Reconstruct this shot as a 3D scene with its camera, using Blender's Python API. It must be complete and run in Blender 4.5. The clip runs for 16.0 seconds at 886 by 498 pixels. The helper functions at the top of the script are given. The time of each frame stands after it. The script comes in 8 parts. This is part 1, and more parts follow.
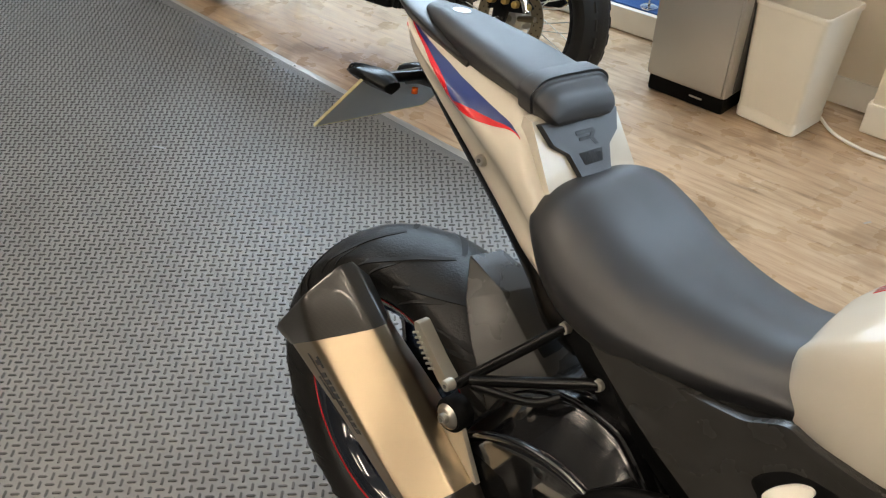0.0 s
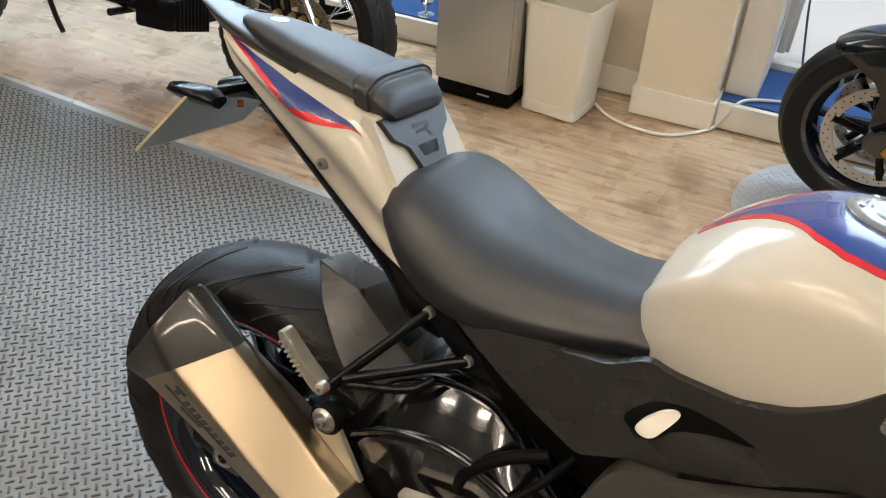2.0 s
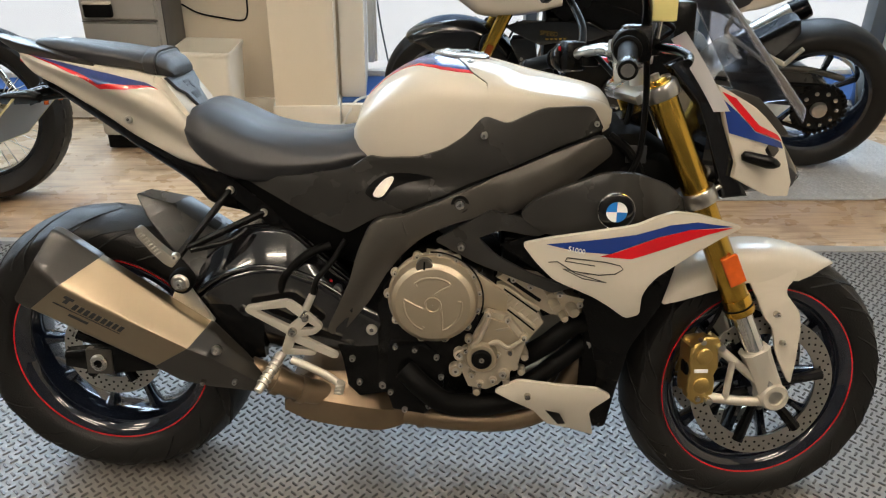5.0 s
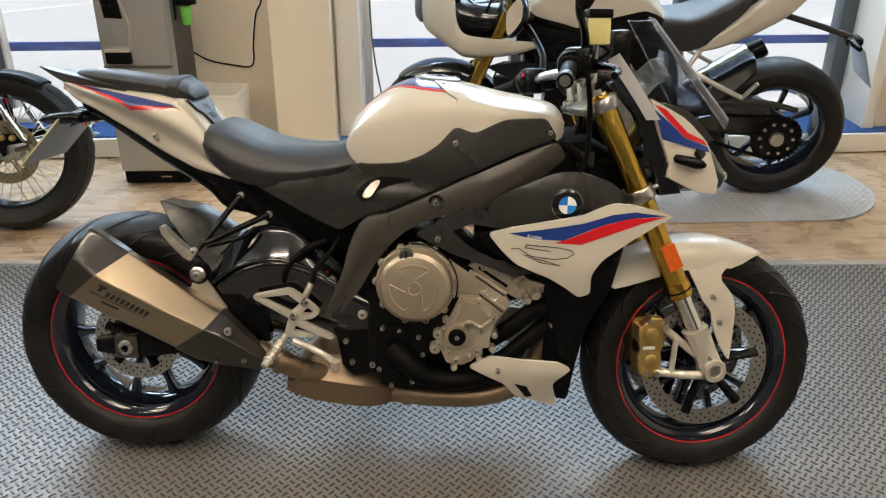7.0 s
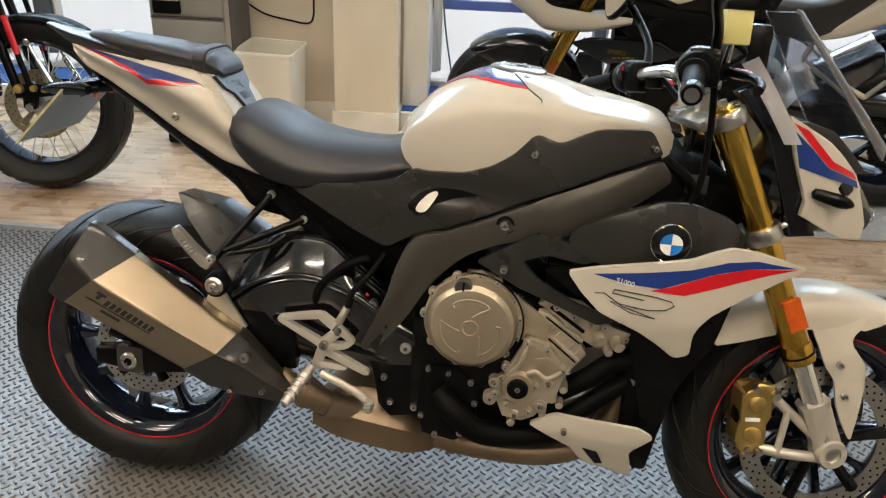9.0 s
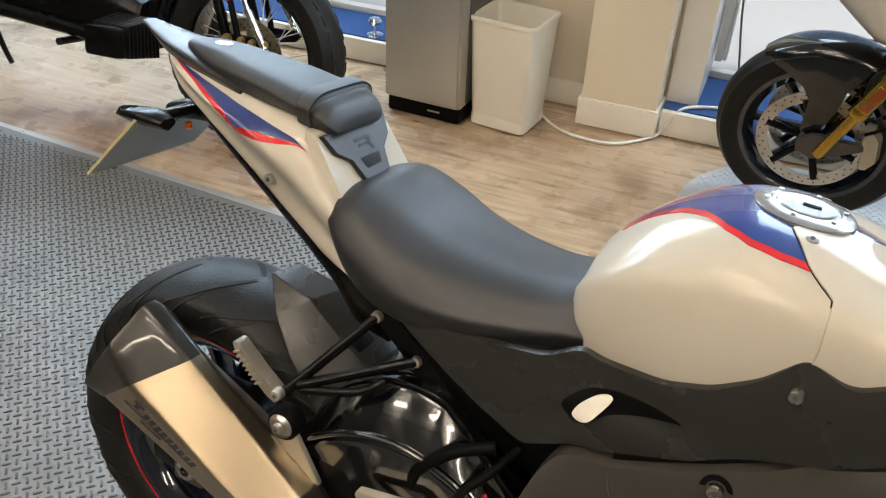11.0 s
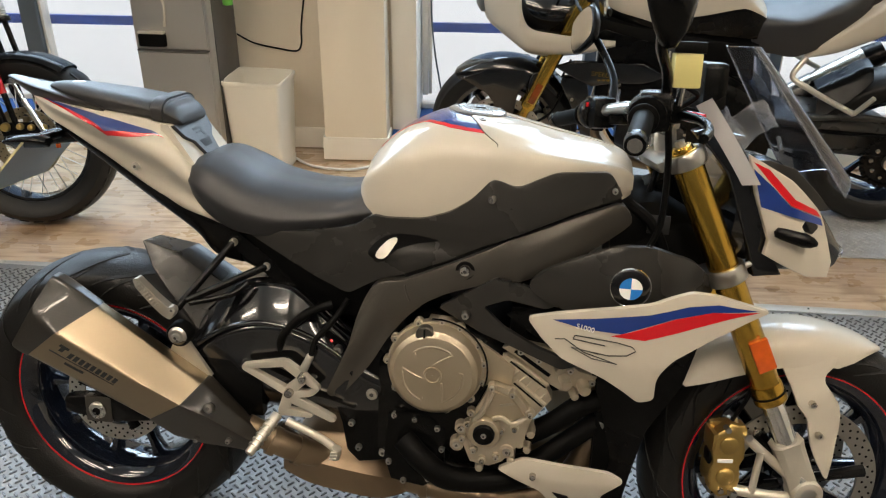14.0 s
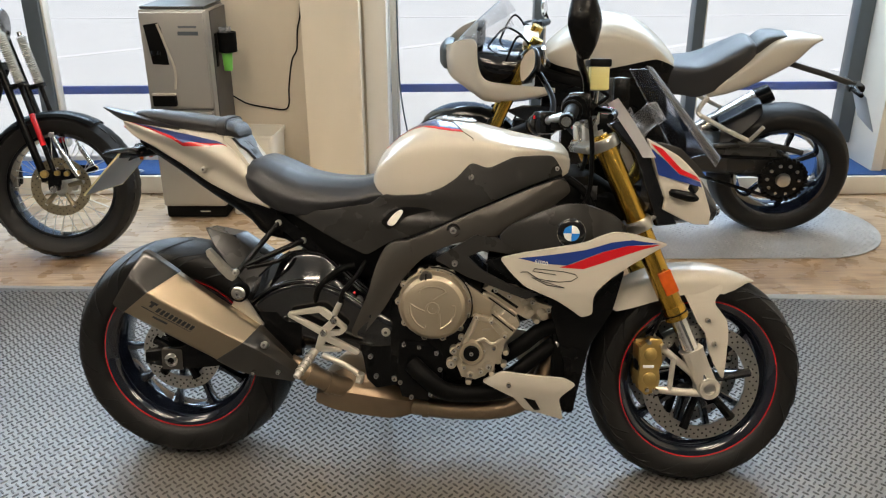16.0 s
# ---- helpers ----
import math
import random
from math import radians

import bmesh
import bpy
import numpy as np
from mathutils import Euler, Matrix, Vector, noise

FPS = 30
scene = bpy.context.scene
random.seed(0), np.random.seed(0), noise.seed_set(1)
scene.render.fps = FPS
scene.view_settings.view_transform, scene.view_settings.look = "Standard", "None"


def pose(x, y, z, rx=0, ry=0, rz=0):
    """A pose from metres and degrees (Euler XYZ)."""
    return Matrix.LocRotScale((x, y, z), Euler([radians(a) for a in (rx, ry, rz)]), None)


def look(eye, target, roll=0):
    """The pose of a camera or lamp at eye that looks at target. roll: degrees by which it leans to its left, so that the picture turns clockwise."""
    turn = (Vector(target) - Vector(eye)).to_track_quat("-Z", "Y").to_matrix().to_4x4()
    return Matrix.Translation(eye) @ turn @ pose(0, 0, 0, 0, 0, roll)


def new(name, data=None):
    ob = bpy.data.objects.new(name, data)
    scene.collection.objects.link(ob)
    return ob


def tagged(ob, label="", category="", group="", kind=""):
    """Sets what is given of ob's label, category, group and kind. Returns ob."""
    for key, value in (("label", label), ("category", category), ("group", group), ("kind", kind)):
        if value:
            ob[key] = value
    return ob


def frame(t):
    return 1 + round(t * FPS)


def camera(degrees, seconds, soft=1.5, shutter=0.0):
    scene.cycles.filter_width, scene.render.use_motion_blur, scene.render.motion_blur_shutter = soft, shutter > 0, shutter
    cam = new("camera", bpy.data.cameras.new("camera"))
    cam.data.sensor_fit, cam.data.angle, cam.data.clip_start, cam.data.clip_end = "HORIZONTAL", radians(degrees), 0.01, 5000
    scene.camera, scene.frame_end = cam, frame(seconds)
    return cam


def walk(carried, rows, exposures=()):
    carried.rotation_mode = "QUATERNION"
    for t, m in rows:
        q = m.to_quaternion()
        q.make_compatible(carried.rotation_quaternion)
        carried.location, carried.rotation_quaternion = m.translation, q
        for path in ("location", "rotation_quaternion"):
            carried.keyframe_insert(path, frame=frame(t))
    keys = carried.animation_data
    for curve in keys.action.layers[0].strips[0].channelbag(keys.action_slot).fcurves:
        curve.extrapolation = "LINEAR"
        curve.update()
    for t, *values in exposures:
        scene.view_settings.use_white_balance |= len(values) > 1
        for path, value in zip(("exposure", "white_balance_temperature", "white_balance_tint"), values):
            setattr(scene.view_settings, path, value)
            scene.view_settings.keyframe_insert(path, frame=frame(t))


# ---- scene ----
cam = camera(56.4, 16.0, soft=1.2)
PATH = [
    (0, (0.69, -0.647, 1.406), (-0.366, 0.523, 0.175), 0.7),
    (0.5, (0.69, -0.648, 1.406), (-0.348, 0.544, 0.18), 1.0),
    (1, (0.688, -0.653, 1.41), (-0.307, 0.577, 0.187), 1.6),
    (1.5, (0.683, -0.653, 1.399), (-0.22, 0.654, 0.184), 2.3),
    (2, (0.652, -0.721, 1.398), (-0.019, 0.745, 0.214), 3.2),
    (2.5, (0.647, -0.813, 1.404), (0.168, 0.751, 0.254), 2.5),
    (3, (0.713, -0.926, 1.412), (0.407, 0.708, 0.3), 1.9),
    (3.5, (0.762, -1.071, 1.421), (0.618, 0.614, 0.353), 1.7),
    (4, (0.737, -1.23, 1.437), (0.726, 0.476, 0.395), 1.3),
    (4.5, (0.626, -1.409, 1.419), (0.714, 0.31, 0.401), 1.4),
    (5, (0.643, -1.538, 1.436), (0.751, 0.197, 0.446), 0.9),
    (5.2, (0.664, -1.588, 1.444), (0.79, 0.146, 0.455), 1.0),
    (6.4, (0.69, -1.80, 1.447), (0.80, -0.02, 0.545), 0.4),
    (7.5, (0.669, -1.86, 1.448), (0.767, -0.061, 0.58), 0.1),
    (8, (0.651, -1.835, 1.456), (0.733, -0.053, 0.551), 0.8),
    (8.5, (0.611, -1.757, 1.386), (0.668, 0.03, 0.489), 2.0),
    (9, (0.674, -1.468, 1.416), (0.644, 0.281, 0.446), 2.6),
    (9.5, (0.681, -1.226, 1.404), (0.556, 0.486, 0.377), 3.5),
    (10, (0.626, -0.995, 1.433), (0.4, 0.681, 0.365), 4.6),
    (10.2, (0.666, -0.916, 1.415), (0.316, 0.743, 0.355), 3.9),
    (11.3, (0.70, -0.75, 1.42), (0.09, 0.75, 0.26), 2.6),
    (12.5, (0.716, -0.775, 1.431), (0.271, 0.839, 0.338), 1.4),
    (13, (0.688, -0.961, 1.442), (0.371, 0.715, 0.398), 0.8),
    (13.5, (0.783, -1.19, 1.466), (0.592, 0.522, 0.449), 0.3),
    (14, (0.773, -1.417, 1.471), (0.705, 0.341, 0.519), 0.7),
    (14.5, (0.685, -1.653, 1.481), (0.666, 0.125, 0.566), 0.4),
    (15, (0.692, -1.847, 1.482), (0.701, -0.044, 0.617), 0.2),
    (15.5, (0.737, -1.993, 1.485), (0.759, -0.172, 0.659), 0.1),
    (16, (0.696, -2.051, 1.49), (0.735, -0.209, 0.711), -0.1),
]
walk(cam, [(t, look(eye, target, roll)) for t, eye, target, roll in PATH],
     exposures=((0, 0.33), (2, 0.38), (3.5, 0.38), (5, 0.44), (9, 0.43), (10, 0.37), (12.5, 0.34), (13.5, 0.36), (14.5, 0.42), (16, 0.42)))

# ---- world, sun, ceiling lights ----
world = bpy.data.worlds.new("sky")
scene.world = world
world.use_nodes = True
wn = world.node_tree.nodes
sky = wn.new("ShaderNodeTexSky")
sky.sky_type = "NISHITA"
sky.sun_disc = False
sky.sun_elevation = radians(48)
sky.sun_rotation = radians(105)
sky.air_density, sky.dust_density = 1.0, 3.0
wn["Background"].inputs[1].default_value = 0.17
world.node_tree.links.new(sky.outputs[0], wn["Background"].inputs[0])

sun = new("sun", bpy.data.lights.new("sun", "SUN"))
sun.data.energy, sun.data.angle, sun.data.color = 2.8, radians(4.0), (1.0, 0.96, 0.9)
sun.matrix_world = look((8, -1.5, 9), (0, 0.6, 0))


def window_light(x0, x1, z0, z1, watts):
    """The sky's light, let in through a shop window."""
    lt = bpy.data.lights.new("window_light", "AREA")
    lt.shape, lt.size, lt.size_y, lt.energy, lt.color = "RECTANGLE", x1 - x0, z1 - z0, watts, (0.66, 0.83, 1.0)
    ob = new("window_light", lt)
    ob.matrix_world = look(((x0 + x1) / 2, 2.56, (z0 + z1) / 2), ((x0 + x1) / 2, 0.0, (z0 + z1) / 2 - 1.0))
    return ob


window_light(-4.5, -0.6, 1.42, 2.88, 140)
window_light(0.6, 3.1, 1.42, 2.88, 74)


# ---- mesh tools ----
def part(name, bm, material, parent=None, label="", angle=38, flat=False):
    me = bpy.data.meshes.new(name)
    bmesh.ops.recalc_face_normals(bm, faces=bm.faces[:])
    bm.to_mesh(me)
    bm.free()
    if material:
        me.materials.append(material)
    if not flat:
        me.polygons.foreach_set("use_smooth", [True] * len(me.polygons))
        me.set_sharp_from_angle(angle=radians(angle))
    ob = new(name, me)
    if parent:
        ob.parent = parent
    if label:
        ob["label"] = label
    return ob


def same_mesh(ob, m, parent):
    o = new(ob.name.split(".")[0], ob.data)
    o.parent = parent
    o.matrix_basis = m
    return o


def bevel(bm, w, seg=2):
    if w > 0:
        bmesh.ops.bevel(bm, geom=bm.edges[:], offset=w, offset_type="OFFSET", segments=seg, profile=0.6, affect="EDGES", clamp_overlap=True)
    return bm


def box(cx, cy, cz, sx, sy, sz, w=0.0, bm=None, m=None):
    b = bmesh.new()
    bmesh.ops.create_cube(b, size=1.0)
    bmesh.ops.scale(b, vec=(sx, sy, sz), verts=b.verts[:])
    bevel(b, w)
    bmesh.ops.translate(b, vec=(cx, cy, cz), verts=b.verts[:])
    if m is not None:
        b.transform(m)
    return merge(bm, b)


def merge(bm, b):
    if bm is None:
        return b
    me = bpy.data.meshes.new("t")
    b.to_mesh(me)
    b.free()
    bm.from_mesh(me)
    bpy.data.meshes.remove(me)
    return bm


def frame_at(p, d):
    d = Vector(d).normalized()
    q = d.to_track_quat("Z", "Y")
    return Matrix.Translation(p) @ q.to_matrix().to_4x4()


def rod(p0, p1, r0, r1=None, seg=16, w=0.0, bm=None):
    r1 = r0 if r1 is None else r1
    p0, p1 = Vector(p0), Vector(p1)
    b = bmesh.new()
    bmesh.ops.create_cone(b, cap_ends=True, segments=seg, radius1=r0, radius2=r1, depth=(p1 - p0).length)
    if w:
        es = [e for e in b.edges if len(e.link_faces) == 2 and any(len(f.verts) > 4 for f in e.link_faces)]
        bmesh.ops.bevel(b, geom=es, offset=w, segments=2, profile=0.6, affect="EDGES")
    b.transform(frame_at((p0 + p1) / 2, p1 - p0))
    return merge(bm, b)


def spline(pts, n):
    """Catmull-Rom through the given tuples, n samples."""
    p = np.array(pts, float)
    k = len(p) - 1
    out = []
    for i in range(n):
        u = k * i / (n - 1)
        j = min(int(u), k - 1)
        t = u - j
        a, b, c, d = p[max(j - 1, 0)], p[j], p[j + 1], p[min(j + 2, k)]
        out.append(0.5 * (2 * b + (c - a) * t + (2 * a - 5 * b + 4 * c - d) * t * t + (3 * b - a - 3 * c + d) * t ** 3))
    return np.array(out)


def pipe(pts, r, n=24, seg=12, bm=None, r_end=None, straight=False):
    c = np.array(pts, float) if straight else spline(pts, n)
    n = len(c)
    b = bmesh.new()
    rings, up = [], Vector((0.13, 0.37, 0.92)).normalized()
    for i in range(n):
        d = Vector(c[min(i + 1, n - 1)] - c[max(i - 1, 0)]).normalized()
        side = d.cross(up).normalized()
        up = side.cross(d).normalized()
        rr = r if r_end is None else r + (r_end - r) * i / (n - 1)
        rings.append([b.verts.new(Vector(c[i]) + rr * (math.cos(a) * side + math.sin(a) * up)) for a in np.linspace(0, 2 * math.pi, seg, endpoint=False)])
    for a, e in zip(rings, rings[1:]):
        for i in range(seg):
            b.faces.new((a[i], a[(i + 1) % seg], e[(i + 1) % seg], e[i]))
    b.faces.new(rings[0][::-1])
    b.faces.new(rings[-1])
    return merge(bm, b)


def lathe(profile, centre=(0, 0, 0), seg=64, closed=True, bm=None, axis=None):
    """Turns (radius, offset along y) points round the y axis."""
    b = bmesh.new()
    rings = []
    for k in range(seg):
        a = 2 * math.pi * k / seg
        rings.append([b.verts.new((r * math.cos(a), y, r * math.sin(a))) for r, y in profile])
    n = len(profile)
    for k in range(seg):
        p, q = rings[k], rings[(k + 1) % seg]
        for i in range(n if closed else n - 1):
            j = (i + 1) % n
            b.faces.new((p[i], p[j], q[j], q[i]))
    if axis is not None:
        b.transform(Vector((0, 1, 0)).rotation_difference(Vector(axis)).to_matrix().to_4x4())
    bmesh.ops.translate(b, vec=centre, verts=b.verts[:])
    return merge(bm, b)


def plate(poly, y, t, w=0.003, inset=0.0, rise=0.0, bm=None, seg=2):
    """A panel from an outline in x and z, outer face at y (a number or a function of x and z) towards -y, t thick."""
    yf = y if callable(y) else (lambda x, z: y)
    b = bmesh.new()
    f = b.faces.new([b.verts.new((x, 0, z)) for x, z in poly])
    if f.normal.y > 0 or True:
        b.normal_update()
        if f.normal.y > 0:
            f.normal_flip()
    top = f
    ret = bmesh.ops.extrude_face_region(b, geom=[f])
    new_faces = [g for g in ret["geom"] if isinstance(g, bmesh.types.BMFace)]
    for v in {v for g in new_faces for v in g.verts}:
        v.co.y = -1.0
    if w:
        es = [e for e in b.edges if all(v.co.y < -0.5 for v in e.verts)]
        s = t if t > 1e-6 else 1.0
        for v in b.verts:
            v.co.y *= s
        bmesh.ops.bevel(b, geom=es, offset=w, segments=seg, profile=0.6, affect="EDGES", clamp_overlap=True)
        for v in b.verts:
            v.co.y /= s
    if inset:
        b.normal_update()
        big = max((g for g in b.faces if g.normal.y < -0.5), key=lambda g: g.calc_area())
        bmesh.ops.inset_region(b, faces=[big], thickness=inset, depth=0.0, use_even_offset=True)
        for v in big.verts:
            v.co.y = -1.0 - rise / t
    bmesh.ops.triangulate(b, faces=[g for g in b.faces if len(g.verts) > 4])
    for v in b.verts:
        v.co.y = yf(v.co.x, v.co.z) + t + v.co.y * t
    return merge(bm, b)


class Skin:
    """A smooth skin over stations along x. A station: x and the half outline [(y, z), ...] from the top middle down one side."""

    def __init__(self, stations, sharp=False):
        n = 33
        def ring(half):
            if not sharp:
                return spline(half, n)
            h, t = np.array(half, float), np.linspace(0, len(half) - 1, n)
            return np.c_[np.interp(t, range(len(h)), h[:, 0]), np.interp(t, range(len(h)), h[:, 1])]
        self.rings = np.array([np.c_[np.full(n, x), ring(half)] for x, half in stations])

    def at(self, u, v):
        k, n = self.rings.shape[0] - 1, self.rings.shape[1] - 1
        u = min(max(u, 0.0), 1.0) * k
        j = min(int(u), k - 1)
        t = u - j
        s = min(abs(v), 1.0) * n
        i = min(int(s), n - 1)
        def row(m):
            r = self.rings[min(max(m, 0), k)]
            return r[i] + (r[i + 1] - r[i]) * (s - i)
        a, b, c, d = row(j - 1), row(j), row(j + 1), row(j + 2)
        p = 0.5 * (2 * b + (c - a) * t + (2 * a - 5 * b + 4 * c - d) * t * t + (3 * b - a - 3 * c + d) * t ** 3)
        return Vector((p[0], p[1] if v > 0 else -p[1], p[2]))

    def normal(self, u, v):
        e = 0.01
        du = self.at(min(u + e, 1), v) - self.at(max(u - e, 0), v)
        dv = self.at(u, v + e) - self.at(u, v - e)
        nn = du.cross(dv)
        return nn.normalized() if nn.length > 1e-9 else Vector((0, 0, 1))

    def u_of(self, x):
        xs = self.rings[:, 0, 0]
        return float(np.interp(x, xs, np.linspace(0, 1, len(xs))))

    def mesh(self, nu=60, nv=40, cap=True, bm=None):
        b = bmesh.new()
        rows = [[b.verts.new(self.at(i / nu, -1 + 2 * j / nv)) for j in range(nv + 1)] for i in range(nu + 1)]
        for p, q in zip(rows, rows[1:]):
            for j in range(nv):
                b.faces.new((p[j], p[j + 1], q[j + 1], q[j]))
        if cap:
            b.faces.new(rows[0])
            b.faces.new(rows[-1][::-1])
            for p, q in zip(rows, rows[1:]):
                b.faces.new((p[0], q[0], q[-1], p[-1]))
        bmesh.ops.remove_doubles(b, verts=b.verts[:], dist=1e-5)
        return merge(bm, b)

    def patch(self, u0, u1, low, high, lift=0.001, thick=0.003, nu=40, nv=10, bm=None):
        """A sheet over part of the skin; low and high give v for each u."""
        b = bmesh.new()
        ctr = self.at(0.5 * (u0 + u1), 0.5 * (low(u0) + high(u0)))
        rows, under = [], []
        for i in range(nu + 1):
            u = u0 + (u1 - u0) * i / nu
            r, s = [], []
            for j in range(nv + 1):
                v = low(u) + (high(u) - low(u)) * j / nv
                p, nn = self.at(u, v), self.normal(u, v)
                mid = Vector((p.x, 0, p.z - 0.06))
                if nn.dot(p - mid) < 0:
                    nn = -nn
                r.append(b.verts.new(p + lift * nn))
                s.append(b.verts.new(p + (lift - thick) * nn))
            rows.append(r)
            under.append(s)
        for g, flip in ((rows, False), (under, True)):
            for p, q in zip(g, g[1:]):
                for j in range(nv):
                    f = (p[j], p[j + 1], q[j + 1], q[j])
                    b.faces.new(f[::-1] if flip else f)
        for j in range(nv):
            b.faces.new((rows[0][j], under[0][j], under[0][j + 1], rows[0][j + 1]))
            b.faces.new((rows[-1][j], rows[-1][j + 1], under[-1][j + 1], under[-1][j]))
        for i in range(nu):
            b.faces.new((rows[i][0], rows[i + 1][0], under[i + 1][0], under[i][0]))
            b.faces.new((rows[i][-1], under[i][-1], under[i + 1][-1], rows[i + 1][-1]))
        return merge(bm, b)


def patch_v(self, v0, v1, low, high, lift, thick, nv, nu):
    """Like patch, with the borders along x given for each place v across the skin."""
    b = bmesh.new()
    rows, under = [], []
    for j in range(nv + 1):
        v = v0 + (v1 - v0) * j / nv
        r, s = [], []
        for i in range(nu + 1):
            u = low(v) + (high(v) - low(v)) * i / nu
            p, nn = self.at(u, v), self.normal(u, v)
            if nn.dot(p - Vector((p.x, 0, p.z - 0.06))) < 0:
                nn = -nn
            r.append(b.verts.new(p + lift * nn))
            s.append(b.verts.new(p + (lift - thick) * nn))
        rows.append(r)
        under.append(s)
    for g in (rows, under):
        for p, q in zip(g, g[1:]):
            for i in range(nu):
                b.faces.new((p[i], p[i + 1], q[i + 1], q[i]))
    for p, q in ((rows[0], under[0]), (rows[-1], under[-1]), ([r[0] for r in rows], [r[0] for r in under]), ([r[-1] for r in rows], [r[-1] for r in under])):
        for i in range(len(p) - 1):
            b.faces.new((p[i], p[i + 1], q[i + 1], q[i]))
    return b


Skin.patch_v = patch_v


def loft(rings, bm=None, cap=True):
    b = bmesh.new()
    vs = [[b.verts.new(p) for p in r] for r in rings]
    n = len(vs[0])
    for p, q in zip(vs, vs[1:]):
        for i in range(n):
            b.faces.new((p[i], p[(i + 1) % n], q[(i + 1) % n], q[i]))
    if cap:
        b.faces.new(vs[0][::-1])
        b.faces.new(vs[-1])
    return merge(bm, b)


def thing(name, m, label, category, group="", kind=""):
    ob = new(name)
    ob.empty_display_size = 0.05
    ob.matrix_basis = m
    return tagged(ob, label, category, group, kind)


def bolt(parent, p, r=0.008, axis=(0, -1, 0), name="bolt", material=None, depth=0.008):
    """A round-headed socket screw whose head looks along axis."""
    a = Vector(axis).normalized()
    p = Vector(p)
    b = rod(p - a * 0.006, p + a * depth, r, r * 0.86, seg=14, w=r * 0.18)
    ob = part(name, b, material or M["steel"], parent)
    part("socket", rod(p + a * (depth - 0.001), p + a * (depth + 0.0006), r * 0.36, seg=6), M["cooler_dark"], ob)
    return ob


# ---- materials ----
M = {}


def material(name, col, rough=0.5, metal=0.0, var=0.12, scale=6.0, bump=0.0, bscale=300.0, coat=0.0, rvar=0.12, spec=0.5, stretch=(1, 1, 1), ior=1.45):
    mt = bpy.data.materials.new(name)
    mt.use_nodes = True
    nt = mt.node_tree
    n, l = nt.nodes, nt.links
    p = n["Principled BSDF"]
    tc = n.new("ShaderNodeTexCoord")
    mp = n.new("ShaderNodeMapping")
    mp.inputs["Scale"].default_value = stretch
    l.new(tc.outputs["Object"], mp.inputs["Vector"])
    big, fine = n.new("ShaderNodeTexNoise"), n.new("ShaderNodeTexNoise")
    for t, s, d in ((big, scale, 5), (fine, bscale, 3)):
        t.inputs["Scale"].default_value, t.inputs["Detail"].default_value = s, d
        l.new(mp.outputs[0], t.inputs["Vector"])
    mix = n.new("ShaderNodeMixRGB")
    mix.inputs[1].default_value = (*[c * (1 - var) for c in col], 1)
    mix.inputs[2].default_value = (*[min(1, c * (1 + var)) for c in col], 1)
    l.new(big.outputs[0], mix.inputs[0])
    l.new(mix.outputs[0], p.inputs["Base Color"])
    mr = n.new("ShaderNodeMapRange")
    mr.inputs[1].default_value, mr.inputs[2].default_value = 0.3, 0.7
    mr.inputs[3].default_value, mr.inputs[4].default_value = max(0.02, rough * (1 - rvar)), min(1, rough * (1 + rvar))
    l.new(big.outputs[0], mr.inputs[0])
    l.new(mr.outputs[0], p.inputs["Roughness"])
    p.inputs["Metallic"].default_value = metal
    p.inputs["Coat Weight"].default_value = coat
    p.inputs["Coat Roughness"].default_value = 0.04
    p.inputs["Specular IOR Level"].default_value = spec
    p.inputs["IOR"].default_value = ior
    if bump:
        b = n.new("ShaderNodeBump")
        b.inputs["Strength"].default_value, b.inputs["Distance"].default_value = bump, 0.002
        l.new(fine.outputs[0], b.inputs["Height"])
        l.new(b.outputs[0], p.inputs["Normal"])
    M[name] = mt
    return mt


material("white", (0.48, 0.442, 0.37), 0.45, var=0.02, coat=0.62, scale=3, spec=0.03)
material("blue", (0.012, 0.035, 0.19), 0.22, var=0.08, coat=0.8)
material("navy", (0.016, 0.028, 0.135), 0.3, var=0.08, coat=0.5)
material("red", (0.52, 0.008, 0.014), 0.25, var=0.05, coat=0.8)
material("black", (0.0025, 0.0025, 0.0025), 0.55, var=0.2, bump=0.15, spec=0.10)
material("gloss_black", (0.004, 0.004, 0.0045), 0.14, var=0.2, coat=0.6)
material("satin_black", (0.003, 0.003, 0.003), 0.26, var=0.25, bump=0.08, bscale=500, spec=0.2)
material("swing_black", (0.004, 0.004, 0.0045), 0.15, var=0.2, bump=0.03, bscale=400, spec=0.6, coat=0.9)
material("fin_black", (0.012, 0.012, 0.0125), 0.3, 0.4, var=0.2, spec=0.8)
material("rim_black", (0.006, 0.008, 0.014), 0.1, var=0.2, coat=1.0)
material("matt_grey", (0.021, 0.0198, 0.0178), 0.28, var=0.15, bump=0.10, bscale=700, spec=0.5)
material("frame_grey", (0.072, 0.066, 0.057), 0.31, 0.45, var=0.15, bump=0.2, bscale=600)
material("seat", (0.012, 0.0122, 0.014), 0.47, spec=0.8, var=0.12, bump=0.22, bscale=1100)
material("rubber", (0.008, 0.0077, 0.0073), 0.46, spec=0.32, var=0.25, bump=0.35, bscale=260, scale=14)
material("groove", (0.006, 0.006, 0.006), 0.8, var=0.1)
material("wire", (0.66, 0.65, 0.62), 0.3, 0.55, var=0.1)
material("disc_bronze", (0.24, 0.205, 0.135), 0.42, 0.8, var=0.25, scale=30, bump=0.15)
material("steel", (0.52, 0.50, 0.46), 0.28, 1.0, var=0.15)
material("chrome", (0.75, 0.74, 0.72), 0.07, 1.0, var=0.05)
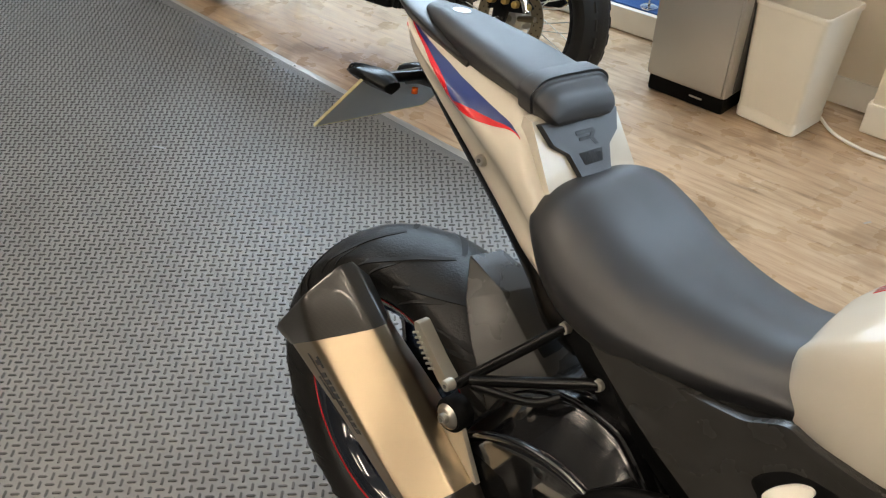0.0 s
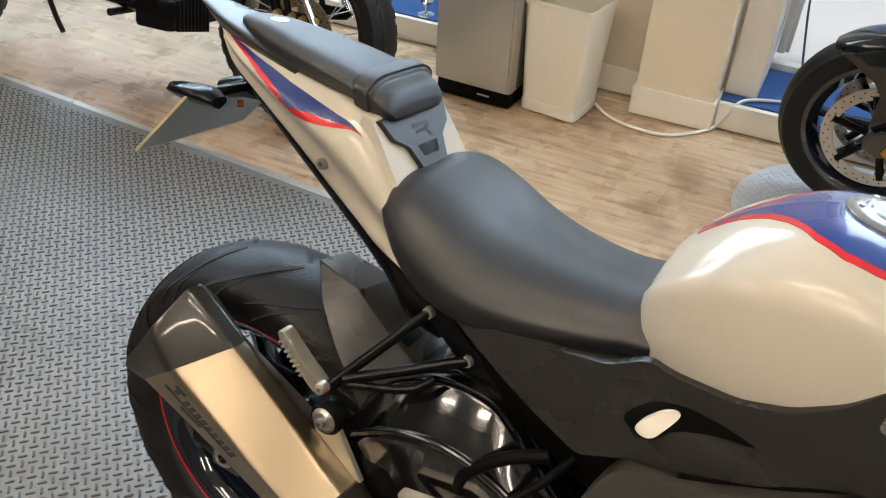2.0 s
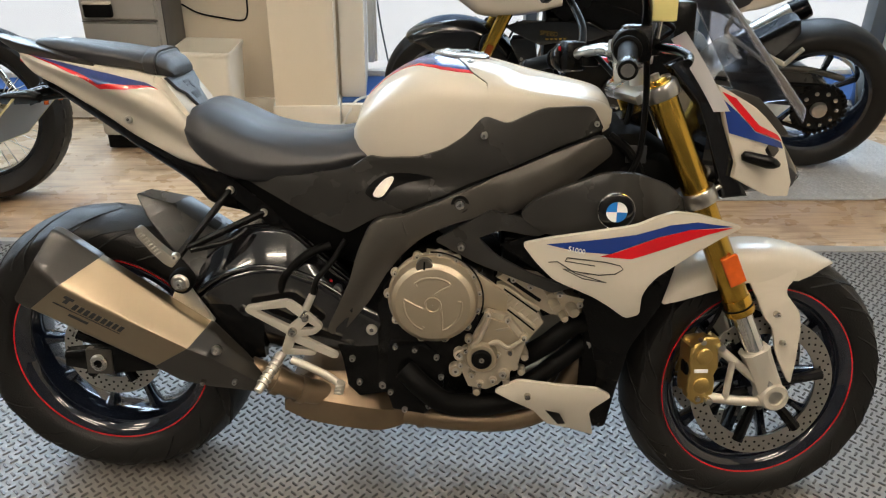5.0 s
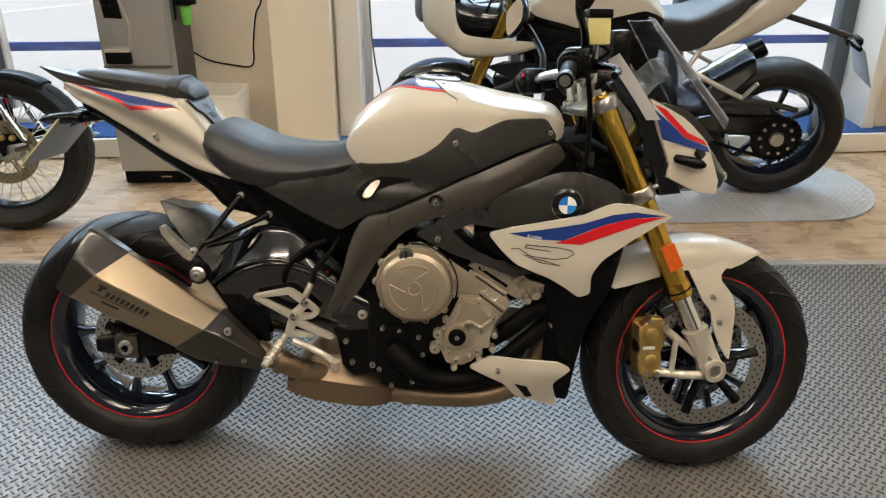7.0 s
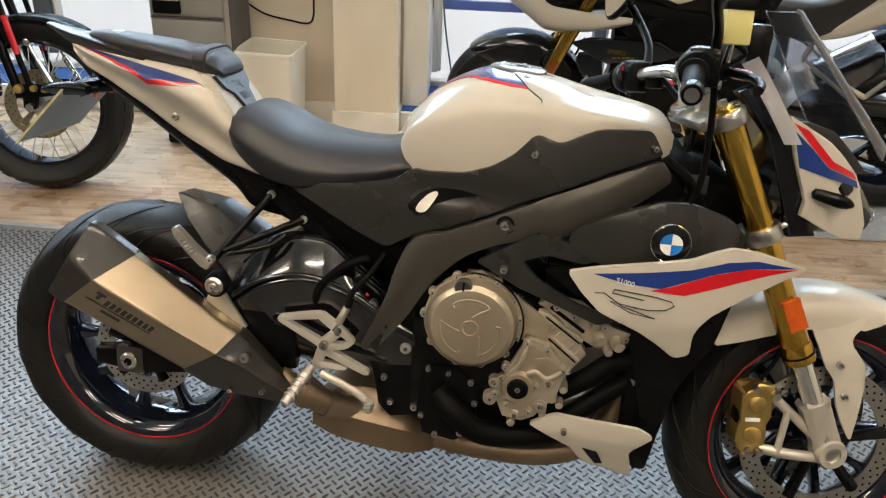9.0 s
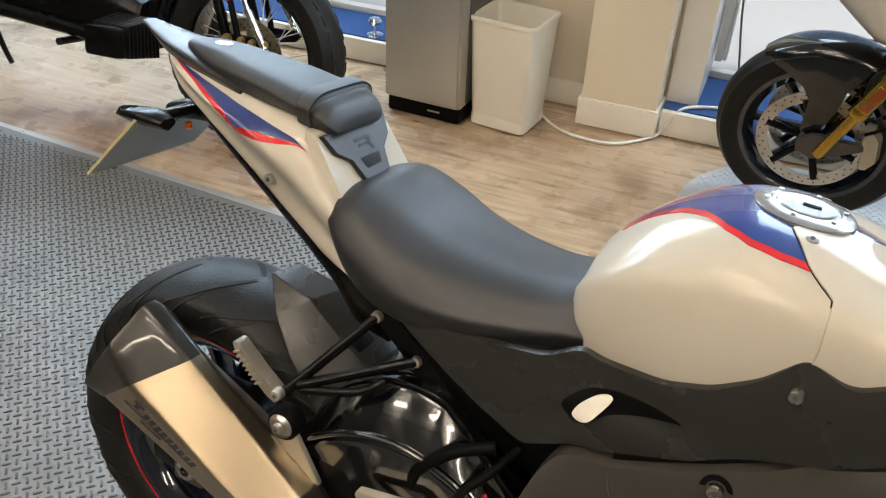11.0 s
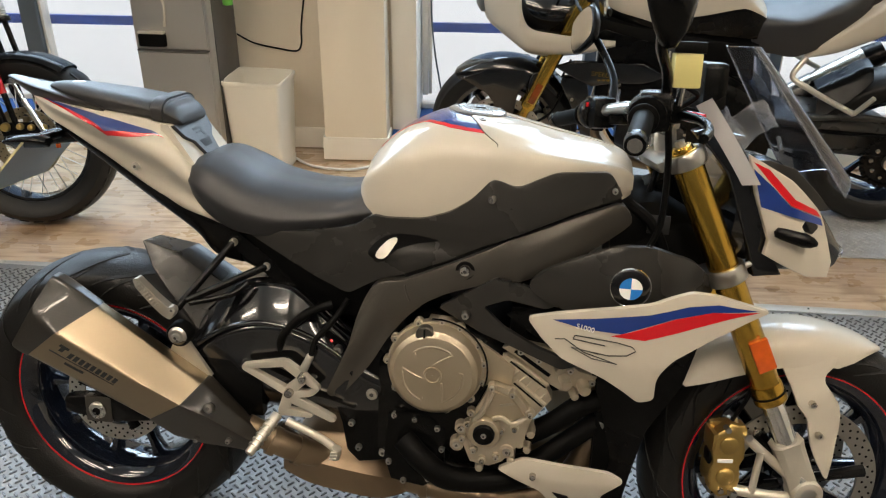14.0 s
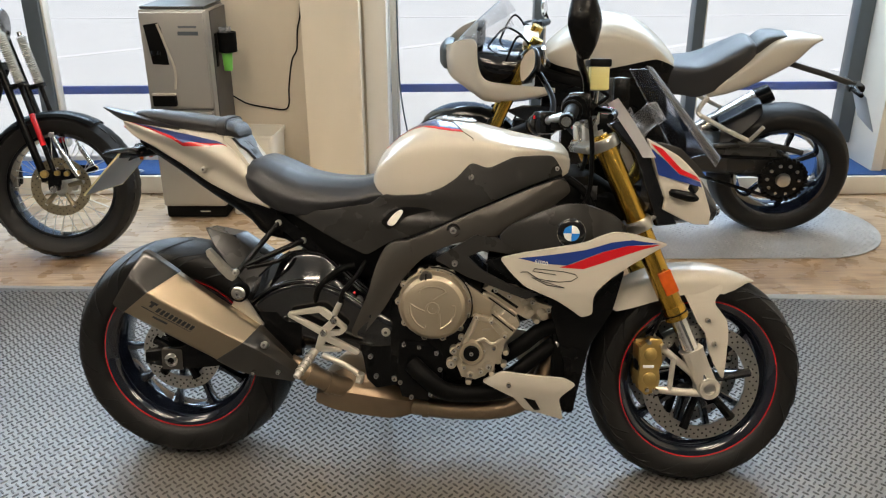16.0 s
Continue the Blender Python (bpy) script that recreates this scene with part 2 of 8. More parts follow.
material("alu", (0.60, 0.57, 0.50), 0.38, 0.85, var=0.12, bump=0.2, bscale=500)
material("cast_alu", (0.46, 0.405, 0.315), 0.42, 0.6, var=0.18, bump=0.5, bscale=450, scale=18)
material("case_alu", (0.46, 0.39, 0.285), 0.34, 0.75, var=0.12, bump=0.3, bscale=600)
material("titanium", (0.325, 0.26, 0.178), 0.35, 1.0, var=0.08, scale=3, rvar=0.05)
material("header_steel", (0.62, 0.56, 0.46), 0.16, 1.0, var=0.2, scale=20)
material("burnt_steel", (0.25, 0.185, 0.12), 0.38, 0.8, var=0.35, scale=9, bump=0.1)
material("gold", (0.55, 0.34, 0.06), 0.24, 1.0, var=0.08, scale=9)
material("caliper_gold", (0.50, 0.35, 0.12), 0.4, 0.9, var=0.15, scale=30, bump=0.15)
material("silver_paint", (0.58, 0.54, 0.46), 0.36, 0.55, var=0.06, bump=0.15, bscale=500)
material("cap_silver", (0.40, 0.40, 0.40), 0.22, 0.8, var=0.05, bump=0.05, bscale=500)
material("disc", (0.50, 0.475, 0.43), 0.34, 1.0, var=0.18, scale=40, bump=0.15, stretch=(1, 1, 1))
material("orange", (0.55, 0.09, 0.01), 0.18, var=0.3, scale=60, coat=0.6)
material("amber_dark", (0.20, 0.045, 0.006), 0.15, var=0.3, scale=60, coat=0.8)
material("tail_red", (0.45, 0.015, 0.03), 0.12, var=0.2, scale=30, coat=0.8)
material("plate_back", (0.33, 0.36, 0.39), 0.5, var=0.1, scale=12)
material("plate_edge", (0.42, 0.38, 0.20), 0.45, var=0.05)
material("print_grey", (0.13, 0.14, 0.155), 0.5, var=0.08)
material("paper", (0.34, 0.335, 0.34), 0.6, var=0.06)
material("fluid_yellow", (0.62, 0.56, 0.22), 0.3, var=0.06, coat=0.3)
material("badge_blue", (0.02, 0.18, 0.55), 0.2, var=0.03, coat=0.8)
material("badge_white", (0.8, 0.8, 0.78), 0.2, var=0.02, coat=0.8)
material("print_black", (0.02, 0.02, 0.02), 0.45, var=0.1)
material("rail_blue", (0.012, 0.05, 0.28), 0.4, var=0.08)
material("sill_blue", (0.03, 0.085, 0.24), 0.85, var=0.15, bump=0.6, bscale=900, scale=20)
material("wall", (0.62, 0.545, 0.43), 0.75, var=0.05, scale=2.5, bump=0.25, bscale=120)
material("column_paint", (0.74, 0.665, 0.54), 0.6, var=0.04, scale=3, bump=0.2, bscale=90)
# colour of the unseen walls, kept dark to hold down bounced light
material("unseen_wall_dark", (0.075, 0.070, 0.065), 0.8, var=0.1, scale=1.5, bump=0.2, bscale=90)
material("trim_paint", (0.76, 0.715, 0.63), 0.4, var=0.05, scale=8, bump=0.1)
# the unseen ceiling is greyed as well, for less fill
material("ceiling_paint", (0.50, 0.48, 0.45), 0.85, var=0.03, scale=2)
material("post_grey", (0.10, 0.12, 0.135), 0.35, 0.3, var=0.1)
material("concrete", (0.47, 0.475, 0.465), 0.9, var=0.1, scale=1.3, bump=0.3, bscale=60)
material("line_paint", (0.58, 0.58, 0.58), 0.8, var=0.05)
material("bin_plastic", (0.70, 0.66, 0.57), 0.38, var=0.05, scale=7, bump=0.12, bscale=200)
material("cooler_silver", (0.40, 0.385, 0.355), 0.34, 0.55, var=0.05, scale=3, bump=0.1, bscale=700)
material("cooler_dark", (0.075, 0.07, 0.065), 0.5, var=0.1)
material("cable_white", (0.72, 0.70, 0.65), 0.45, var=0.05)
material("cup_green", (0.16, 0.50, 0.08), 0.4, var=0.1)
material("mat_alu", (0.46, 0.46, 0.455), 0.42, 0.4, var=0.2, scale=9, bump=0.25, bscale=200)
material("strip_alu", (0.56, 0.52, 0.46), 0.36, 0.75, var=0.2, scale=12, bump=0.25, bscale=260, stretch=(0.2, 3, 1))


def clear(name, col, rough=0.03, ior=1.45, weight=0.96):
    mt = material(name, col, rough, var=0.02)
    mt.node_tree.nodes["Principled BSDF"].inputs["Transmission Weight"].default_value = weight
    mt.node_tree.nodes["Principled BSDF"].inputs["IOR"].default_value = ior
    return mt


clear("glass", (0.96, 0.98, 0.98), 0.0, 1.02)
clear("screen_tint", (0.30, 0.31, 0.35), 0.03, 1.2, 0.93)
clear("clear_film", (0.85, 0.86, 0.88), 0.1, 1.15, 0.9)
clear("lens_clear", (0.9, 0.92, 0.95), 0.03, 1.3, 0.9)


def carbon():
    mt = material("carbon", (0.016, 0.014, 0.011), 0.3, 0.0, var=0.1, coat=0.35, rvar=0.02)
    n, l = mt.node_tree.nodes, mt.node_tree.links
    p = n["Principled BSDF"]
    ck = n.new("ShaderNodeTexChecker")
    ck.inputs["Scale"].default_value = 420
    ck.inputs[1].default_value, ck.inputs[2].default_value = (0.020, 0.0175, 0.014, 1), (0.013, 0.0115, 0.0095, 1)
    tc = n.new("ShaderNodeTexCoord")
    mp = n.new("ShaderNodeMapping")
    mp.inputs["Rotation"].default_value = (0.6, 0.55, 0.8)
    l.new(tc.outputs["Object"], mp.inputs[0])
    l.new(mp.outputs[0], ck.inputs[0])
    l.new(ck.outputs[0], p.inputs["Base Color"])


carbon()


def wood():
    """Worn plywood sheet floor: pale brown veneer with long dark grain, knots and scuffs."""
    mt = bpy.data.materials.new("wood")
    mt.use_nodes = True
    n, l = mt.node_tree.nodes, mt.node_tree.links
    p = n["Principled BSDF"]
    tc = n.new("ShaderNodeTexCoord")
    mp = n.new("ShaderNodeMapping")
    mp.inputs["Scale"].default_value = (0.75, 8.0, 1.0)
    l.new(tc.outputs["Object"], mp.inputs[0])
    warp, grain, blot, scuff = (n.new("ShaderNodeTexNoise") for _ in range(4))
    for t, s, d in ((warp, 1.6, 3), (grain, 5.5, 10), (blot, 4.2, 5), (scuff, 9.0, 6)):
        t.inputs["Scale"].default_value, t.inputs["Detail"].default_value = s, d
    grain.inputs["Distortion"].default_value = 0.5
    grain.inputs["Roughness"].default_value = 0.65
    l.new(mp.outputs[0], warp.inputs[0])
    l.new(mp.outputs[0], grain.inputs[0])
    l.new(tc.outputs["Object"], blot.inputs[0])
    l.new(tc.outputs["Object"], scuff.inputs[0])
    ramp = n.new("ShaderNodeValToRGB")
    e = ramp.color_ramp.elements
    e[0].position, e[0].color = 0.28, (0.16, 0.100, 0.060, 1)
    e[1].position, e[1].color = 0.72, (0.56, 0.425, 0.285, 1)
    for pos, c in ((0.42, (0.37, 0.25, 0.152, 1)), (0.56, (0.47, 0.34, 0.215, 1))):
        x = e.new(pos)
        x.color = c
    l.new(grain.outputs[0], ramp.inputs[0])
    br = n.new("ShaderNodeValToRGB")
    br.color_ramp.elements[0].position, br.color_ramp.elements[0].color = 0.34, (0.42, 0.36, 0.30, 1)
    br.color_ramp.elements[1].position, br.color_ramp.elements[1].color = 0.44, (1, 1, 1, 1)
    l.new(blot.outputs[0], br.inputs[0])
    m1 = n.new("ShaderNodeMixRGB")
    m1.blend_type = "MULTIPLY"
    m1.inputs[0].default_value = 0.6
    l.new(ramp.outputs[0], m1.inputs[1])
    l.new(br.outputs[0], m1.inputs[2])
    l.new(m1.outputs[0], p.inputs["Base Color"])
    mr = n.new("ShaderNodeMapRange")
    mr.inputs[1].default_value, mr.inputs[2].default_value = 0.35, 0.65
    mr.inputs[3].default_value, mr.inputs[4].default_value = 0.22, 0.42
    l.new(scuff.outputs[0], mr.inputs[0])
    l.new(mr.outputs[0], p.inputs["Roughness"])
    b = n.new("ShaderNodeBump")
    b.inputs["Strength"].default_value, b.inputs["Distance"].default_value = 0.15, 0.002
    l.new(grain.outputs[0], b.inputs["Height"])
    l.new(b.outputs[0], p.inputs["Normal"])
    M["wood"] = mt


wood()


def rubber_mat():
    """Dusty grey rubber checker plate."""
    mt = material("mat_rubber", (0.148, 0.138, 0.125), 0.31, var=0.32, spec=0.8, scale=3.5, bump=0.35, bscale=700)
    n, l = mt.node_tree.nodes, mt.node_tree.links
    # same rubber, darkened: the shade on the bars' sides is in the colour
    mt2 = material("mat_tread_shade", (0.075, 0.071, 0.065), 0.22, spec=0.8, var=0.2, scale=4.5, bump=0.3, bscale=500)


rubber_mat()


def glow(name, col, strength):
    mt = bpy.data.materials.new(name)
    mt.use_nodes = True
    p = mt.node_tree.nodes["Principled BSDF"]
    p.inputs["Base Color"].default_value = (*col, 1)
    p.inputs["Emission Color"].default_value = (*col, 1)
    p.inputs["Emission Strength"].default_value = strength
    M[name] = mt


glow("lamp_glow", (1.0, 0.85, 0.67), 44.0)


# ---- the room ----
def structure(name, bm, mat_name, label, category, flat=True):
    return tagged(part(name, bm, M[mat_name], flat=flat), label, category, kind="structure")


X0, X1, Y0, YG, H = -4.6, 4.3, -3.7, 2.62, 3.2
WT = 2.92  # top of the shop windows
STRIP = pose(0, 1.05, 0, 0, 0, -2.9)  # the metal strip where rubber meets wood

structure("ground", box(0, 0, -0.28, 160, 160, 0.1), "concrete", "pale concrete car park outside the showroom", "ground")
structure("floor", box((X0 + X1) / 2, (Y0 + 2.7) / 2, -0.11, X1 - X0 + 0.4, 2.7 - Y0 + 0.2, 0.212), "wood", "worn brown plywood floor with dark grain", "floor")
b = bmesh.new()
v = [STRIP @ Vector(p) for p in ((-5.2, -0.02, 0), (4.6, -0.02, 0))]
v += [Vector((4.28, Y0 + 0.01, 0)), Vector((X0 + 0.02, Y0 + 0.01, 0))]
v[0].x, v[1].x = X0 + 0.02, 4.28
lo = [b.verts.new((p.x, p.y, -0.004)) for p in v]
hi = [b.verts.new((p.x, p.y, 0.0)) for p in v]
for q in v:
    q.z = 0
b.faces.new(hi)
for i in range(4):
    b.faces.new((lo[i], lo[(i + 1) % 4], hi[(i + 1) % 4], hi[i]))
b.transform(Matrix.Translation((0, 0, 0.0015)))
rubber = structure("rubber_flooring", b, "mat_rubber", "dusty dark grey rubber checker-plate flooring", "floor covering")

# raised tread bars of the rubber sheet
def treads(x0, x1, y0, y1, pitch, length, width, rise, zb, keep):
    """Rows of slanted bars, the slant turning from row to row."""
    sh = np.array([[-1, 0], [-.72, -1], [.72, -1], [1, 0], [.72, 1], [-.72, 1]])
    verts, faces = [], []
    ny, nx = int(2 * (y1 - y0) / pitch), int((x1 - x0) / pitch)
    for j in range(ny):
        a = math.radians(45 if j % 2 else -45)
        ca, sa = math.cos(a), math.sin(a)
        for i in range(nx):
            cx, cy = x0 + (i + 0.25 + 0.5 * (j % 2)) * pitch, y0 + (j + 0.5) * pitch / 2
            if not keep(cx, cy):
                continue
            k = len(verts)
            for s, z in ((1.0, 0.0), (0.6, rise)):
                for px, py in sh:
                    u, w = px * length / 2 * (1 if s == 1 else 0.86), py * width / 2 * s
                    verts.append((cx + ca * u - sa * w, cy + sa * u + ca * w, zb + z))
            faces.append(tuple(k + 6 + q for q in range(6)))
            faces += [(k + q, k + (q + 1) % 6, k + 6 + (q + 1) % 6, k + 6 + q) for q in range(6)]
    return verts, faces


def tread_mesh(name, args, mat_name, parent, label):
    vs, fs = treads(*args)
    me = bpy.data.meshes.new(name)
    me.from_pydata(vs, [], fs)
    me.materials.append(M[mat_name])
    ob = new(name, me)
    ob.parent = parent
    return tagged(ob, label, kind="stuff")


def on_rubber(x, y):
    return y < 1.05 - 0.0507 * x - 0.035


# bars take the darker rubber that carries their shade
tread_mesh("tread", (-3.3, 2.9, -1.25, 1.25, 0.0288, 0.0200, 0.0060, 0.0030, 0.0012, on_rubber), "mat_tread_shade", rubber, "short raised diamond tread bars")

b = plate([(-5.0, -0.02), (4.4, -0.02), (4.4, 0.018), (-5.0, 0.018)], 0, 0.004, 0.0015)
b.transform(STRIP @ Matrix.Rotation(radians(90), 4, "X") @ Matrix.Scale(-1, 4, (0, 1, 0)))
b.transform(Matrix.Translation((0, 0, 0.001)))
strip = structure("threshold_strip", b, "strip_alu", "scuffed pale metal floor joint strip", "trim", flat=False)
for k in range(22):
    p = STRIP @ Vector((-4.5 + 0.4 * k, 0.0, 0.004))
    part("screw", rod(p, p + Vector((0, 0, 0.0022)), 0.005, 0.0035, seg=10), M["steel"], strip)

# walls: each with thickness; the front wall has two wide glazed openings
WF = 2.30
def wall_block(name, x0, x1, y0, y1, z0, z1, mat_name, label):
    return structure(name, box((x0 + x1) / 2, (y0 + y1) / 2, (z0 + z1) / 2, x1 - x0, y1 - y0, z1 - z0), mat_name, label, "wall")


wall_block("wall_north_pier", -0.52, 0.385, WF, 2.72, 0, H, "wall", "cream painted wall pier between the shop windows")
wall_block("wall_north_end", 3.19, X1, WF, 2.72, 0, H, "wall", "cream painted wall beside the shop window")
wall_block("wall_north_head", X0, X1, 2.52, 2.71, WT + 0.03, H - 0.001, "wall", "cream painted wall over the shop windows")
# the west and south walls are unseen, added dark to deepen contrast
wall_block("wall_west", X0 - 0.2, X0, Y0, 2.5, 0, H, "unseen_wall_dark", "unseen side wall, dark grey to cut bounced light")
wall_block("wall_east", X1, X1 + 0.2, Y0, 2.72, 0, H, "wall", "cream painted side wall")
wall_block("wall_south", X0, X1, Y0 - 0.2, Y0, 0, H, "unseen_wall_dark", "unseen rear wall, dark grey to cut bounced light")
structure("ceiling", box((X0 + X1) / 2, -0.5, H + 0.1, X1 - X0 + 0.4, 6.6, 0.2), "ceiling_paint", "grey painted ceiling", "ceiling")

col = structure("column", box(0.229, 2.225, H / 2, 0.286, 0.155, H - 0.002, 0.006), "column_paint", "cream painted square column with plinth", "column", flat=False)
part("plinth", box(0.229, 2.222, 0.055, 0.306, 0.165, 0.11, 0.006), M["trim_paint"], col)

# window sills and glazing
for nm, x0, x1, yf, lab in (("sill_west", X0, -0.522, 2.30, "white skirting with a blue carpeted window ledge"), ("sill_east", 0.385, 3.35, 2.19, "white skirting with a blue carpeted window ledge")):
    s = structure(nm, box((x0 + x1) / 2, (yf + 2.7) / 2, 0.049, x1 - x0, 2.7 - yf, 0.098, 0.004), "trim_paint", lab, "window ledge", flat=False)
    part("ledge_carpet", box((x0 + x1) / 2, (yf + 0.02 + 2.6) / 2, 0.101, x1 - x0 - 0.004, 2.6 - yf - 0.03, 0.008, 0.002), M["sill_blue"], s, "blue carpet")
structure("baseboard", box(-0.22, 2.293, 0.05, 0.6, 0.016, 0.1, 0.004), "trim_paint", "cream skirting board behind the waste bin", "baseboard", flat=False)
structure("baseboard_end", box(3.75, 2.293, 0.05, 1.1, 0.016, 0.1, 0.004), "trim_paint", "cream skirting board", "baseboard", flat=False)


def window(name, x0, x1, posts, label):
    w = tagged(new(name), label, "window", kind="structure")
    part("window_frame", box((x0 + x1) / 2, YG, 0.118, x1 - x0, 0.05, 0.026, 0.004), M["trim_paint"], w)
    part("window_head", box((x0 + x1) / 2, YG, WT, x1 - x0, 0.06, 0.06, 0.004), M["post_grey"], w)
    for x, wd in posts:
        part("post", box(x, YG - 0.01, 0.085 + WT / 2, wd, 0.1, WT - 0.2, 0.006), M["post_grey" if wd > 0.04 else "trim_paint"], w, "dark grey metal mullion" if wd > 0.04 else "white metal mullion")
        part("post_bead", box(x + wd / 2 + 0.008, YG, 0.085 + WT / 2, 0.014, 0.07, WT - 0.2, 0.003), M["trim_paint"], w)
    xs = [x0] + [p[0] for p in posts] + [x1]
    for a, c in zip(xs, xs[1:]):
        if c - a > 0.1:
            g = part("pane", box((a + c) / 2, YG + 0.005, 0.08 + WT / 2, c - a - 0.02, 0.008, WT - 0.2), M["glass"], w, flat=True)
            g.visible_shadow = False
    part("rail", box((x0 + x1) / 2, YG + 0.06, 0.495, x1 - x0, 0.02, 0.045, 0.003), M["rail_blue"], w, "blue safety band across the glass")
    return w


window("window_1", X0, -0.52, [(-4.0, 0.08), (-2.7, 0.08), (-1.41, 0.085)], "tall shop window with dark posts and a blue band")
window("window_2", 0.50, 3.155, [(0.522, 0.03), (1.32, 0.055), (2.2, 0.06), (3.115, 0.085)], "tall shop window with dark posts and a blue band")
structure("window_reveal", box(0.443, 2.50, H / 2, 0.114, 0.44, H - 0.004, 0.003), "trim_paint", "white painted window reveal", "trim", flat=False)
structure("window_reveal_end", box(3.185, 2.455, H / 2, 0.06, 0.36, H - 0.006, 0.003), "trim_paint", "white painted window reveal", "trim", flat=False)

# painted bay lines of the car park
lines = bmesh.new()
for k in range(-3, 6):
    box(0, 0, -0.226, 0.12, 5.0, 0.004, 0, lines, pose(-6.5 + 3.4 * k, 8.4, 0, 0, 0, -52))
box(0, 11.5, -0.2255, 60, 0.10, 0.004, 0, lines)
structure("road_marking", lines, "line_paint", "white painted parking bay lines", "road marking")

# ceiling lights
def ceiling_light(x, y):
    c = thing("ceiling_light", pose(x, y, H), "long white ceiling light with a warm diffuser", "ceiling light", "ceiling lights")
    part("housing", box(0, 0, -0.03, 1.24, 0.16, 0.058, 0.006), M["ceiling_paint"], c)
    part("diffuser", box(0, 0, -0.068, 1.2, 0.11, 0.02, 0.004), M["lamp_glow"], c)
    return c


for x in (-2.6, -0.2, 2.2):
    for y in (-3.1, -2.0, -0.7):
        ceiling_light(x, y)


# ---- white naked sports motorcycle ----
BIKE = Matrix.Translation((0.008, 0.0105, 0)) @ pose(0, 0, 0, 0, 0, -5.75) @ pose(0, 0, 0, -10.1)
TRACK = -0.0125  # the wheels stand this far off the body's middle plane
bike = thing("motorcycle", BIKE, "white, blue and red naked sports motorcycle leaning on its side stand", "motorcycle")


def tyre_profile(r_out, half, r_bead):
    pts = [(r_bead, -half * 0.80), (r_bead + 0.012, -half * 0.92), (r_bead + (r_out - r_bead) * 0.42, -half), (r_bead + (r_out - r_bead) * 0.66, -half * 0.97),
           (r_out - 0.021, -half * 0.80), (r_out - 0.009, -half * 0.54), (r_out - 0.002, -half * 0.25), (r_out, 0)]
    s = [tuple(p) for p in spline(pts, 17)]
    s += [(r, -y) for r, y in s[-2::-1]]
    return s + [(r_bead - 0.004, half * 0.7), (r_bead - 0.004, -half * 0.7)]


def tread_point(prof, s, a):
    """A point on the tyre's outside: s from -1 (right shoulder) to 1, a the angle."""
    k = (s + 1) / 2 * 32
    i = min(int(k), 31)
    r = prof[i][0] + (prof[i + 1][0] - prof[i][0]) * (k - i)
    y = prof[i][1] + (prof[i + 1][1] - prof[i][1]) * (k - i)
    return Vector((r * math.cos(a), y, r * math.sin(a))), Vector((math.cos(a), 1.6 * s * abs(s), math.sin(a))).normalized()


def groove_mesh(prof, s0, s1, sweep, width, side):
    b = bmesh.new()
    rows = []
    n = 12
    for i in range(n + 1):
        t = i / n
        s, a = side * (s0 + (s1 - s0) * t), sweep * (t ** 1.3)
        p, nn = tread_point(prof, s, a)
        q, _ = tread_point(prof, side * (s0 + (s1 - s0) * min(t + 0.03, 1.03)), sweep * (min(t + 0.03, 1.03) ** 1.3))
        d = (q - p).normalized().cross(nn).normalized()
        w = width * (0.25 + 0.75 * math.sin(math.pi * (0.12 + 0.8 * t)))
        rows.append([b.verts.new(p + nn * h + d * x * w) for x, h in ((-0.5, -0.002), (-0.5, 0.0006), (0.5, 0.0006), (0.5, -0.002))])
    for p, q in zip(rows, rows[1:]):
        for j in range(3):
            b.faces.new((p[j], p[j + 1], q[j + 1], q[j]))
    return b


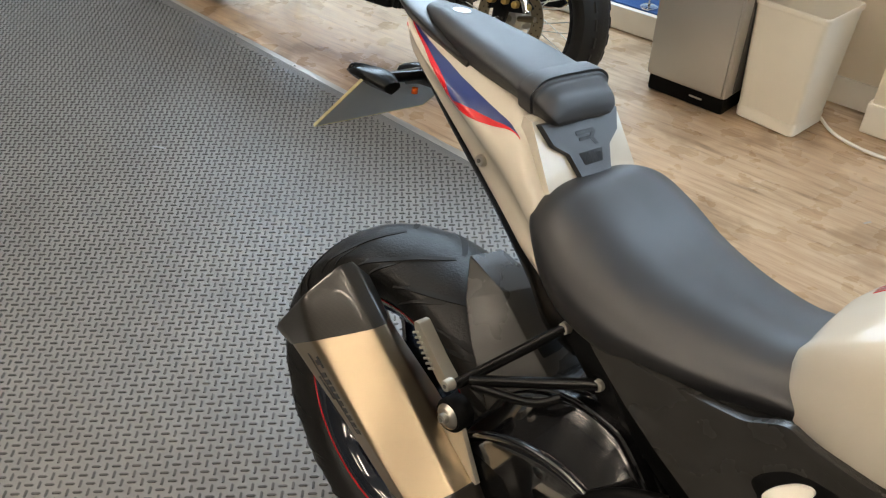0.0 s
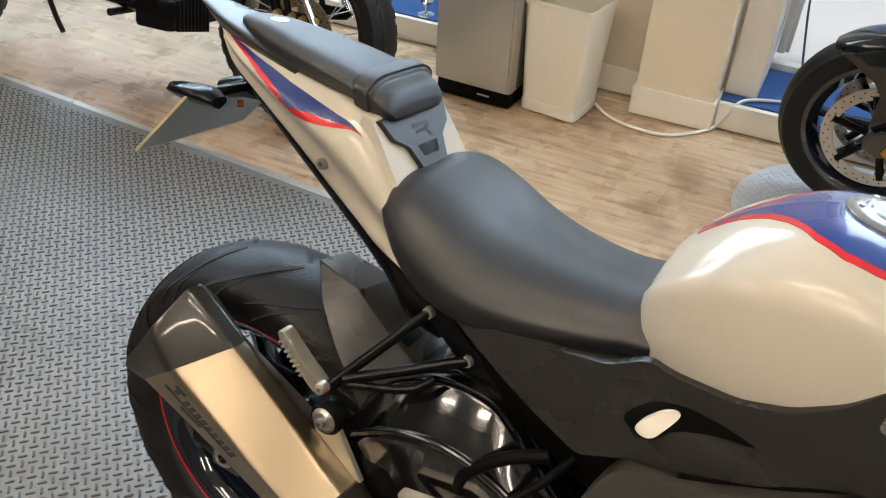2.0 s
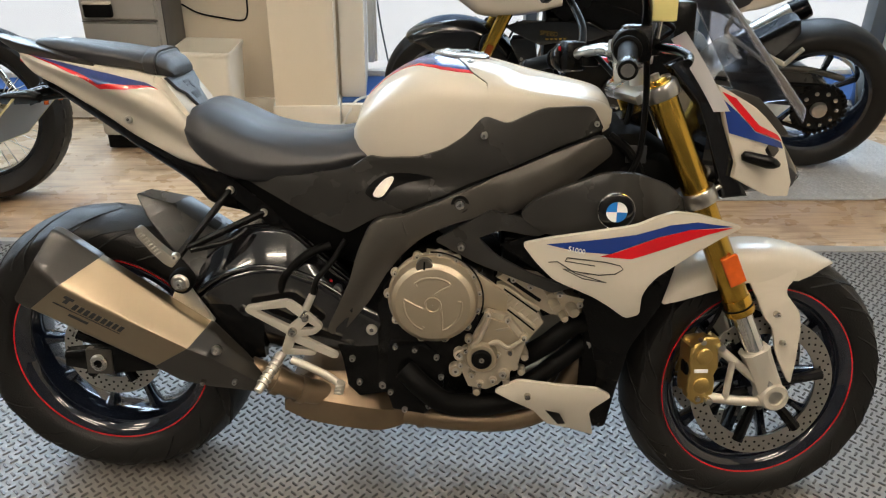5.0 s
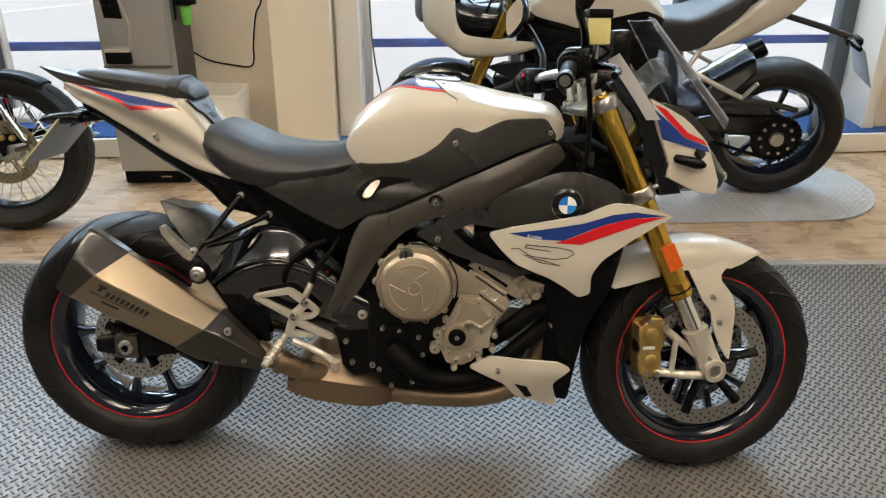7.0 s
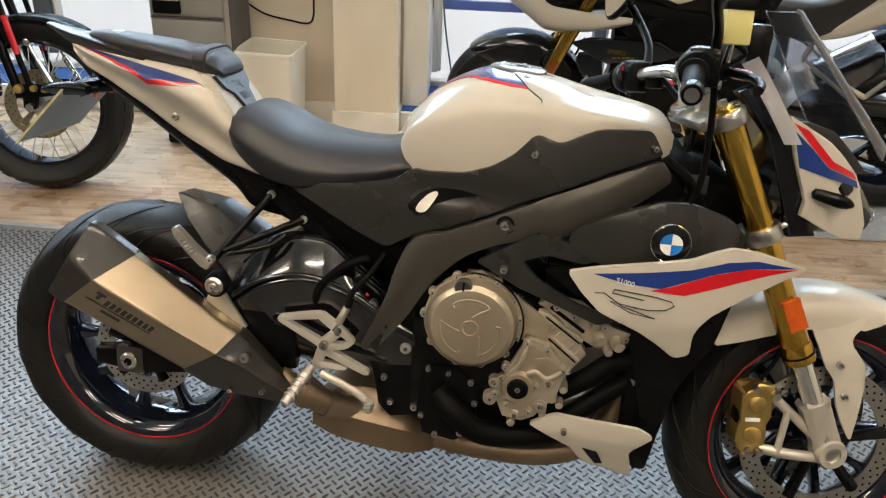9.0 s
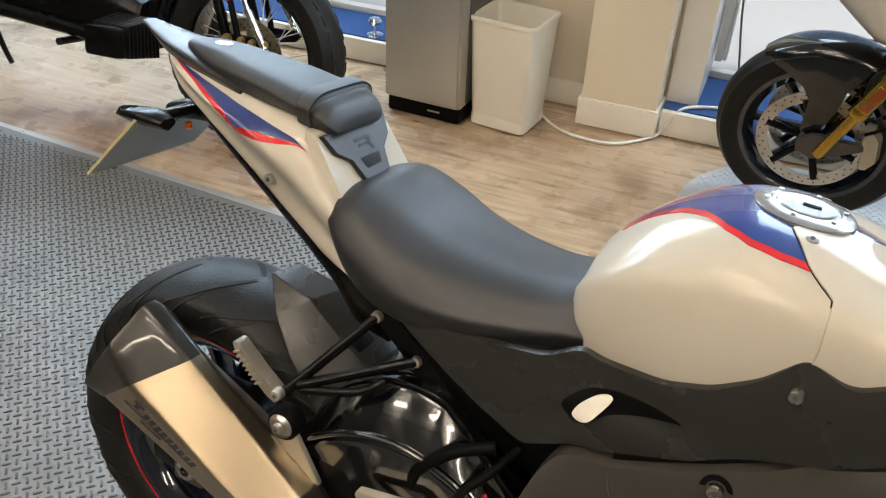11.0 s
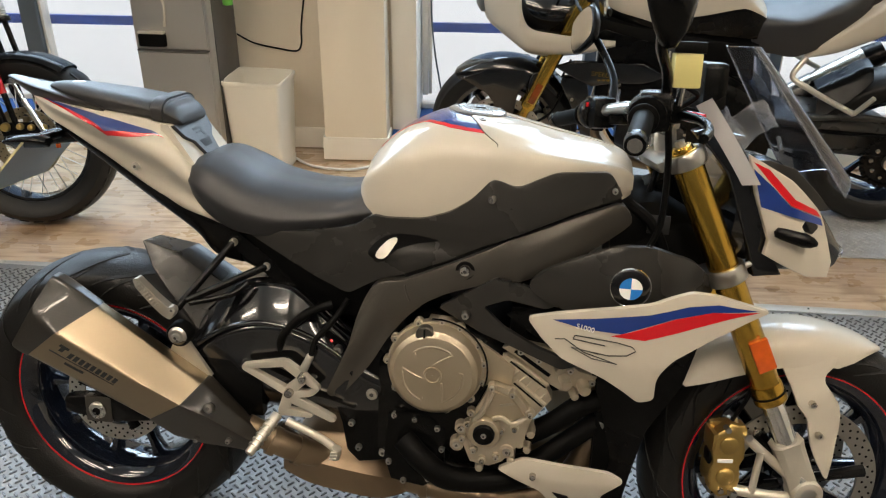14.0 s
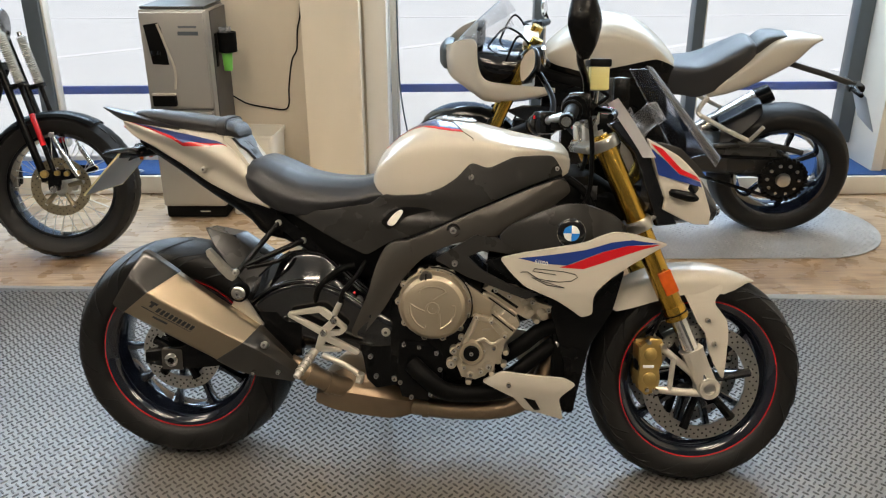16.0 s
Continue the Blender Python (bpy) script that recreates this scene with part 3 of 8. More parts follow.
def wheel(name, parent, c, r_out, half, m_extra=None, front=False):
    r_rim = 0.2165
    w = part(name, lathe([(r_rim + 0.006, -half * 0.80), (r_rim + 0.006, -half * 0.72), (r_rim - 0.012, -half * 0.68), (r_rim - 0.028, -half * 0.30), (r_rim - 0.028, half * 0.30),
                          (r_rim - 0.012, half * 0.68), (r_rim + 0.006, half * 0.72), (r_rim + 0.006, half * 0.80), (r_rim - 0.004, half * 0.80), (r_rim - 0.022, half * 0.66),
                          (r_rim - 0.038, half * 0.28), (r_rim - 0.038, -half * 0.28), (r_rim - 0.022, -half * 0.66), (r_rim - 0.004, -half * 0.80)], seg=96), M["rim_black"], parent, "glossy black cast rim")
    w.matrix_basis = Matrix.Translation(c) @ (m_extra or Matrix())
    prof = tyre_profile(r_out, half, r_rim + 0.004)
    t = part("tyre", lathe(prof, seg=112), M["rubber"], w, "black road tyre")
    outer = prof[:33]
    for side in (-1, 1):
        ga = part("groove", groove_mesh(outer, 0.06, 0.66, 0.5, 0.0125, side), M["groove"], t, flat=True)
        gb = part("groove", groove_mesh(outer, 0.36, 0.82, 0.28, 0.010, side), M["groove"], t, flat=True)
        n = 17
        for k in range(1, n):
            for g, off in ((ga, 0.0), (gb, 0.5)):
                o = same_mesh(g, Matrix.Rotation(-2 * math.pi * (k + off) / n, 4, "Y"), t)
        gb.matrix_basis = Matrix.Rotation(-2 * math.pi * 0.5 / n, 4, "Y")
    for s in (-1, 1):
        part("pinstripe", lathe([(r_rim + 0.0025, s * half * 0.806), (r_rim, s * half * 0.800), (r_rim, s * half * 0.815), (r_rim + 0.0025, s * half * 0.82)], seg=96), M["red"], w, "red rim stripe")
    part("hub", lathe([(0.012, -half * 0.75), (0.038, -half * 0.75), (0.046, -half * 0.4), (0.046, half * 0.4), (0.038, half * 0.75), (0.012, half * 0.75)], seg=40), M["rim_black"], w)
    for k in range(5):
        for d in (-1, 1):
            a0, a1 = 2 * math.pi * k / 5 + 0.35 + d * 0.30, 2 * math.pi * k / 5 + 0.35 + d * 0.33
            sp = bmesh.new()
            rings = []
            for rr, aa, wd, th in ((0.036, a0, 0.016, 0.026), (0.09, a0 + 0.3 * (a1 - a0), 0.0105, 0.022), (0.15, a1, 0.009, 0.018), (0.186, a1, 0.016, 0.022)):
                cx, cz = rr * math.cos(aa), rr * math.sin(aa)
                tx, tz = -math.sin(aa), math.cos(aa)
                rings.append([(cx + tx * wd * u, v * th, cz + tz * wd * u) for u, v in ((-1, -0.5), (-0.5, -1), (0.5, -1), (1, -0.5), (1, 0.5), (0.5, 1), (-0.5, 1), (-1, 0.5))])
            part("spoke", loft(rings, sp), M["rim_black"], w)
    return w


def brake_disc(parent, y, r_out, r_in, hole_rows, carriers=6):
    d = part("brake_disc", lathe([(r_in, y - 0.0025), (r_out, y - 0.0025), (r_out, y + 0.0025), (r_in, y + 0.0025)], seg=80), M["disc"], parent, "drilled steel brake disc", angle=30)
    hole = None
    for row, (rr, n, ph) in enumerate(hole_rows):
        for k in range(n):
            a = 2 * math.pi * k / n + ph
            if hole is None:
                hole = part("drill_hole", rod((0, -0.0029, 0), (0, 0.0029, 0), 0.0026, seg=10), M["black"], d, flat=True)
                hole.matrix_basis = Matrix.Translation((rr * math.cos(a), y, rr * math.sin(a)))
            else:
                same_mesh(hole, Matrix.Translation((rr * math.cos(a), y, rr * math.sin(a))), d)
    for k in range(carriers):
        a = 2 * math.pi * k / carriers + 0.2
        p0, p1 = Vector((0.035 * math.cos(a), y - 0.002, 0.035 * math.sin(a))), Vector(((r_in + 0.012) * math.cos(a), y - 0.003, (r_in + 0.012) * math.sin(a)))
        part("carrier_arm", rod(p0, p1, 0.009, 0.013, seg=8), M["satin_black"], d)
        part("rivet", rod(p1 - Vector((0, 0.006, 0)), p1 + Vector((0, 0.004, 0)), 0.009, seg=14, w=0.002), M["steel"], d)
    return d


rear = wheel("rear_wheel", bike, (0, TRACK, 0.312), 0.314, 0.0935)
brake_disc(rear, -0.062, 0.110, 0.072, [(0.102, 30, 0), (0.093, 30, 0.1), (0.083, 30, 0.0)], 5)
part("sprocket", lathe([(0.03, 0.085), (0.095, 0.085), (0.1, 0.088), (0.095, 0.092), (0.03, 0.092)], seg=42), M["satin_black"], rear)

STEER = Matrix.Rotation(radians(9.6), 4, Vector((-0.43, 0, 0.903)))
FAX = Vector((1.419, -0.006 + TRACK, 0.283))
front = wheel("front_wheel", bike, FAX, 0.2965, 0.062, STEER, True)
for s in (-1, 1):
    brake_disc(front, s * 0.066, 0.16, 0.122, [(0.153, 40, 0), (0.144, 40, 0.08), (0.134, 40, 0.0)], 6)
part("axle_tube", rod((0, -0.1, 0), (0, 0.1, 0), 0.014, seg=24), M["steel"], front)

# rear axle block, swingarm, caliper
def arm_station(x, zt, flat, wide, zw, zb):
    """A cast box: flat top of half width flat, a rounded shoulder, the widest place at zw."""
    return (x, [(0.0, zt), (0.6 * flat, zt), (flat, zt - 0.002), (flat + 0.012, zt - 0.012), (wide - 0.004, zw + 0.03), (wide, zw), (wide - 0.022, zb + 0.01), (0.0, zb)])


sw = part("swingarm", Skin([
    arm_station(-0.07, 0.335, 0.010, 0.035, 0.315, 0.29),
    arm_station(0.15, 0.425, 0.070, 0.118, 0.365, 0.29),
    arm_station(0.21, 0.515, 0.080, 0.128, 0.43, 0.31),
    arm_station(0.27, 0.578, 0.085, 0.134, 0.485, 0.33),
    arm_station(0.34, 0.612, 0.088, 0.138, 0.515, 0.35),
    arm_station(0.40, 0.614, 0.090, 0.138, 0.52, 0.35),
    arm_station(0.43, 0.600, 0.091, 0.138, 0.51, 0.35),
    arm_station(0.48, 0.556, 0.092, 0.138, 0.49, 0.35),
    arm_station(0.55, 0.500, 0.095, 0.134, 0.445, 0.34),
    arm_station(0.62, 0.455, 0.100, 0.130, 0.41, 0.34),
]).mesh(64, 64), M["swing_black"], bike, "glossy black cast swingarm", angle=60)
sw.matrix_basis = Matrix.Translation((0, TRACK, 0))
part("cast_step", pipe([(0.17, -0.121, 0.425), (0.23, -0.131, 0.49), (0.30, -0.136, 0.535), (0.38, -0.137, 0.55), (0.46, -0.136, 0.53), (0.54, -0.132, 0.48)], 0.0055, 36, 10), M["swing_black"], sw)
for y0 in (-0.118, 0.118):
    part("arm", loft([[(x, y0 + dy * 0.016, z + dz * h) for dy, dz in ((-1, -0.7), (-0.7, -1), (0.7, -1), (1, -0.7), (1, 0.7), (0.7, 1), (-0.7, 1), (-1, 0.7))] for x, z, h in ((-0.075, 0.318, 0.018), (0.02, 0.318, 0.032), (0.12, 0.35, 0.05), (0.24, 0.40, 0.07), (0.36, 0.42, 0.08))]), M["satin_black"], sw)
for dy in (0.0, 0.024, 0.032):
    part("cast_rib", pipe([(0.235, -0.083 + dy, 0.545), (0.29, -0.086 + dy, 0.594), (0.34, -0.087 + dy, 0.612), (0.40, -0.089 + dy, 0.614), (0.43, -0.09 + dy, 0.600), (0.48, -0.091 + dy, 0.556), (0.55, -0.094 + dy, 0.500)], 0.0032, 40, 8), M["swing_black"], sw)
ab = part("axle_block", box(0.0, -0.139, 0.316, 0.058, 0.02, 0.058, 0.004), M["frame_grey"], bike, "cast axle block")
part("axle_nut", lathe([(0.009, -0.157), (0.016, -0.157), (0.019, -0.154), (0.019, -0.147), (0.009, -0.147)], (0, 0, 0.316), 24), M["steel"], ab)
part("axle_bore", rod((0, -0.149, 0.316), (0, -0.1515, 0.316), 0.0095, seg=18), M["black"], ab)
rc = part("rear_caliper", box(0.035, -0.075, 0.435, 0.10, 0.05, 0.04, 0.008), M["satin_black"], bike)
part("carrier", box(0.0, -0.10, 0.375, 0.05, 0.012, 0.11, 0.004), M["satin_black"], rc)
part("adjuster", rod((0.03, -0.132, 0.32), (0.09, -0.132, 0.325), 0.005, seg=10), M["steel"], ab)

# hugger over the rear tyre: folded sheet with a flat top and sloping flanks
hb = bmesh.new()
hv = {k: hb.verts.new(p) for k, p in {
    "a": (0.074, -0.030, 0.664), "b": (0.150, -0.034, 0.645), "c": (0.203, -0.037, 0.608), "d": (0.255, -0.040, 0.578), "e": (0.31, -0.042, 0.535),
    "f": (0.108, -0.062, 0.618), "g": (0.152, -0.084, 0.575), "h": (0.192, -0.094, 0.535), "i": (0.25, -0.105, 0.455),
    "A": (0.082, 0.034, 0.658), "B": (0.168, 0.036, 0.644), "C": (0.22, 0.040, 0.610), "D": (0.27, 0.042, 0.578), "E": (0.32, 0.044, 0.535),
    "F": (0.13, 0.065, 0.615), "G": (0.165, 0.084, 0.572), "H": (0.20, 0.095, 0.535), "I": (0.26, 0.105, 0.455)}.items()}
for q in ("abBA", "bcCB", "cdDC", "deED", "afb", "fgcb", "ghdc", "hied", "ABF", "BCGF", "CDHG", "DEIH"):
    hb.faces.new([hv[k] for k in q if k != " "])
bmesh.ops.recalc_face_normals(hb, faces=hb.faces)
bmesh.ops.solidify(hb, geom=hb.faces[:], thickness=0.004)
hg = part("hugger", bevel(hb, 0.0015, 1), M["matt_grey"], bike, "matt dark grey folded rear mudguard", angle=24)
hg.matrix_basis = Matrix.Translation((0, TRACK, 0))
part("hugger_slot", box(0, 0, 0, 0.034, 0.045, 0.012, 0.004, None, pose(0.226, -0.008, 0.594, 0, 32, 0)), M["black"], hg)

# shock absorber and linkage behind the frame
sh = part("shock_absorber", rod((0.43, 0.0, 0.62), (0.52, 0.0, 0.44), 0.026, seg=20), M["satin_black"], bike)
part("spring", pipe([(0.44 + 0.08 * t / 70 + 0.0, 0.036 * math.cos(t * 0.7), 0.60 - 0.15 * t / 70 + 0.036 * math.sin(t * 0.7) * 0.5) for t in range(71)], 0.005, 200, 8), M["satin_black"], sh)

# ---- silencer ----
SYC = -0.165  # middle plane of the can


def sil_ring(T, F, B, grow=0.0):
    """A softened hexagon from its top edge T, outer fold F and lower edge B (x, y, z), the same on the inner side."""
    T, F, B = Vector(T), Vector(F), Vector(B)
    inner = [Vector((p.x, 2 * SYC - p.y, p.z)) for p in (T, F, B)]
    c = [T, F, B, inner[2], inner[1], inner[0]]
    mid = sum(c, Vector()) / 6
    c = [p + (p - mid).normalized() * grow for p in c]
    out = []
    for k in range(6):
        a, b0, d = c[k - 1], c[k], c[(k + 1) % 6]
        for q, t in ((a, 0.22), (a, 0.09)):
            out.append(b0.lerp(q, t))
        out.append(b0.lerp(a, 0.02).lerp(b0.lerp(d, 0.02), 0.5).lerp(mid, 0.008))
        for q, t in ((d, 0.09), (d, 0.22)):
            out.append(b0.lerp(q, t))
    return out


S_REAR = ((-0.040, -0.178, 0.630), (-0.060, -0.226, 0.580), (-0.104, -0.240, 0.502))
S_CAP = ((0.044, -0.178, 0.573), (-0.020, -0.233, 0.532), (-0.088, -0.222, 0.476))
S_MID = ((0.15, -0.180, 0.500), (0.108, -0.238, 0.469), (0.040, -0.205, 0.402))
S_FRONT = ((0.258, -0.183, 0.427), (0.236, -0.236, 0.405), (0.150, -0.196, 0.342))


def between_rings(p, q, t):
    return tuple(tuple(Vector(a).lerp(Vector(b), t)) for a, b in zip(p, q))


ex = part("silencer", loft([sil_ring(*S_CAP), sil_ring(*between_rings(S_CAP, S_MID, 0.5)), sil_ring(*S_MID), sil_ring(*between_rings(S_MID, S_FRONT, 0.5)), sil_ring(*S_FRONT)]), M["titanium"], bike, "titanium silencer sleeve", angle=50)
part("end_cap", loft([sil_ring((-0.020, -0.170, 0.585), (-0.045, -0.200, 0.555), (-0.075, -0.200, 0.515)), sil_ring(*S_REAR, -0.012), sil_ring(*S_REAR, -0.003), sil_ring(*between_rings(S_REAR, S_CAP, 0.12), 0.002), sil_ring(*between_rings(S_REAR, S_CAP, 0.55), 0.003), sil_ring(*S_CAP, 0.0025), sil_ring(*between_rings(S_CAP, S_MID, 0.03), 0.0022)]), M["carbon"], ex, "glossy carbon fibre end cap", angle=44)
part("outlet", loft([sil_ring((-0.015, -0.168, 0.58), (-0.04, -0.19, 0.552), (-0.068, -0.19, 0.518)), sil_ring((-0.032, -0.170, 0.592), (-0.052, -0.198, 0.562), (-0.082, -0.198, 0.522))]), M["black"], ex)
part("front_cap", loft([sil_ring(*between_rings(S_MID, S_FRONT, 0.965), 0.0012), sil_ring(*between_rings(S_MID, S_FRONT, 0.985), 0.003), sil_ring((0.290, -0.182, 0.397), (0.276, -0.222, 0.380), (0.200, -0.205, 0.318)), sil_ring((0.325, -0.178, 0.363), (0.316, -0.208, 0.348), (0.256, -0.198, 0.303)), sil_ring((0.350, -0.172, 0.338), (0.346, -0.194, 0.322), (0.310, -0.185, 0.292)), sil_ring((0.368, -0.168, 0.318), (0.366, -0.184, 0.306), (0.345, -0.178, 0.284))]), M["carbon"], ex, "glossy carbon fibre front cap", angle=44)
ex.matrix_basis = Matrix.Translation((0, TRACK, 0))
bolt(ex, (0.286, -0.222, 0.400), 0.011, (-0.1, -1, 0.2))
bolt(ex, (0.312, -0.200, 0.318), 0.006, (0, -1, 0.0))
bolt(ex, (0.248, -0.206, 0.318), 0.006, (0, -1, -0.2))


# maker's mark, drawn as plain bars on the lower outer face of the sleeve
def sleeve_bar(d0, d1, v0, v1, name="letter_bar"):
    """d along the fold from the rear joint, v from the fold down to the lower edge, both 0 to 1."""
    def on_face(d, v):
        c = between_rings(S_CAP, S_MID, d * 2) if d < 0.5 else between_rings(S_MID, S_FRONT, d * 2 - 1)
        return Vector(c[1]).lerp(Vector(c[2]), v)
    c = [on_face(d, v) for d, v in ((d0, v0), (d1, v0), (d1, v1), (d0, v1))]
    fn = (c[1] - c[0]).cross(c[3] - c[0]).normalized()
    fn = fn if fn.y < 0 else -fn
    b2 = bmesh.new()
    top = [b2.verts.new(p + fn * 0.0009) for p in c]
    low = [b2.verts.new(p - fn * 0.004) for p in c]
    b2.faces.new(top)
    for i in range(4):
        b2.faces.new((low[i], low[(i + 1) % 4], top[(i + 1) % 4], top[i]))
    part(name, b2, M["print_black"], ex, flat=True)


for k in range(9):
    sleeve_bar(0.20 + 0.042 * k, 0.229 + 0.042 * k, 0.24, 0.43)
sleeve_bar(0.105, 0.175, 0.14, 0.22, "logo_bar")
sleeve_bar(0.125, 0.155, 0.20, 0.36, "logo_bar")
sleeve_bar(0.08, 0.57, 0.485, 0.50, "underline")
sleeve_bar(0.22, 0.36, 0.60, 0.67, "logo_bar")

# link pipe, collector box and headers
lp = part("link_pipe", pipe([(0.33, -0.165, 0.325), (0.40, -0.15, 0.285), (0.45, -0.12, 0.25), (0.50, -0.09, 0.235)], 0.027, 20, 20), M["burnt_steel"], bike, "heat-tinted steel link pipe")
for q, d in (((0.385, -0.155, 0.292), (0.8, 0.2, -0.5)), ((0.43, -0.133, 0.262), (0.8, 0.4, -0.5))):
    part("clamp", lathe([(0.026, -0.008), (0.031, -0.008), (0.031, 0.008), (0.026, 0.008)], q, 28, axis=d), M["burnt_steel"], lp)
part("link_pipe", pipe([(0.37, -0.10, 0.285), (0.42, -0.09, 0.24), (0.48, -0.06, 0.21)], 0.022, 20, 18), M["burnt_steel"], bike)
cb = part("collector_box", Skin([
    (0.385, [(0, 0.225), (0.06, 0.225), (0.10, 0.215), (0.10, 0.19), (0, 0.185)]),
    (0.445, [(0, 0.284), (0.085, 0.280), (0.128, 0.236), (0.12, 0.178), (0, 0.17)]),
    (0.53, [(0, 0.290), (0.09, 0.286), (0.140, 0.232), (0.13, 0.170), (0, 0.16)]),
    (0.60, [(0, 0.268), (0.088, 0.264), (0.137, 0.222), (0.13, 0.166), (0, 0.155)]),
    (0.645, [(0, 0.240), (0.075, 0.237), (0.115, 0.21), (0.11, 0.168), (0, 0.158)]),
    (0.668, [(0, 0.222), (0.06, 0.22), (0.085, 0.20), (0.08, 0.17), (0, 0.16)]),
], sharp=True).mesh(36, 32), M["burnt_steel"], bike, "bronze-tinted steel exhaust collector box", angle=22)
hd = part("header_pipe", pipe([(0.65, -0.08, 0.185), (0.76, -0.10, 0.185), (0.88, -0.11, 0.195), (0.97, -0.11, 0.235), (1.02, -0.10, 0.32), (1.03, -0.08, 0.42), (0.99, -0.08, 0.50)], 0.026, 40, 16), M["burnt_steel"], bike, "heat-tinted steel header pipe")
for y in (-0.03, 0.03, 0.09):
    part("header_pipe", pipe([(0.65, y * 0.6, 0.185), (0.78, y, 0.175), (0.90, y, 0.185), (0.99, y, 0.235), (1.03, y, 0.33), (1.03, y, 0.43), (0.99, y, 0.50)], 0.024, 36, 14), M["burnt_steel"], bike)
part("clamp", lathe([(0.026, -0.009), (0.031, -0.009), (0.031, 0.009), (0.026, 0.009)], (0.69, -0.086, 0.185), 28, axis=(1, 0, 0)), M["burnt_steel"], hd)


# ---- tank, seats, tail ----
def tank_station(x, zt, w, zb, wb, zw):
    """zt top, w widest half width at height zw, zb bottom with half width wb."""
    return (x, [(0.0, zt), (0.42 * w, zt - 0.006), (0.74 * w, zt - 0.10 * (zt - zw) - 0.012), (0.965 * w, zt - 0.46 * (zt - zw)), (0.99 * w, zw), (0.96 * w, 0.5 * (zw + zb)), (wb, zb)])


tank_skin = Skin([
    tank_station(0.545, 0.835, 0.070, 0.770, 0.060, 0.808),
    tank_station(0.560, 0.872, 0.092, 0.755, 0.080, 0.810),
    tank_station(0.600, 0.915, 0.120, 0.745, 0.105, 0.815),
    tank_station(0.650, 0.948, 0.138, 0.745, 0.125, 0.825),
    tank_station(0.705, 0.968, 0.147, 0.750, 0.135, 0.835),
    tank_station(0.760, 0.968, 0.150, 0.760, 0.140, 0.850),
    tank_station(0.820, 0.957, 0.152, 0.775, 0.142, 0.862),
    tank_station(0.900, 0.938, 0.145, 0.795, 0.134, 0.868),
    tank_station(0.980, 0.922, 0.122, 0.81, 0.112, 0.870),
    tank_station(1.030, 0.908, 0.100, 0.82, 0.092, 0.868),
    tank_station(1.052, 0.886, 0.082, 0.83, 0.076, 0.865),
])
tank = part("fuel_tank", tank_skin.mesh(90, 64), M["white"], bike, "glossy white fuel tank with blue and red stripes", angle=60)
U = tank_skin.u_of
u_a, u_s = U(0.574), U(0.80)


def red_edge(u):
    xs = tank_skin.rings[:, 0, 0]
    x = float(np.interp(u, np.linspace(0, 1, len(xs)), xs))
    return float(np.interp(x, (0.574, 0.612, 0.637, 0.663, 0.677, 0.691, 0.719, 0.751, 0.80), (0.055, 0.082, 0.11, 0.16, 0.20, 0.25, 0.308, 0.327, 0.325)))


def seam_u(v):
    """Where the shoulder cover begins, by the place across the tank."""
    return U(float(np.interp(abs(v), (0.03, 0.09, 0.15, 0.23, 0.31, 0.36, 0.41, 0.6, 0.8), (0.839, 0.788, 0.751, 0.765, 0.779, 0.794, 0.809, 0.812, 0.80))))


for s in (-1, 1):
    part("blue_stripe", tank_skin.patch(u_a, u_s, lambda u, s=s: 0.0, lambda u, s=s: s * max(0.0, red_edge(u) - 0.032), 0.0006, 0.002, 60, 12), M["blue"], tank, "blue stripe", angle=80)
    part("red_stripe", tank_skin.patch(u_a, u_s, lambda u, s=s: s * max(0.0, red_edge(u) - 0.032), lambda u, s=s: s * red_edge(u), 0.0008, 0.002, 60, 4), M["red"], tank, "red stripe", angle=80)
    part("tank_cover", tank_skin.patch_v(s * 0.03, s * 0.80, seam_u, lambda v: 1.0, 0.0030, 0.006, 36, 44), M["white"], tank, "white shoulder cover", angle=50)
    part("seam_gap", tank_skin.patch_v(s * 0.16, s * 0.44, lambda v: seam_u(v) - 0.0020, lambda v: seam_u(v) + 0.001, 0.0011, 0.002, 20, 2), M["black"], tank, "dark gap along the cover", angle=50)
    part("blue_stripe", tank_skin.patch(U(0.80), U(0.87), lambda u: 0.0, lambda u, s=s: s * 0.13 * (1 - 0.95 * (u - U(0.80)) / (U(0.87) - U(0.80))), 0.0007, 0.002, 20, 6), M["blue"], tank, angle=80)
cap_c = tank_skin.at(U(0.757), 0.0) + Vector((0, 0, -0.0035))
capm = Matrix.Translation(cap_c) @ pose(0, 0, 0, 0, 3, 0)
b = lathe([(0.001, 0.0), (0.001, 0.008), (0.031, 0.0085), (0.033, 0.0065), (0.036, 0.0065), (0.038, 0.008), (0.050, 0.0065), (0.055, 0.003), (0.056, -0.012), (0.04, -0.014)], (0, 0, 0), 56, axis=(0, 0, 1))
b.transform(capm)
fc = part("filler_cap", b, M["cap_silver"], tank, "silver fuel filler cap", angle=30)
b = box(0.006, 0, 0.0085, 0.020, 0.007, 0.0022, 0.0008)
b.transform(capm)
part("lock", b, M["black"], fc)
for k in range(6):
    a = 2 * math.pi * k / 6 + 0.3
    b = rod((0.042 * math.cos(a), 0.042 * math.sin(a), 0.004), (0.042 * math.cos(a), 0.042 * math.sin(a), 0.0092), 0.003, seg=10)
    b.transform(capm)
    part("cap_screw", b, M["steel"], fc)
for s in (-1, 1):
    bolt(tank, tank_skin.at(U(0.774), s * 0.185) + Vector((0, 0, 0.001)), 0.008, Vector((0, s * 0.35, 1)), depth=0.004)


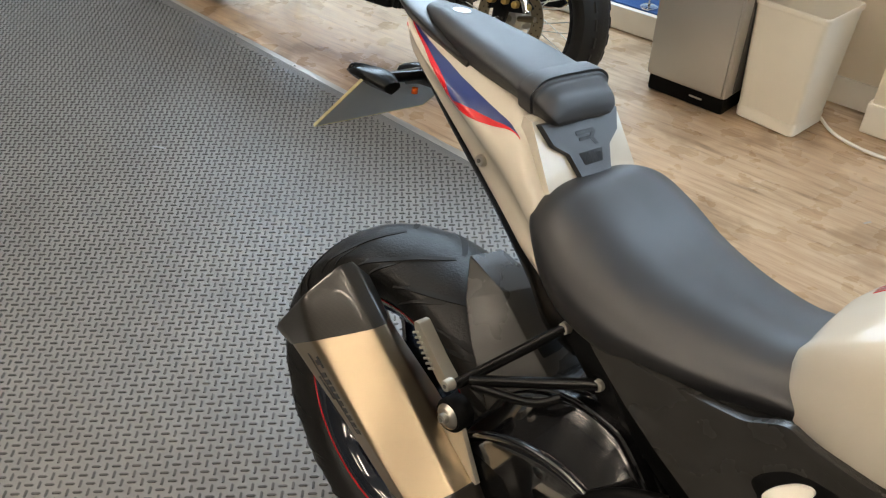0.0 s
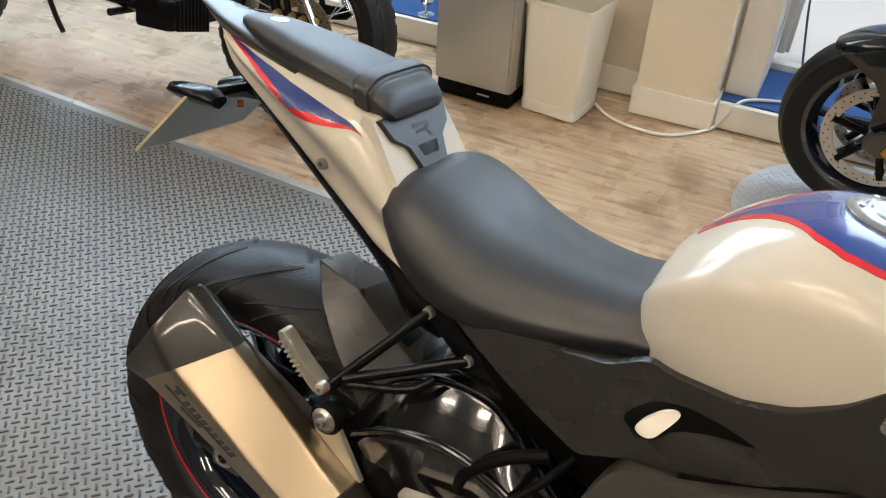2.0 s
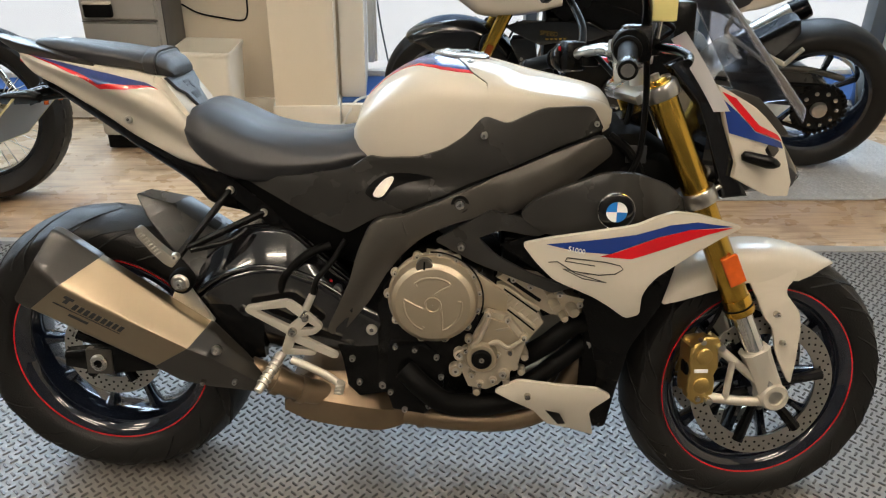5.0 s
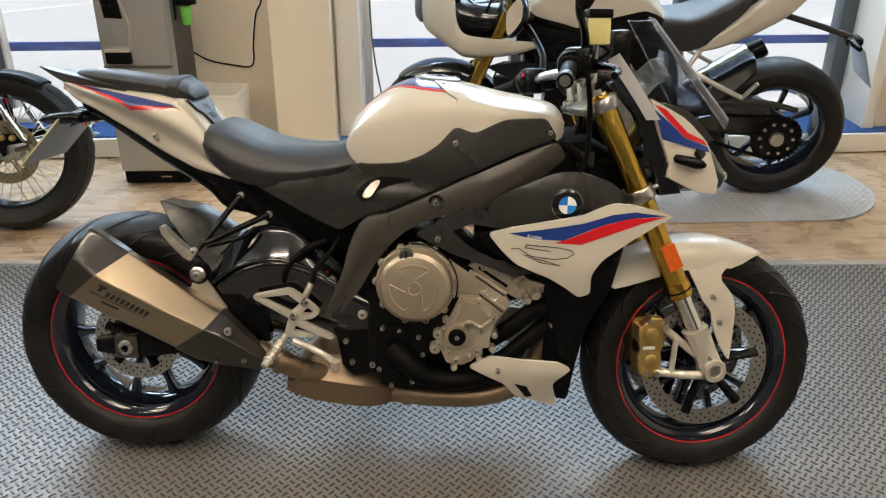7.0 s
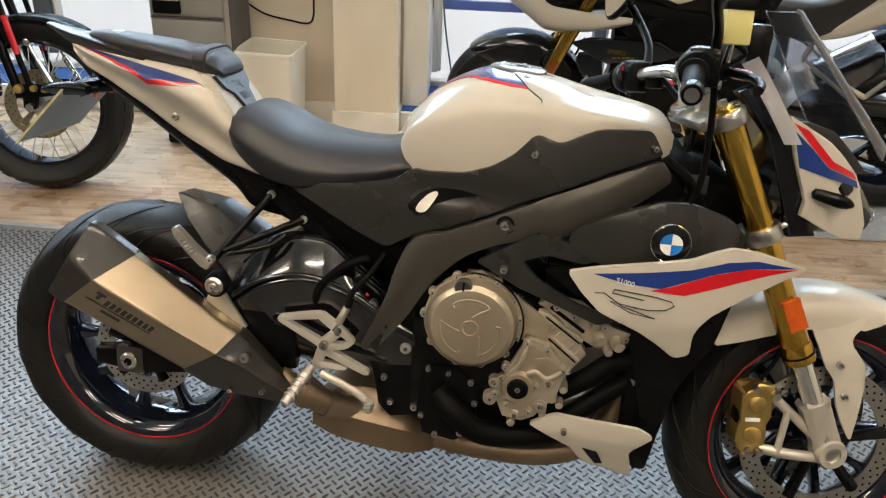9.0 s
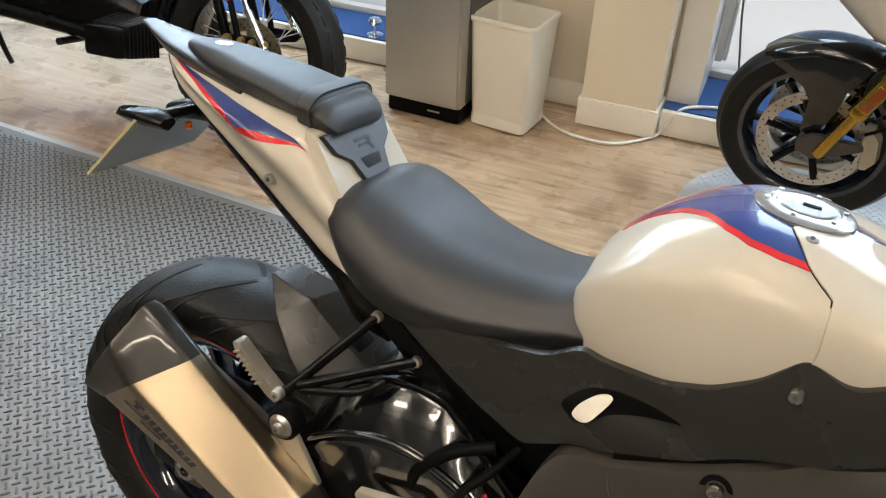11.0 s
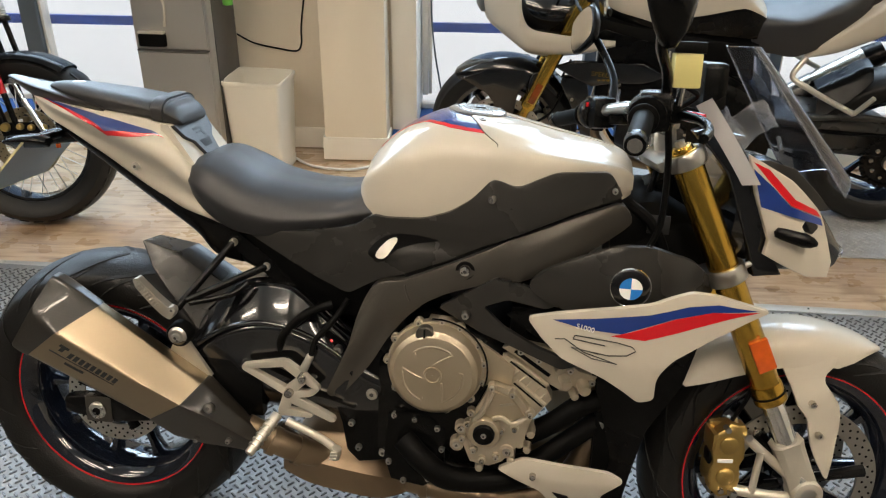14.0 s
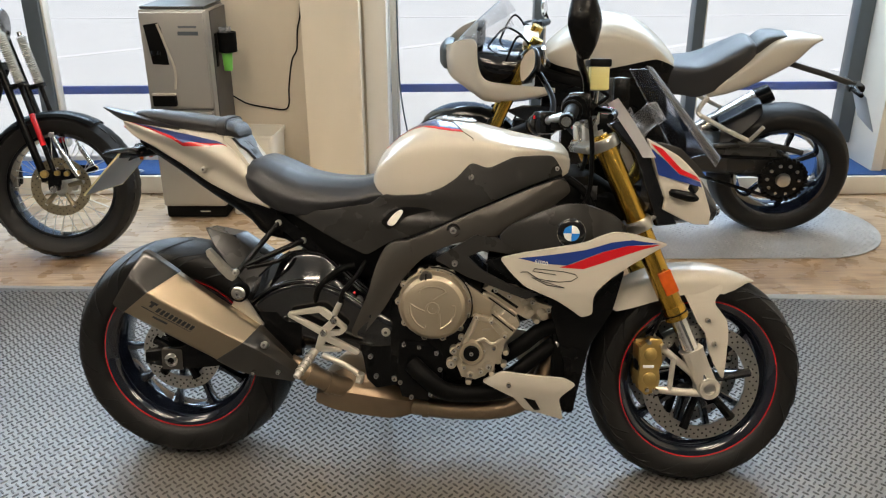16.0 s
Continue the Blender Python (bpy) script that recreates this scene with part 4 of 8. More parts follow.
def seat_station(x, zt, zside, w, zb, wb):
    return (x, [(0.0, zt), (0.42 * w, zt), (0.70 * w, 0.45 * zt + 0.55 * zside), (0.86 * w, zside - 0.004), (0.955 * w, zside - 0.022 * min(1, (zside - zb) / 0.07)), (w, 0.45 * zside + 0.55 * zb), (wb, zb)])


seat_skin = Skin([
    seat_station(0.200, 0.838, 0.832, 0.075, 0.820, 0.07),
    seat_station(0.213, 0.852, 0.842, 0.108, 0.790, 0.095),
    seat_station(0.250, 0.861, 0.842, 0.132, 0.758, 0.115),
    seat_station(0.300, 0.845, 0.822, 0.143, 0.732, 0.125),
    seat_station(0.360, 0.820, 0.797, 0.140, 0.722, 0.125),
    seat_station(0.430, 0.808, 0.784, 0.128, 0.730, 0.118),
    seat_station(0.500, 0.807, 0.784, 0.112, 0.742, 0.108),
    seat_station(0.545, 0.816, 0.792, 0.104, 0.752, 0.10),
    seat_station(0.575, 0.820, 0.79, 0.098, 0.76, 0.095),
])
part("rider_seat", seat_skin.mesh(60, 64), M["seat"], bike, "black stitched vinyl rider seat", angle=70)
part("seat_base", Skin([(0.29, [(0, 0.74), (0.085, 0.735), (0.102, 0.728), (0.09, 0.715), (0, 0.715)]), (0.43, [(0, 0.74), (0.09, 0.736), (0.108, 0.731), (0.095, 0.722), (0, 0.72)]), (0.585, [(0, 0.77), (0.08, 0.768), (0.108, 0.758), (0.10, 0.735), (0, 0.735)])]).mesh(20, 20), M["black"], bike)


def tail_station(x, zt, wt, zm, wm, zb, wb):
    return (x, [(0.0, zt), (0.6 * wt, zt), (wt, zt - 0.006), (wm, zm), (0.5 * (wm + wb) - 0.009 * min(1, (zm - zb) / 0.07), 0.5 * (zm + zb)), (wb, zb), (0.0, zb - 0.002)])


tail_skin = Skin([
    tail_station(-0.150, 0.960, 0.010, 0.950, 0.018, 0.935, 0.014),
    tail_station(-0.115, 0.953, 0.026, 0.940, 0.042, 0.908, 0.03),
    tail_station(-0.06, 0.945, 0.044, 0.926, 0.066, 0.885, 0.045),
    tail_station(0.00, 0.938, 0.054, 0.913, 0.086, 0.850, 0.050),
    tail_station(0.06, 0.931, 0.064, 0.900, 0.100, 0.812, 0.053),
    tail_station(0.11, 0.924, 0.072, 0.880, 0.103, 0.780, 0.057),
    tail_station(0.150, 0.912, 0.080, 0.860, 0.104, 0.760, 0.065),
    tail_station(0.195, 0.862, 0.098, 0.825, 0.106, 0.748, 0.080),
    tail_station(0.235, 0.815, 0.098, 0.79, 0.105, 0.741, 0.092),
    tail_station(0.270, 0.752, 0.095, 0.745, 0.100, 0.732, 0.095),
])
tail = part("tail_fairing", tail_skin.mesh(80, 56), M["white"], bike, "glossy white tail fairing with blue and red stripes", angle=50)
V = tail_skin.u_of
t0, t1 = V(-0.134), V(0.159)


def x_at(u):
    xs = tail_skin.rings[:, 0, 0]
    return float(np.interp(u, np.linspace(0, 1, len(xs)), xs))


def low_edge(u):
    return float(np.interp(x_at(u), (-0.135, -0.118, -0.06, -0.027, 0.015, 0.042, 0.10, 0.159), (0.375, 0.405, 0.437, 0.475, 0.510, 0.562, 0.465, 0.366)))


def top_edge(u):
    return float(np.interp(x_at(u), (-0.135, -0.118, -0.07, -0.03, 0.03, 0.09, 0.147, 0.159), (0.370, 0.372, 0.362, 0.372, 0.388, 0.388, 0.375, 0.363)))


for s in (-1, 1):
    part("red_stripe", tail_skin.patch(t0, t1, lambda u, s=s: s * top_edge(u), lambda u, s=s: s * low_edge(u), 0.0006, 0.002, 60, 8), M["red"], tail, "red stripe", angle=80)
    part("blue_stripe", tail_skin.patch(t0 + 0.008, t1 - 0.006, lambda u, s=s: s * top_edge(u), lambda u, s=s: s * (low_edge(u) - 0.044 * min(1.0, max(0.12, (low_edge(u) - top_edge(u)) / 0.11))), 0.0010, 0.002, 60, 8), M["navy"], tail, "navy blue stripe", angle=80)
    bolt(tail, (0.086, s * 0.066, 0.827), 0.009, (0, s, 0.1))
# dark tail top and under-tray
part("tail_top", Skin([
    (-0.205, [(0, 0.986), (0.010, 0.9855), (0.014, 0.983), (0.006, 0.979)]),
    (-0.15, [(0, 0.975), (0.028, 0.9735), (0.033, 0.968), (0.02, 0.950)]),
    (-0.09, [(0, 0.964), (0.042, 0.9625), (0.047, 0.955), (0.03, 0.935)]),
    (0.02, [(0, 0.940), (0.050, 0.9385), (0.056, 0.931), (0.04, 0.91)]),
]).mesh(30, 20), M["matt_grey"], tail, "matt dark grey tail tip")
part("tail_light", Skin([(-0.150, [(0, 0.940), (0.012, 0.938), (0.015, 0.932), (0, 0.925)]), (-0.125, [(0, 0.935), (0.019, 0.931), (0.023, 0.920), (0, 0.908)]), (-0.09, [(0, 0.925), (0.022, 0.92), (0.025, 0.910), (0, 0.90)])]).mesh(16, 16), M["tail_red"], tail, "red tail light lens")
part("under_tray", Skin([
    (-0.10, [(0, 0.905), (0.028, 0.905), (0.032, 0.896), (0.02, 0.885), (0, 0.882)]),
    (0.0, [(0, 0.86), (0.045, 0.86), (0.052, 0.845), (0.035, 0.825), (0, 0.822)]),
    (0.10, [(0, 0.80), (0.05, 0.80), (0.058, 0.782), (0.04, 0.757), (0, 0.752)]),
    (0.20, [(0, 0.765), (0.07, 0.765), (0.082, 0.742), (0.06, 0.70), (0, 0.69)]),
    (0.245, [(0, 0.75), (0.075, 0.75), (0.088, 0.725), (0.07, 0.66), (0, 0.65)]),
    (0.30, [(0, 0.74), (0.075, 0.74), (0.088, 0.715), (0.07, 0.645), (0, 0.64)]),
]).mesh(40, 24), M["satin_black"], bike, "black plastic under-tray")

# pillion seat and the dark cover in front of it
def pillion_station(x, zt, w, zb, round_=0.014):
    return (x, [(0.0, zt), (0.68 * w, zt - 0.0015), (w, zt - round_), (0.98 * w, 0.5 * (zt - round_ + zb)), (0.90 * w, zb)])


pil = Skin([
    pillion_station(-0.116, 0.973, 0.010, 0.964, 0.003), pillion_station(-0.104, 0.9775, 0.022, 0.958, 0.007),
    pillion_station(-0.06, 0.979, 0.040, 0.945), pillion_station(0.0, 0.974, 0.054, 0.936), pillion_station(0.06, 0.968, 0.063, 0.931),
    pillion_station(0.115, 0.960, 0.068, 0.927), pillion_station(0.124, 0.957, 0.068, 0.925), pillion_station(0.129, 0.962, 0.071, 0.922),
    pillion_station(0.152, 0.960, 0.072, 0.918), pillion_station(0.157, 0.954, 0.069, 0.916), pillion_station(0.172, 0.946, 0.066, 0.914),
    pillion_station(0.181, 0.932, 0.060, 0.913, 0.008), pillion_station(0.184, 0.920, 0.052, 0.913, 0.003)])
ps = part("pillion_seat", pil.mesh(90, 40), M["seat"], bike, "black vinyl pillion seat with grab strap", angle=60)
part("strap", pil.patch(pil.u_of(0.130), pil.u_of(0.151), lambda u: -0.96, lambda u: 0.96, 0.0035, 0.005, 6, 40), M["seat"], ps)
part("seat_lock", rod((-0.058, 0.0, 0.972), (-0.058, 0.0, 0.9795), 0.013, seg=28, w=0.001), M["steel"], ps)
# cover: white sloping hump with a dark shield-shaped pad
hump = part("seat_hump", loft([[(x, y, z) for y, z in ((-w, zl), (-w * 0.93, zh), (w * 0.93, zh), (w, zl))] for x, zl, zh, w in ((0.150, 0.84, 0.918, 0.086), (0.166, 0.84, 0.916, 0.088), (0.226, 0.79, 0.836, 0.095), (0.25, 0.75, 0.78, 0.098))]), M["white"], bike, "white hump between the seats")
A = Vector((0.166, 0, 0.916))
B_ = Vector((0.226, 0, 0.836))
dn = (B_ - A).normalized()
nm = Vector((-dn.z, 0, dn.x))
if nm.z < 0:
    nm = -nm


def on_hump(y, t, lift):
    p = A + dn * t + nm * lift
    return (p.x, y, p.z)


def hump_plate(outline, low, high):
    b2 = bmesh.new()
    lo2 = [b2.verts.new(on_hump(y, t, low)) for y, t in outline]
    hi2 = [b2.verts.new(on_hump(y * 0.96, 0.045 + (t - 0.045) * 0.95, high)) for y, t in outline]
    b2.faces.new(hi2)
    for i in range(len(outline)):
        j = (i + 1) % len(outline)
        b2.faces.new((lo2[i], lo2[j], hi2[j], hi2[i]))
    return b2


pad = part("hump_pad", hump_plate([(-0.078, 0.004), (0.078, 0.004), (0.066, 0.034), (0.042, 0.05), (0.03, 0.085), (-0.03, 0.085), (-0.042, 0.05), (-0.066, 0.034)], 0.001, 0.007), M["seat"], hump, "dark grey shield-shaped pad")
part("emblem", hump_plate([(-0.02, 0.024), (0.016, 0.024), (0.020, 0.029), (0.013, 0.036), (0.02, 0.046), (0.013, 0.046), (0.006, 0.037), (-0.016, 0.037), (-0.015, 0.033), (0.008, 0.033), (0.009, 0.029), (-0.019, 0.029)], 0.007, 0.0076), M["rubber"], pad)
part("recess", hump_plate([(-0.024, 0.052), (0.024, 0.052), (0.018, 0.068), (-0.018, 0.068)], 0.007, 0.0075), M["rubber"], pad)

# number plate on its bracket, rear indicators
br = part("plate_bracket", pipe([(-0.03, 0.0, 0.875), (-0.09, 0.0, 0.868), (-0.13, 0.0, 0.862), (-0.16, 0, 0.85)], 0.016, 12, 10), M["satin_black"], bike)
PL = pose(-0.172, 0.0, 0.817, 0, -47, 0)
b = box(0, 0, 0, 0.165, 0.225, 0.003, 0.0012)
b.transform(PL)
npl = part("number_plate", b, M["plate_back"], br, "grey back of a yellow number plate")
for yy in (-0.1122, 0.1122):
    b = box(0, yy, 0, 0.165, 0.002, 0.0045)
    b.transform(PL)
    part("plate_edge", b, M["plate_edge"], npl)
b = box(-0.0822, 0, 0, 0.002, 0.225, 0.0045)
b.transform(PL)
part("plate_edge", b, M["plate_edge"], npl)
for k, (px_, py_, ln) in enumerate(((0.03, -0.05, 0.05), (0.015, 0.02, 0.04), (-0.03, -0.06, 0.05), (-0.045, 0.03, 0.05))):
    b = box(px_, py_, 0.0018, 0.006, ln, 0.0008)
    b.transform(PL)
    part("print_bar", b, M["print_grey"], npl)
for s in (-1, 1):
    st = part("indicator_stalk", rod((-0.10, s * 0.015, 0.872), (-0.115, s * 0.075, 0.87), 0.008, seg=12), M["satin_black"], br)
    ind = part("indicator", Skin([(-0.175, [(0, 0.868), (0.006, 0.868), (0.008, 0.864), (0, 0.860)]), (-0.15, [(0, 0.879), (0.014, 0.877), (0.018, 0.868), (0, 0.855)]), (-0.11, [(0, 0.884), (0.018, 0.882), (0.022, 0.871), (0, 0.857)]), (-0.08, [(0, 0.878), (0.012, 0.876), (0.014, 0.868), (0, 0.86)])]).mesh(20, 16), M["satin_black"], st, "smoked black indicator")
    ind.matrix_basis = Matrix.Translation((0.0, s * 0.092, 0))
    for k in range(9):
        x = -0.165 + 0.0088 * k
        h = 0.018 * math.sin(math.pi * (0.16 + 0.082 * k)) ** 0.7
        part("rib", pipe([(x, -h, 0.867), (x - 0.003, -h * 0.75, 0.867 + h * 0.58), (x - 0.004, 0, 0.867 + h * 0.72), (x - 0.003, h * 0.75, 0.867 + h * 0.58), (x, h, 0.867)], 0.0016, 12, 6), M["black"], ind)
    part("amber_lamp", rod((-0.10, s * 0.03, 0.846), (-0.10, s * 0.03, 0.854), 0.005, seg=12), M["orange"], br)


# ---- side trim, frame, engine ----
def trim_y(x, z):
    """Side cover: a soft crease along its length, the lower flank tucked in, a long dish behind the intake."""
    base = float(np.interp(x, (0.30, 0.42, 0.55, 0.62, 0.72, 0.82, 0.92, 1.0, 1.06), (0.096, 0.114, 0.122, 0.136, 0.146, 0.150, 0.144, 0.118, 0.090)))
    crease = float(np.interp(x, (0.33, 0.6, 0.8, 1.0), (0.705, 0.705, 0.772, 0.842)))
    d = (z - crease) / 0.05
    soft_d = math.sqrt(d * d + 0.05)
    ridge = 0.020 - 0.010 * soft_d - 0.003 * d * (1 if d < 0 else -0.6)
    dish = 0.012 * max(0.0, 1 - ((x - 0.70) / 0.15) ** 2) * max(0.0, 1 - ((z - 0.745) / 0.03) ** 2)
    fold = 0.006 * math.exp(-((x - 0.86) / 0.03) ** 2)
    return -base - max(-0.006, ridge) + dish - fold


def mirror_y(ob):
    """The same part on the other side."""
    me = ob.data.copy()
    me.transform(Matrix.Scale(-1, 4, (0, 1, 0)))
    me.flip_normals()
    o = new(ob.name.split(".")[0], me)
    o.parent = ob.parent
    return o


def refine(poly, step=0.035):
    """Cuts long edges, so that a panel can follow a curve."""
    out = []
    for p, q in zip(poly, poly[1:] + poly[:1]):
        n = max(1, int(math.dist(p, q) / step))
        out += [(p[0] + (q[0] - p[0]) * i / n, p[1] + (q[1] - p[1]) * i / n) for i in range(n)]
    return out


def soften(poly, r):
    """Rounds the corners of an outline."""
    out, n = [], len(poly)
    for k in range(n):
        a, b0, c = (Vector((*poly[j % n], 0)) for j in (k - 1, k, k + 1))
        p, q = b0 + (a - b0) * min(0.45, r / max(1e-6, (a - b0).length)), b0 + (c - b0) * min(0.45, r / max(1e-6, (c - b0).length))
        for t in (0, 0.25, 0.5, 0.75, 1):
            v = p * (1 - t) ** 2 + b0 * (2 * t * (1 - t)) + q * t * t
            out.append((v.x, v.y))
    return out


def panel(name, poly, y, t, mat_name, parent, label="", w=0.003, both=False, grid=0.03, r=0.0):
    """A sheet panel that follows y(x, z), with rounded edges."""
    yf = y if callable(y) else (lambda x, z: y)
    if r:
        poly = soften(poly, r)
    b2 = bmesh.new()
    b2.faces.new([b2.verts.new((x, 0, z)) for x, z in poly])
    xs, zs = [p[0] for p in poly], [p[1] for p in poly]
    for ax, lo_, hi_ in ((0, min(xs), max(xs)), (2, min(zs), max(zs))):
        c = math.floor(lo_ / grid) * grid + grid
        while c < hi_:
            co, no = [0, 0, 0], [0, 0, 0]
            co[ax], no[ax] = c, 1
            bmesh.ops.bisect_plane(b2, geom=b2.verts[:] + b2.edges[:] + b2.faces[:], plane_co=co, plane_no=no)
            c += grid
    base = b2.faces[:]
    ret = bmesh.ops.extrude_face_region(b2, geom=base)
    moved = {v for g in ret["geom"] if isinstance(g, bmesh.types.BMFace) for v in g.verts}
    for v in b2.verts:
        v.co.y = -t if v in moved else 0.0
    rim = [e for e in b2.edges if all(v in moved for v in e.verts) and any(abs(f.normal.y) < 0.5 for f in e.link_faces)]
    b2.normal_update()
    rim = [e for e in b2.edges if all(v.co.y < -t * 0.5 for v in e.verts) and any(abs(f.normal.y) < 0.5 for f in e.link_faces)]
    if w:
        bmesh.ops.bevel(b2, geom=rim, offset=w, segments=2, profile=0.6, affect="EDGES", clamp_overlap=True)
    for v in b2.verts:
        v.co.y += yf(v.co.x, v.co.z) + t
    ob = part(name, b2, M[mat_name], parent, label, angle=35)
    if both:
        mirror_y(ob)
    return ob


trim = panel("side_cover", [(0.325, 0.728), (0.44, 0.738), (0.545, 0.757), (0.582, 0.784), (0.604, 0.781), (0.68, 0.787), (0.73, 0.805), (0.768, 0.831), (0.805, 0.873), (0.849, 0.858), (0.885, 0.876), (0.916, 0.889), (1.01, 0.891), (1.031, 0.856), (1.036, 0.846),
                            (0.945, 0.815), (0.843, 0.770), (0.74, 0.719), (0.64, 0.675), (0.60, 0.663), (0.535, 0.620), (0.47, 0.650), (0.40, 0.690)], trim_y, 0.012, "matt_grey", bike, "matt dark grey plastic side cover", 0.005, True, 0.014, 0.014)
bolt(trim, (0.805, trim_y(0.805, 0.836) - 0.002, 0.836), 0.008)
bolt(trim, (1.020, trim_y(1.02, 0.858) - 0.002, 0.858), 0.006)
# the intake hollow's shade, laid on the cover as a black sheet
sc = panel("scoop", [(0.573, 0.711), (0.588, 0.731), (0.606, 0.745), (0.635, 0.754), (0.676, 0.754), (0.716, 0.748), (0.668, 0.738), (0.630, 0.724), (0.610, 0.700), (0.590, 0.700)], lambda x, z: trim_y(x, z) - 0.0012, 0.004, "black", trim, "black sheet for the shade in the intake hollow", 0.001, False, 0.03, 0.012)
panel("scoop_insert", [(0.591, 0.709), (0.598, 0.723), (0.615, 0.741), (0.629, 0.747), (0.634, 0.742), (0.626, 0.728), (0.613, 0.709), (0.601, 0.705)], lambda x, z: trim_y(x, z) - 0.004 - 0.004 * max(0, 1 - ((x - 0.612) / 0.025) ** 2), 0.006, "trim_paint", trim, "white leaf-shaped insert", 0.002, False, 0.01, 0.008)


def beam_y(x, z):
    """Frame beam: rounded across, with two shallow folds that run forwards."""
    base = float(np.interp(x, (0.48, 0.56, 0.65, 0.75, 0.85, 0.95, 1.05), (0.135, 0.150, 0.154, 0.156, 0.154, 0.142, 0.104)))
    mid = float(np.interp(x, (0.5, 0.6, 0.65, 0.75, 0.85, 0.95, 1.05), (0.45, 0.62, 0.652, 0.690, 0.722, 0.768, 0.82)))
    bulge = 0.018 * max(0.0, 1 - ((z - mid) / 0.065) ** 2)
    fold = sum(0.007 * math.exp(-((z - (zz + 0.62 * (x - 0.9))) / 0.011) ** 2) * max(0.0, 1 - ((x - 0.95) / 0.10) ** 2) for zz in (0.718, 0.755))
    step = 0.008 * math.exp(-((x - 0.838) / 0.022) ** 2)
    return -base - bulge + step - fold


beam = panel("main_frame", [(0.648, 0.670), (0.74, 0.712), (0.844, 0.762), (0.945, 0.806), (1.037, 0.838), (1.062, 0.80), (1.018, 0.766), (0.963, 0.732), (0.903, 0.700), (0.856, 0.680), (0.823, 0.678), (0.785, 0.672), (0.735, 0.655), (0.69, 0.630), (0.652, 0.590), (0.62, 0.548), (0.585, 0.485), (0.54, 0.425), (0.515, 0.395), (0.492, 0.41), (0.515, 0.46), (0.545, 0.53), (0.560, 0.59), (0.58, 0.64), (0.605, 0.665)],
             beam_y, 0.03, "frame_grey", bike, "satin dark grey cast aluminium frame beam", 0.009, True, 0.014, 0.02)
# black strip added behind the gap, standing in for its shadow
panel("gap_shade", [(0.65, 0.655), (0.74, 0.70), (0.945, 0.795), (1.037, 0.825), (1.03, 0.86), (0.945, 0.83), (0.74, 0.735), (0.65, 0.69)], lambda x, z: beam_y(x, z) + 0.016, 0.006, "black", beam, w=0)
bolt(beam, (0.764, -0.1735, 0.702), 0.010, material=M["steel"])
part("bolt_well", lathe([(0.011, -0.1732), (0.0175, -0.1732), (0.0175, -0.155), (0.011, -0.155)], (0.764, 0, 0.702), 30), M["black"], beam)
part("weld_seam", pipe([(0.653, beam_y(0.653, 0.664), 0.664), (0.656, beam_y(0.656, 0.65), 0.65), (0.662, beam_y(0.662, 0.633), 0.633)], 0.0018, 8, 6), M["frame_grey"], beam)
lower = panel("pivot_plate", [(0.50, 0.42), (0.545, 0.44), (0.59, 0.51), (0.625, 0.57), (0.645, 0.59), (0.65, 0.40), (0.635, 0.27), (0.56, 0.255), (0.535, 0.28), (0.525, 0.34)], lambda x, z: -0.138, 0.02, "satin_black", bike, "satin black swingarm pivot plate", 0.004, True)
bolt(lower, (0.587, -0.142, 0.416), 0.013, material=M["alu"])
for x, z, r in ((0.60, 0.555, 0.011), (0.545, 0.345, 0.007), (0.56, 0.29, 0.007), (0.61, 0.285, 0.009), (0.505, 0.425, 0.007)):
    bolt(lower, (x, -0.140, z), r)

part("inner_tray", Skin([(0.26, [(0, 0.735), (0.06, 0.73), (0.075, 0.70), (0.06, 0.66), (0, 0.65)]), (0.36, [(0, 0.735), (0.07, 0.73), (0.085, 0.68), (0.07, 0.62), (0, 0.60)]), (0.50, [(0, 0.735), (0.09, 0.73), (0.105, 0.66), (0.09, 0.56), (0, 0.54)]), (0.60, [(0, 0.74), (0.10, 0.735), (0.12, 0.66), (0.10, 0.54), (0, 0.52)])]).mesh(24, 20), M["black"], bike)
part("front_duct", Skin([(1.06, [(0, 0.80), (0.09, 0.79), (0.11, 0.72), (0.10, 0.58), (0, 0.56)]), (1.15, [(0, 0.80), (0.08, 0.79), (0.09, 0.72), (0.085, 0.60), (0, 0.58)]), (1.21, [(0, 0.76), (0.05, 0.75), (0.06, 0.70), (0.05, 0.63), (0, 0.61)])]).mesh(16, 20), M["black"], bike)
# rear subframe rail and pillion peg triangle
sub = part("subframe", loft([[(x - 0.011 * s1, -0.076 + dy, z - 0.012 * s1) for s1, dy in ((-1, -0.01), (1, -0.01), (1, 0.012), (-1, 0.012))] for x, z in ((0.27, 0.715), (0.40, 0.615), (0.535, 0.455))]), M["satin_black"], bike, "black steel subframe rail")
mirror_y(sub)
bolt(sub, (0.291, -0.088, 0.692), 0.009, material=M["alu"])
bolt(sub, (0.357, -0.086, 0.646), 0.009, material=M["alu"])
for q in ((0.291, 0.692), (0.357, 0.646)):
    part("boss", rod((q[0], -0.066, q[1]), (q[0], -0.087, q[1]), 0.015, seg=18, w=0.002), M["satin_black"], sub)
hang = part("pillion_peg_hanger", rod((0.291, -0.090, 0.692), (0.203, -0.172, 0.575), 0.0075, seg=12), M["satin_black"], bike, "thin black pillion footrest hanger")
part("strut", rod((0.357, -0.088, 0.646), (0.22, -0.165, 0.590), 0.008, 0.0075, 12), M["satin_black"], hang)
part("strut", pipe([(0.225, -0.165, 0.585), (0.30, -0.14, 0.60), (0.33, -0.12, 0.62)], 0.006, 12, 10), M["satin_black"], hang)
bolt(hang, (0.200, -0.183, 0.577), 0.009, material=M["alu"])
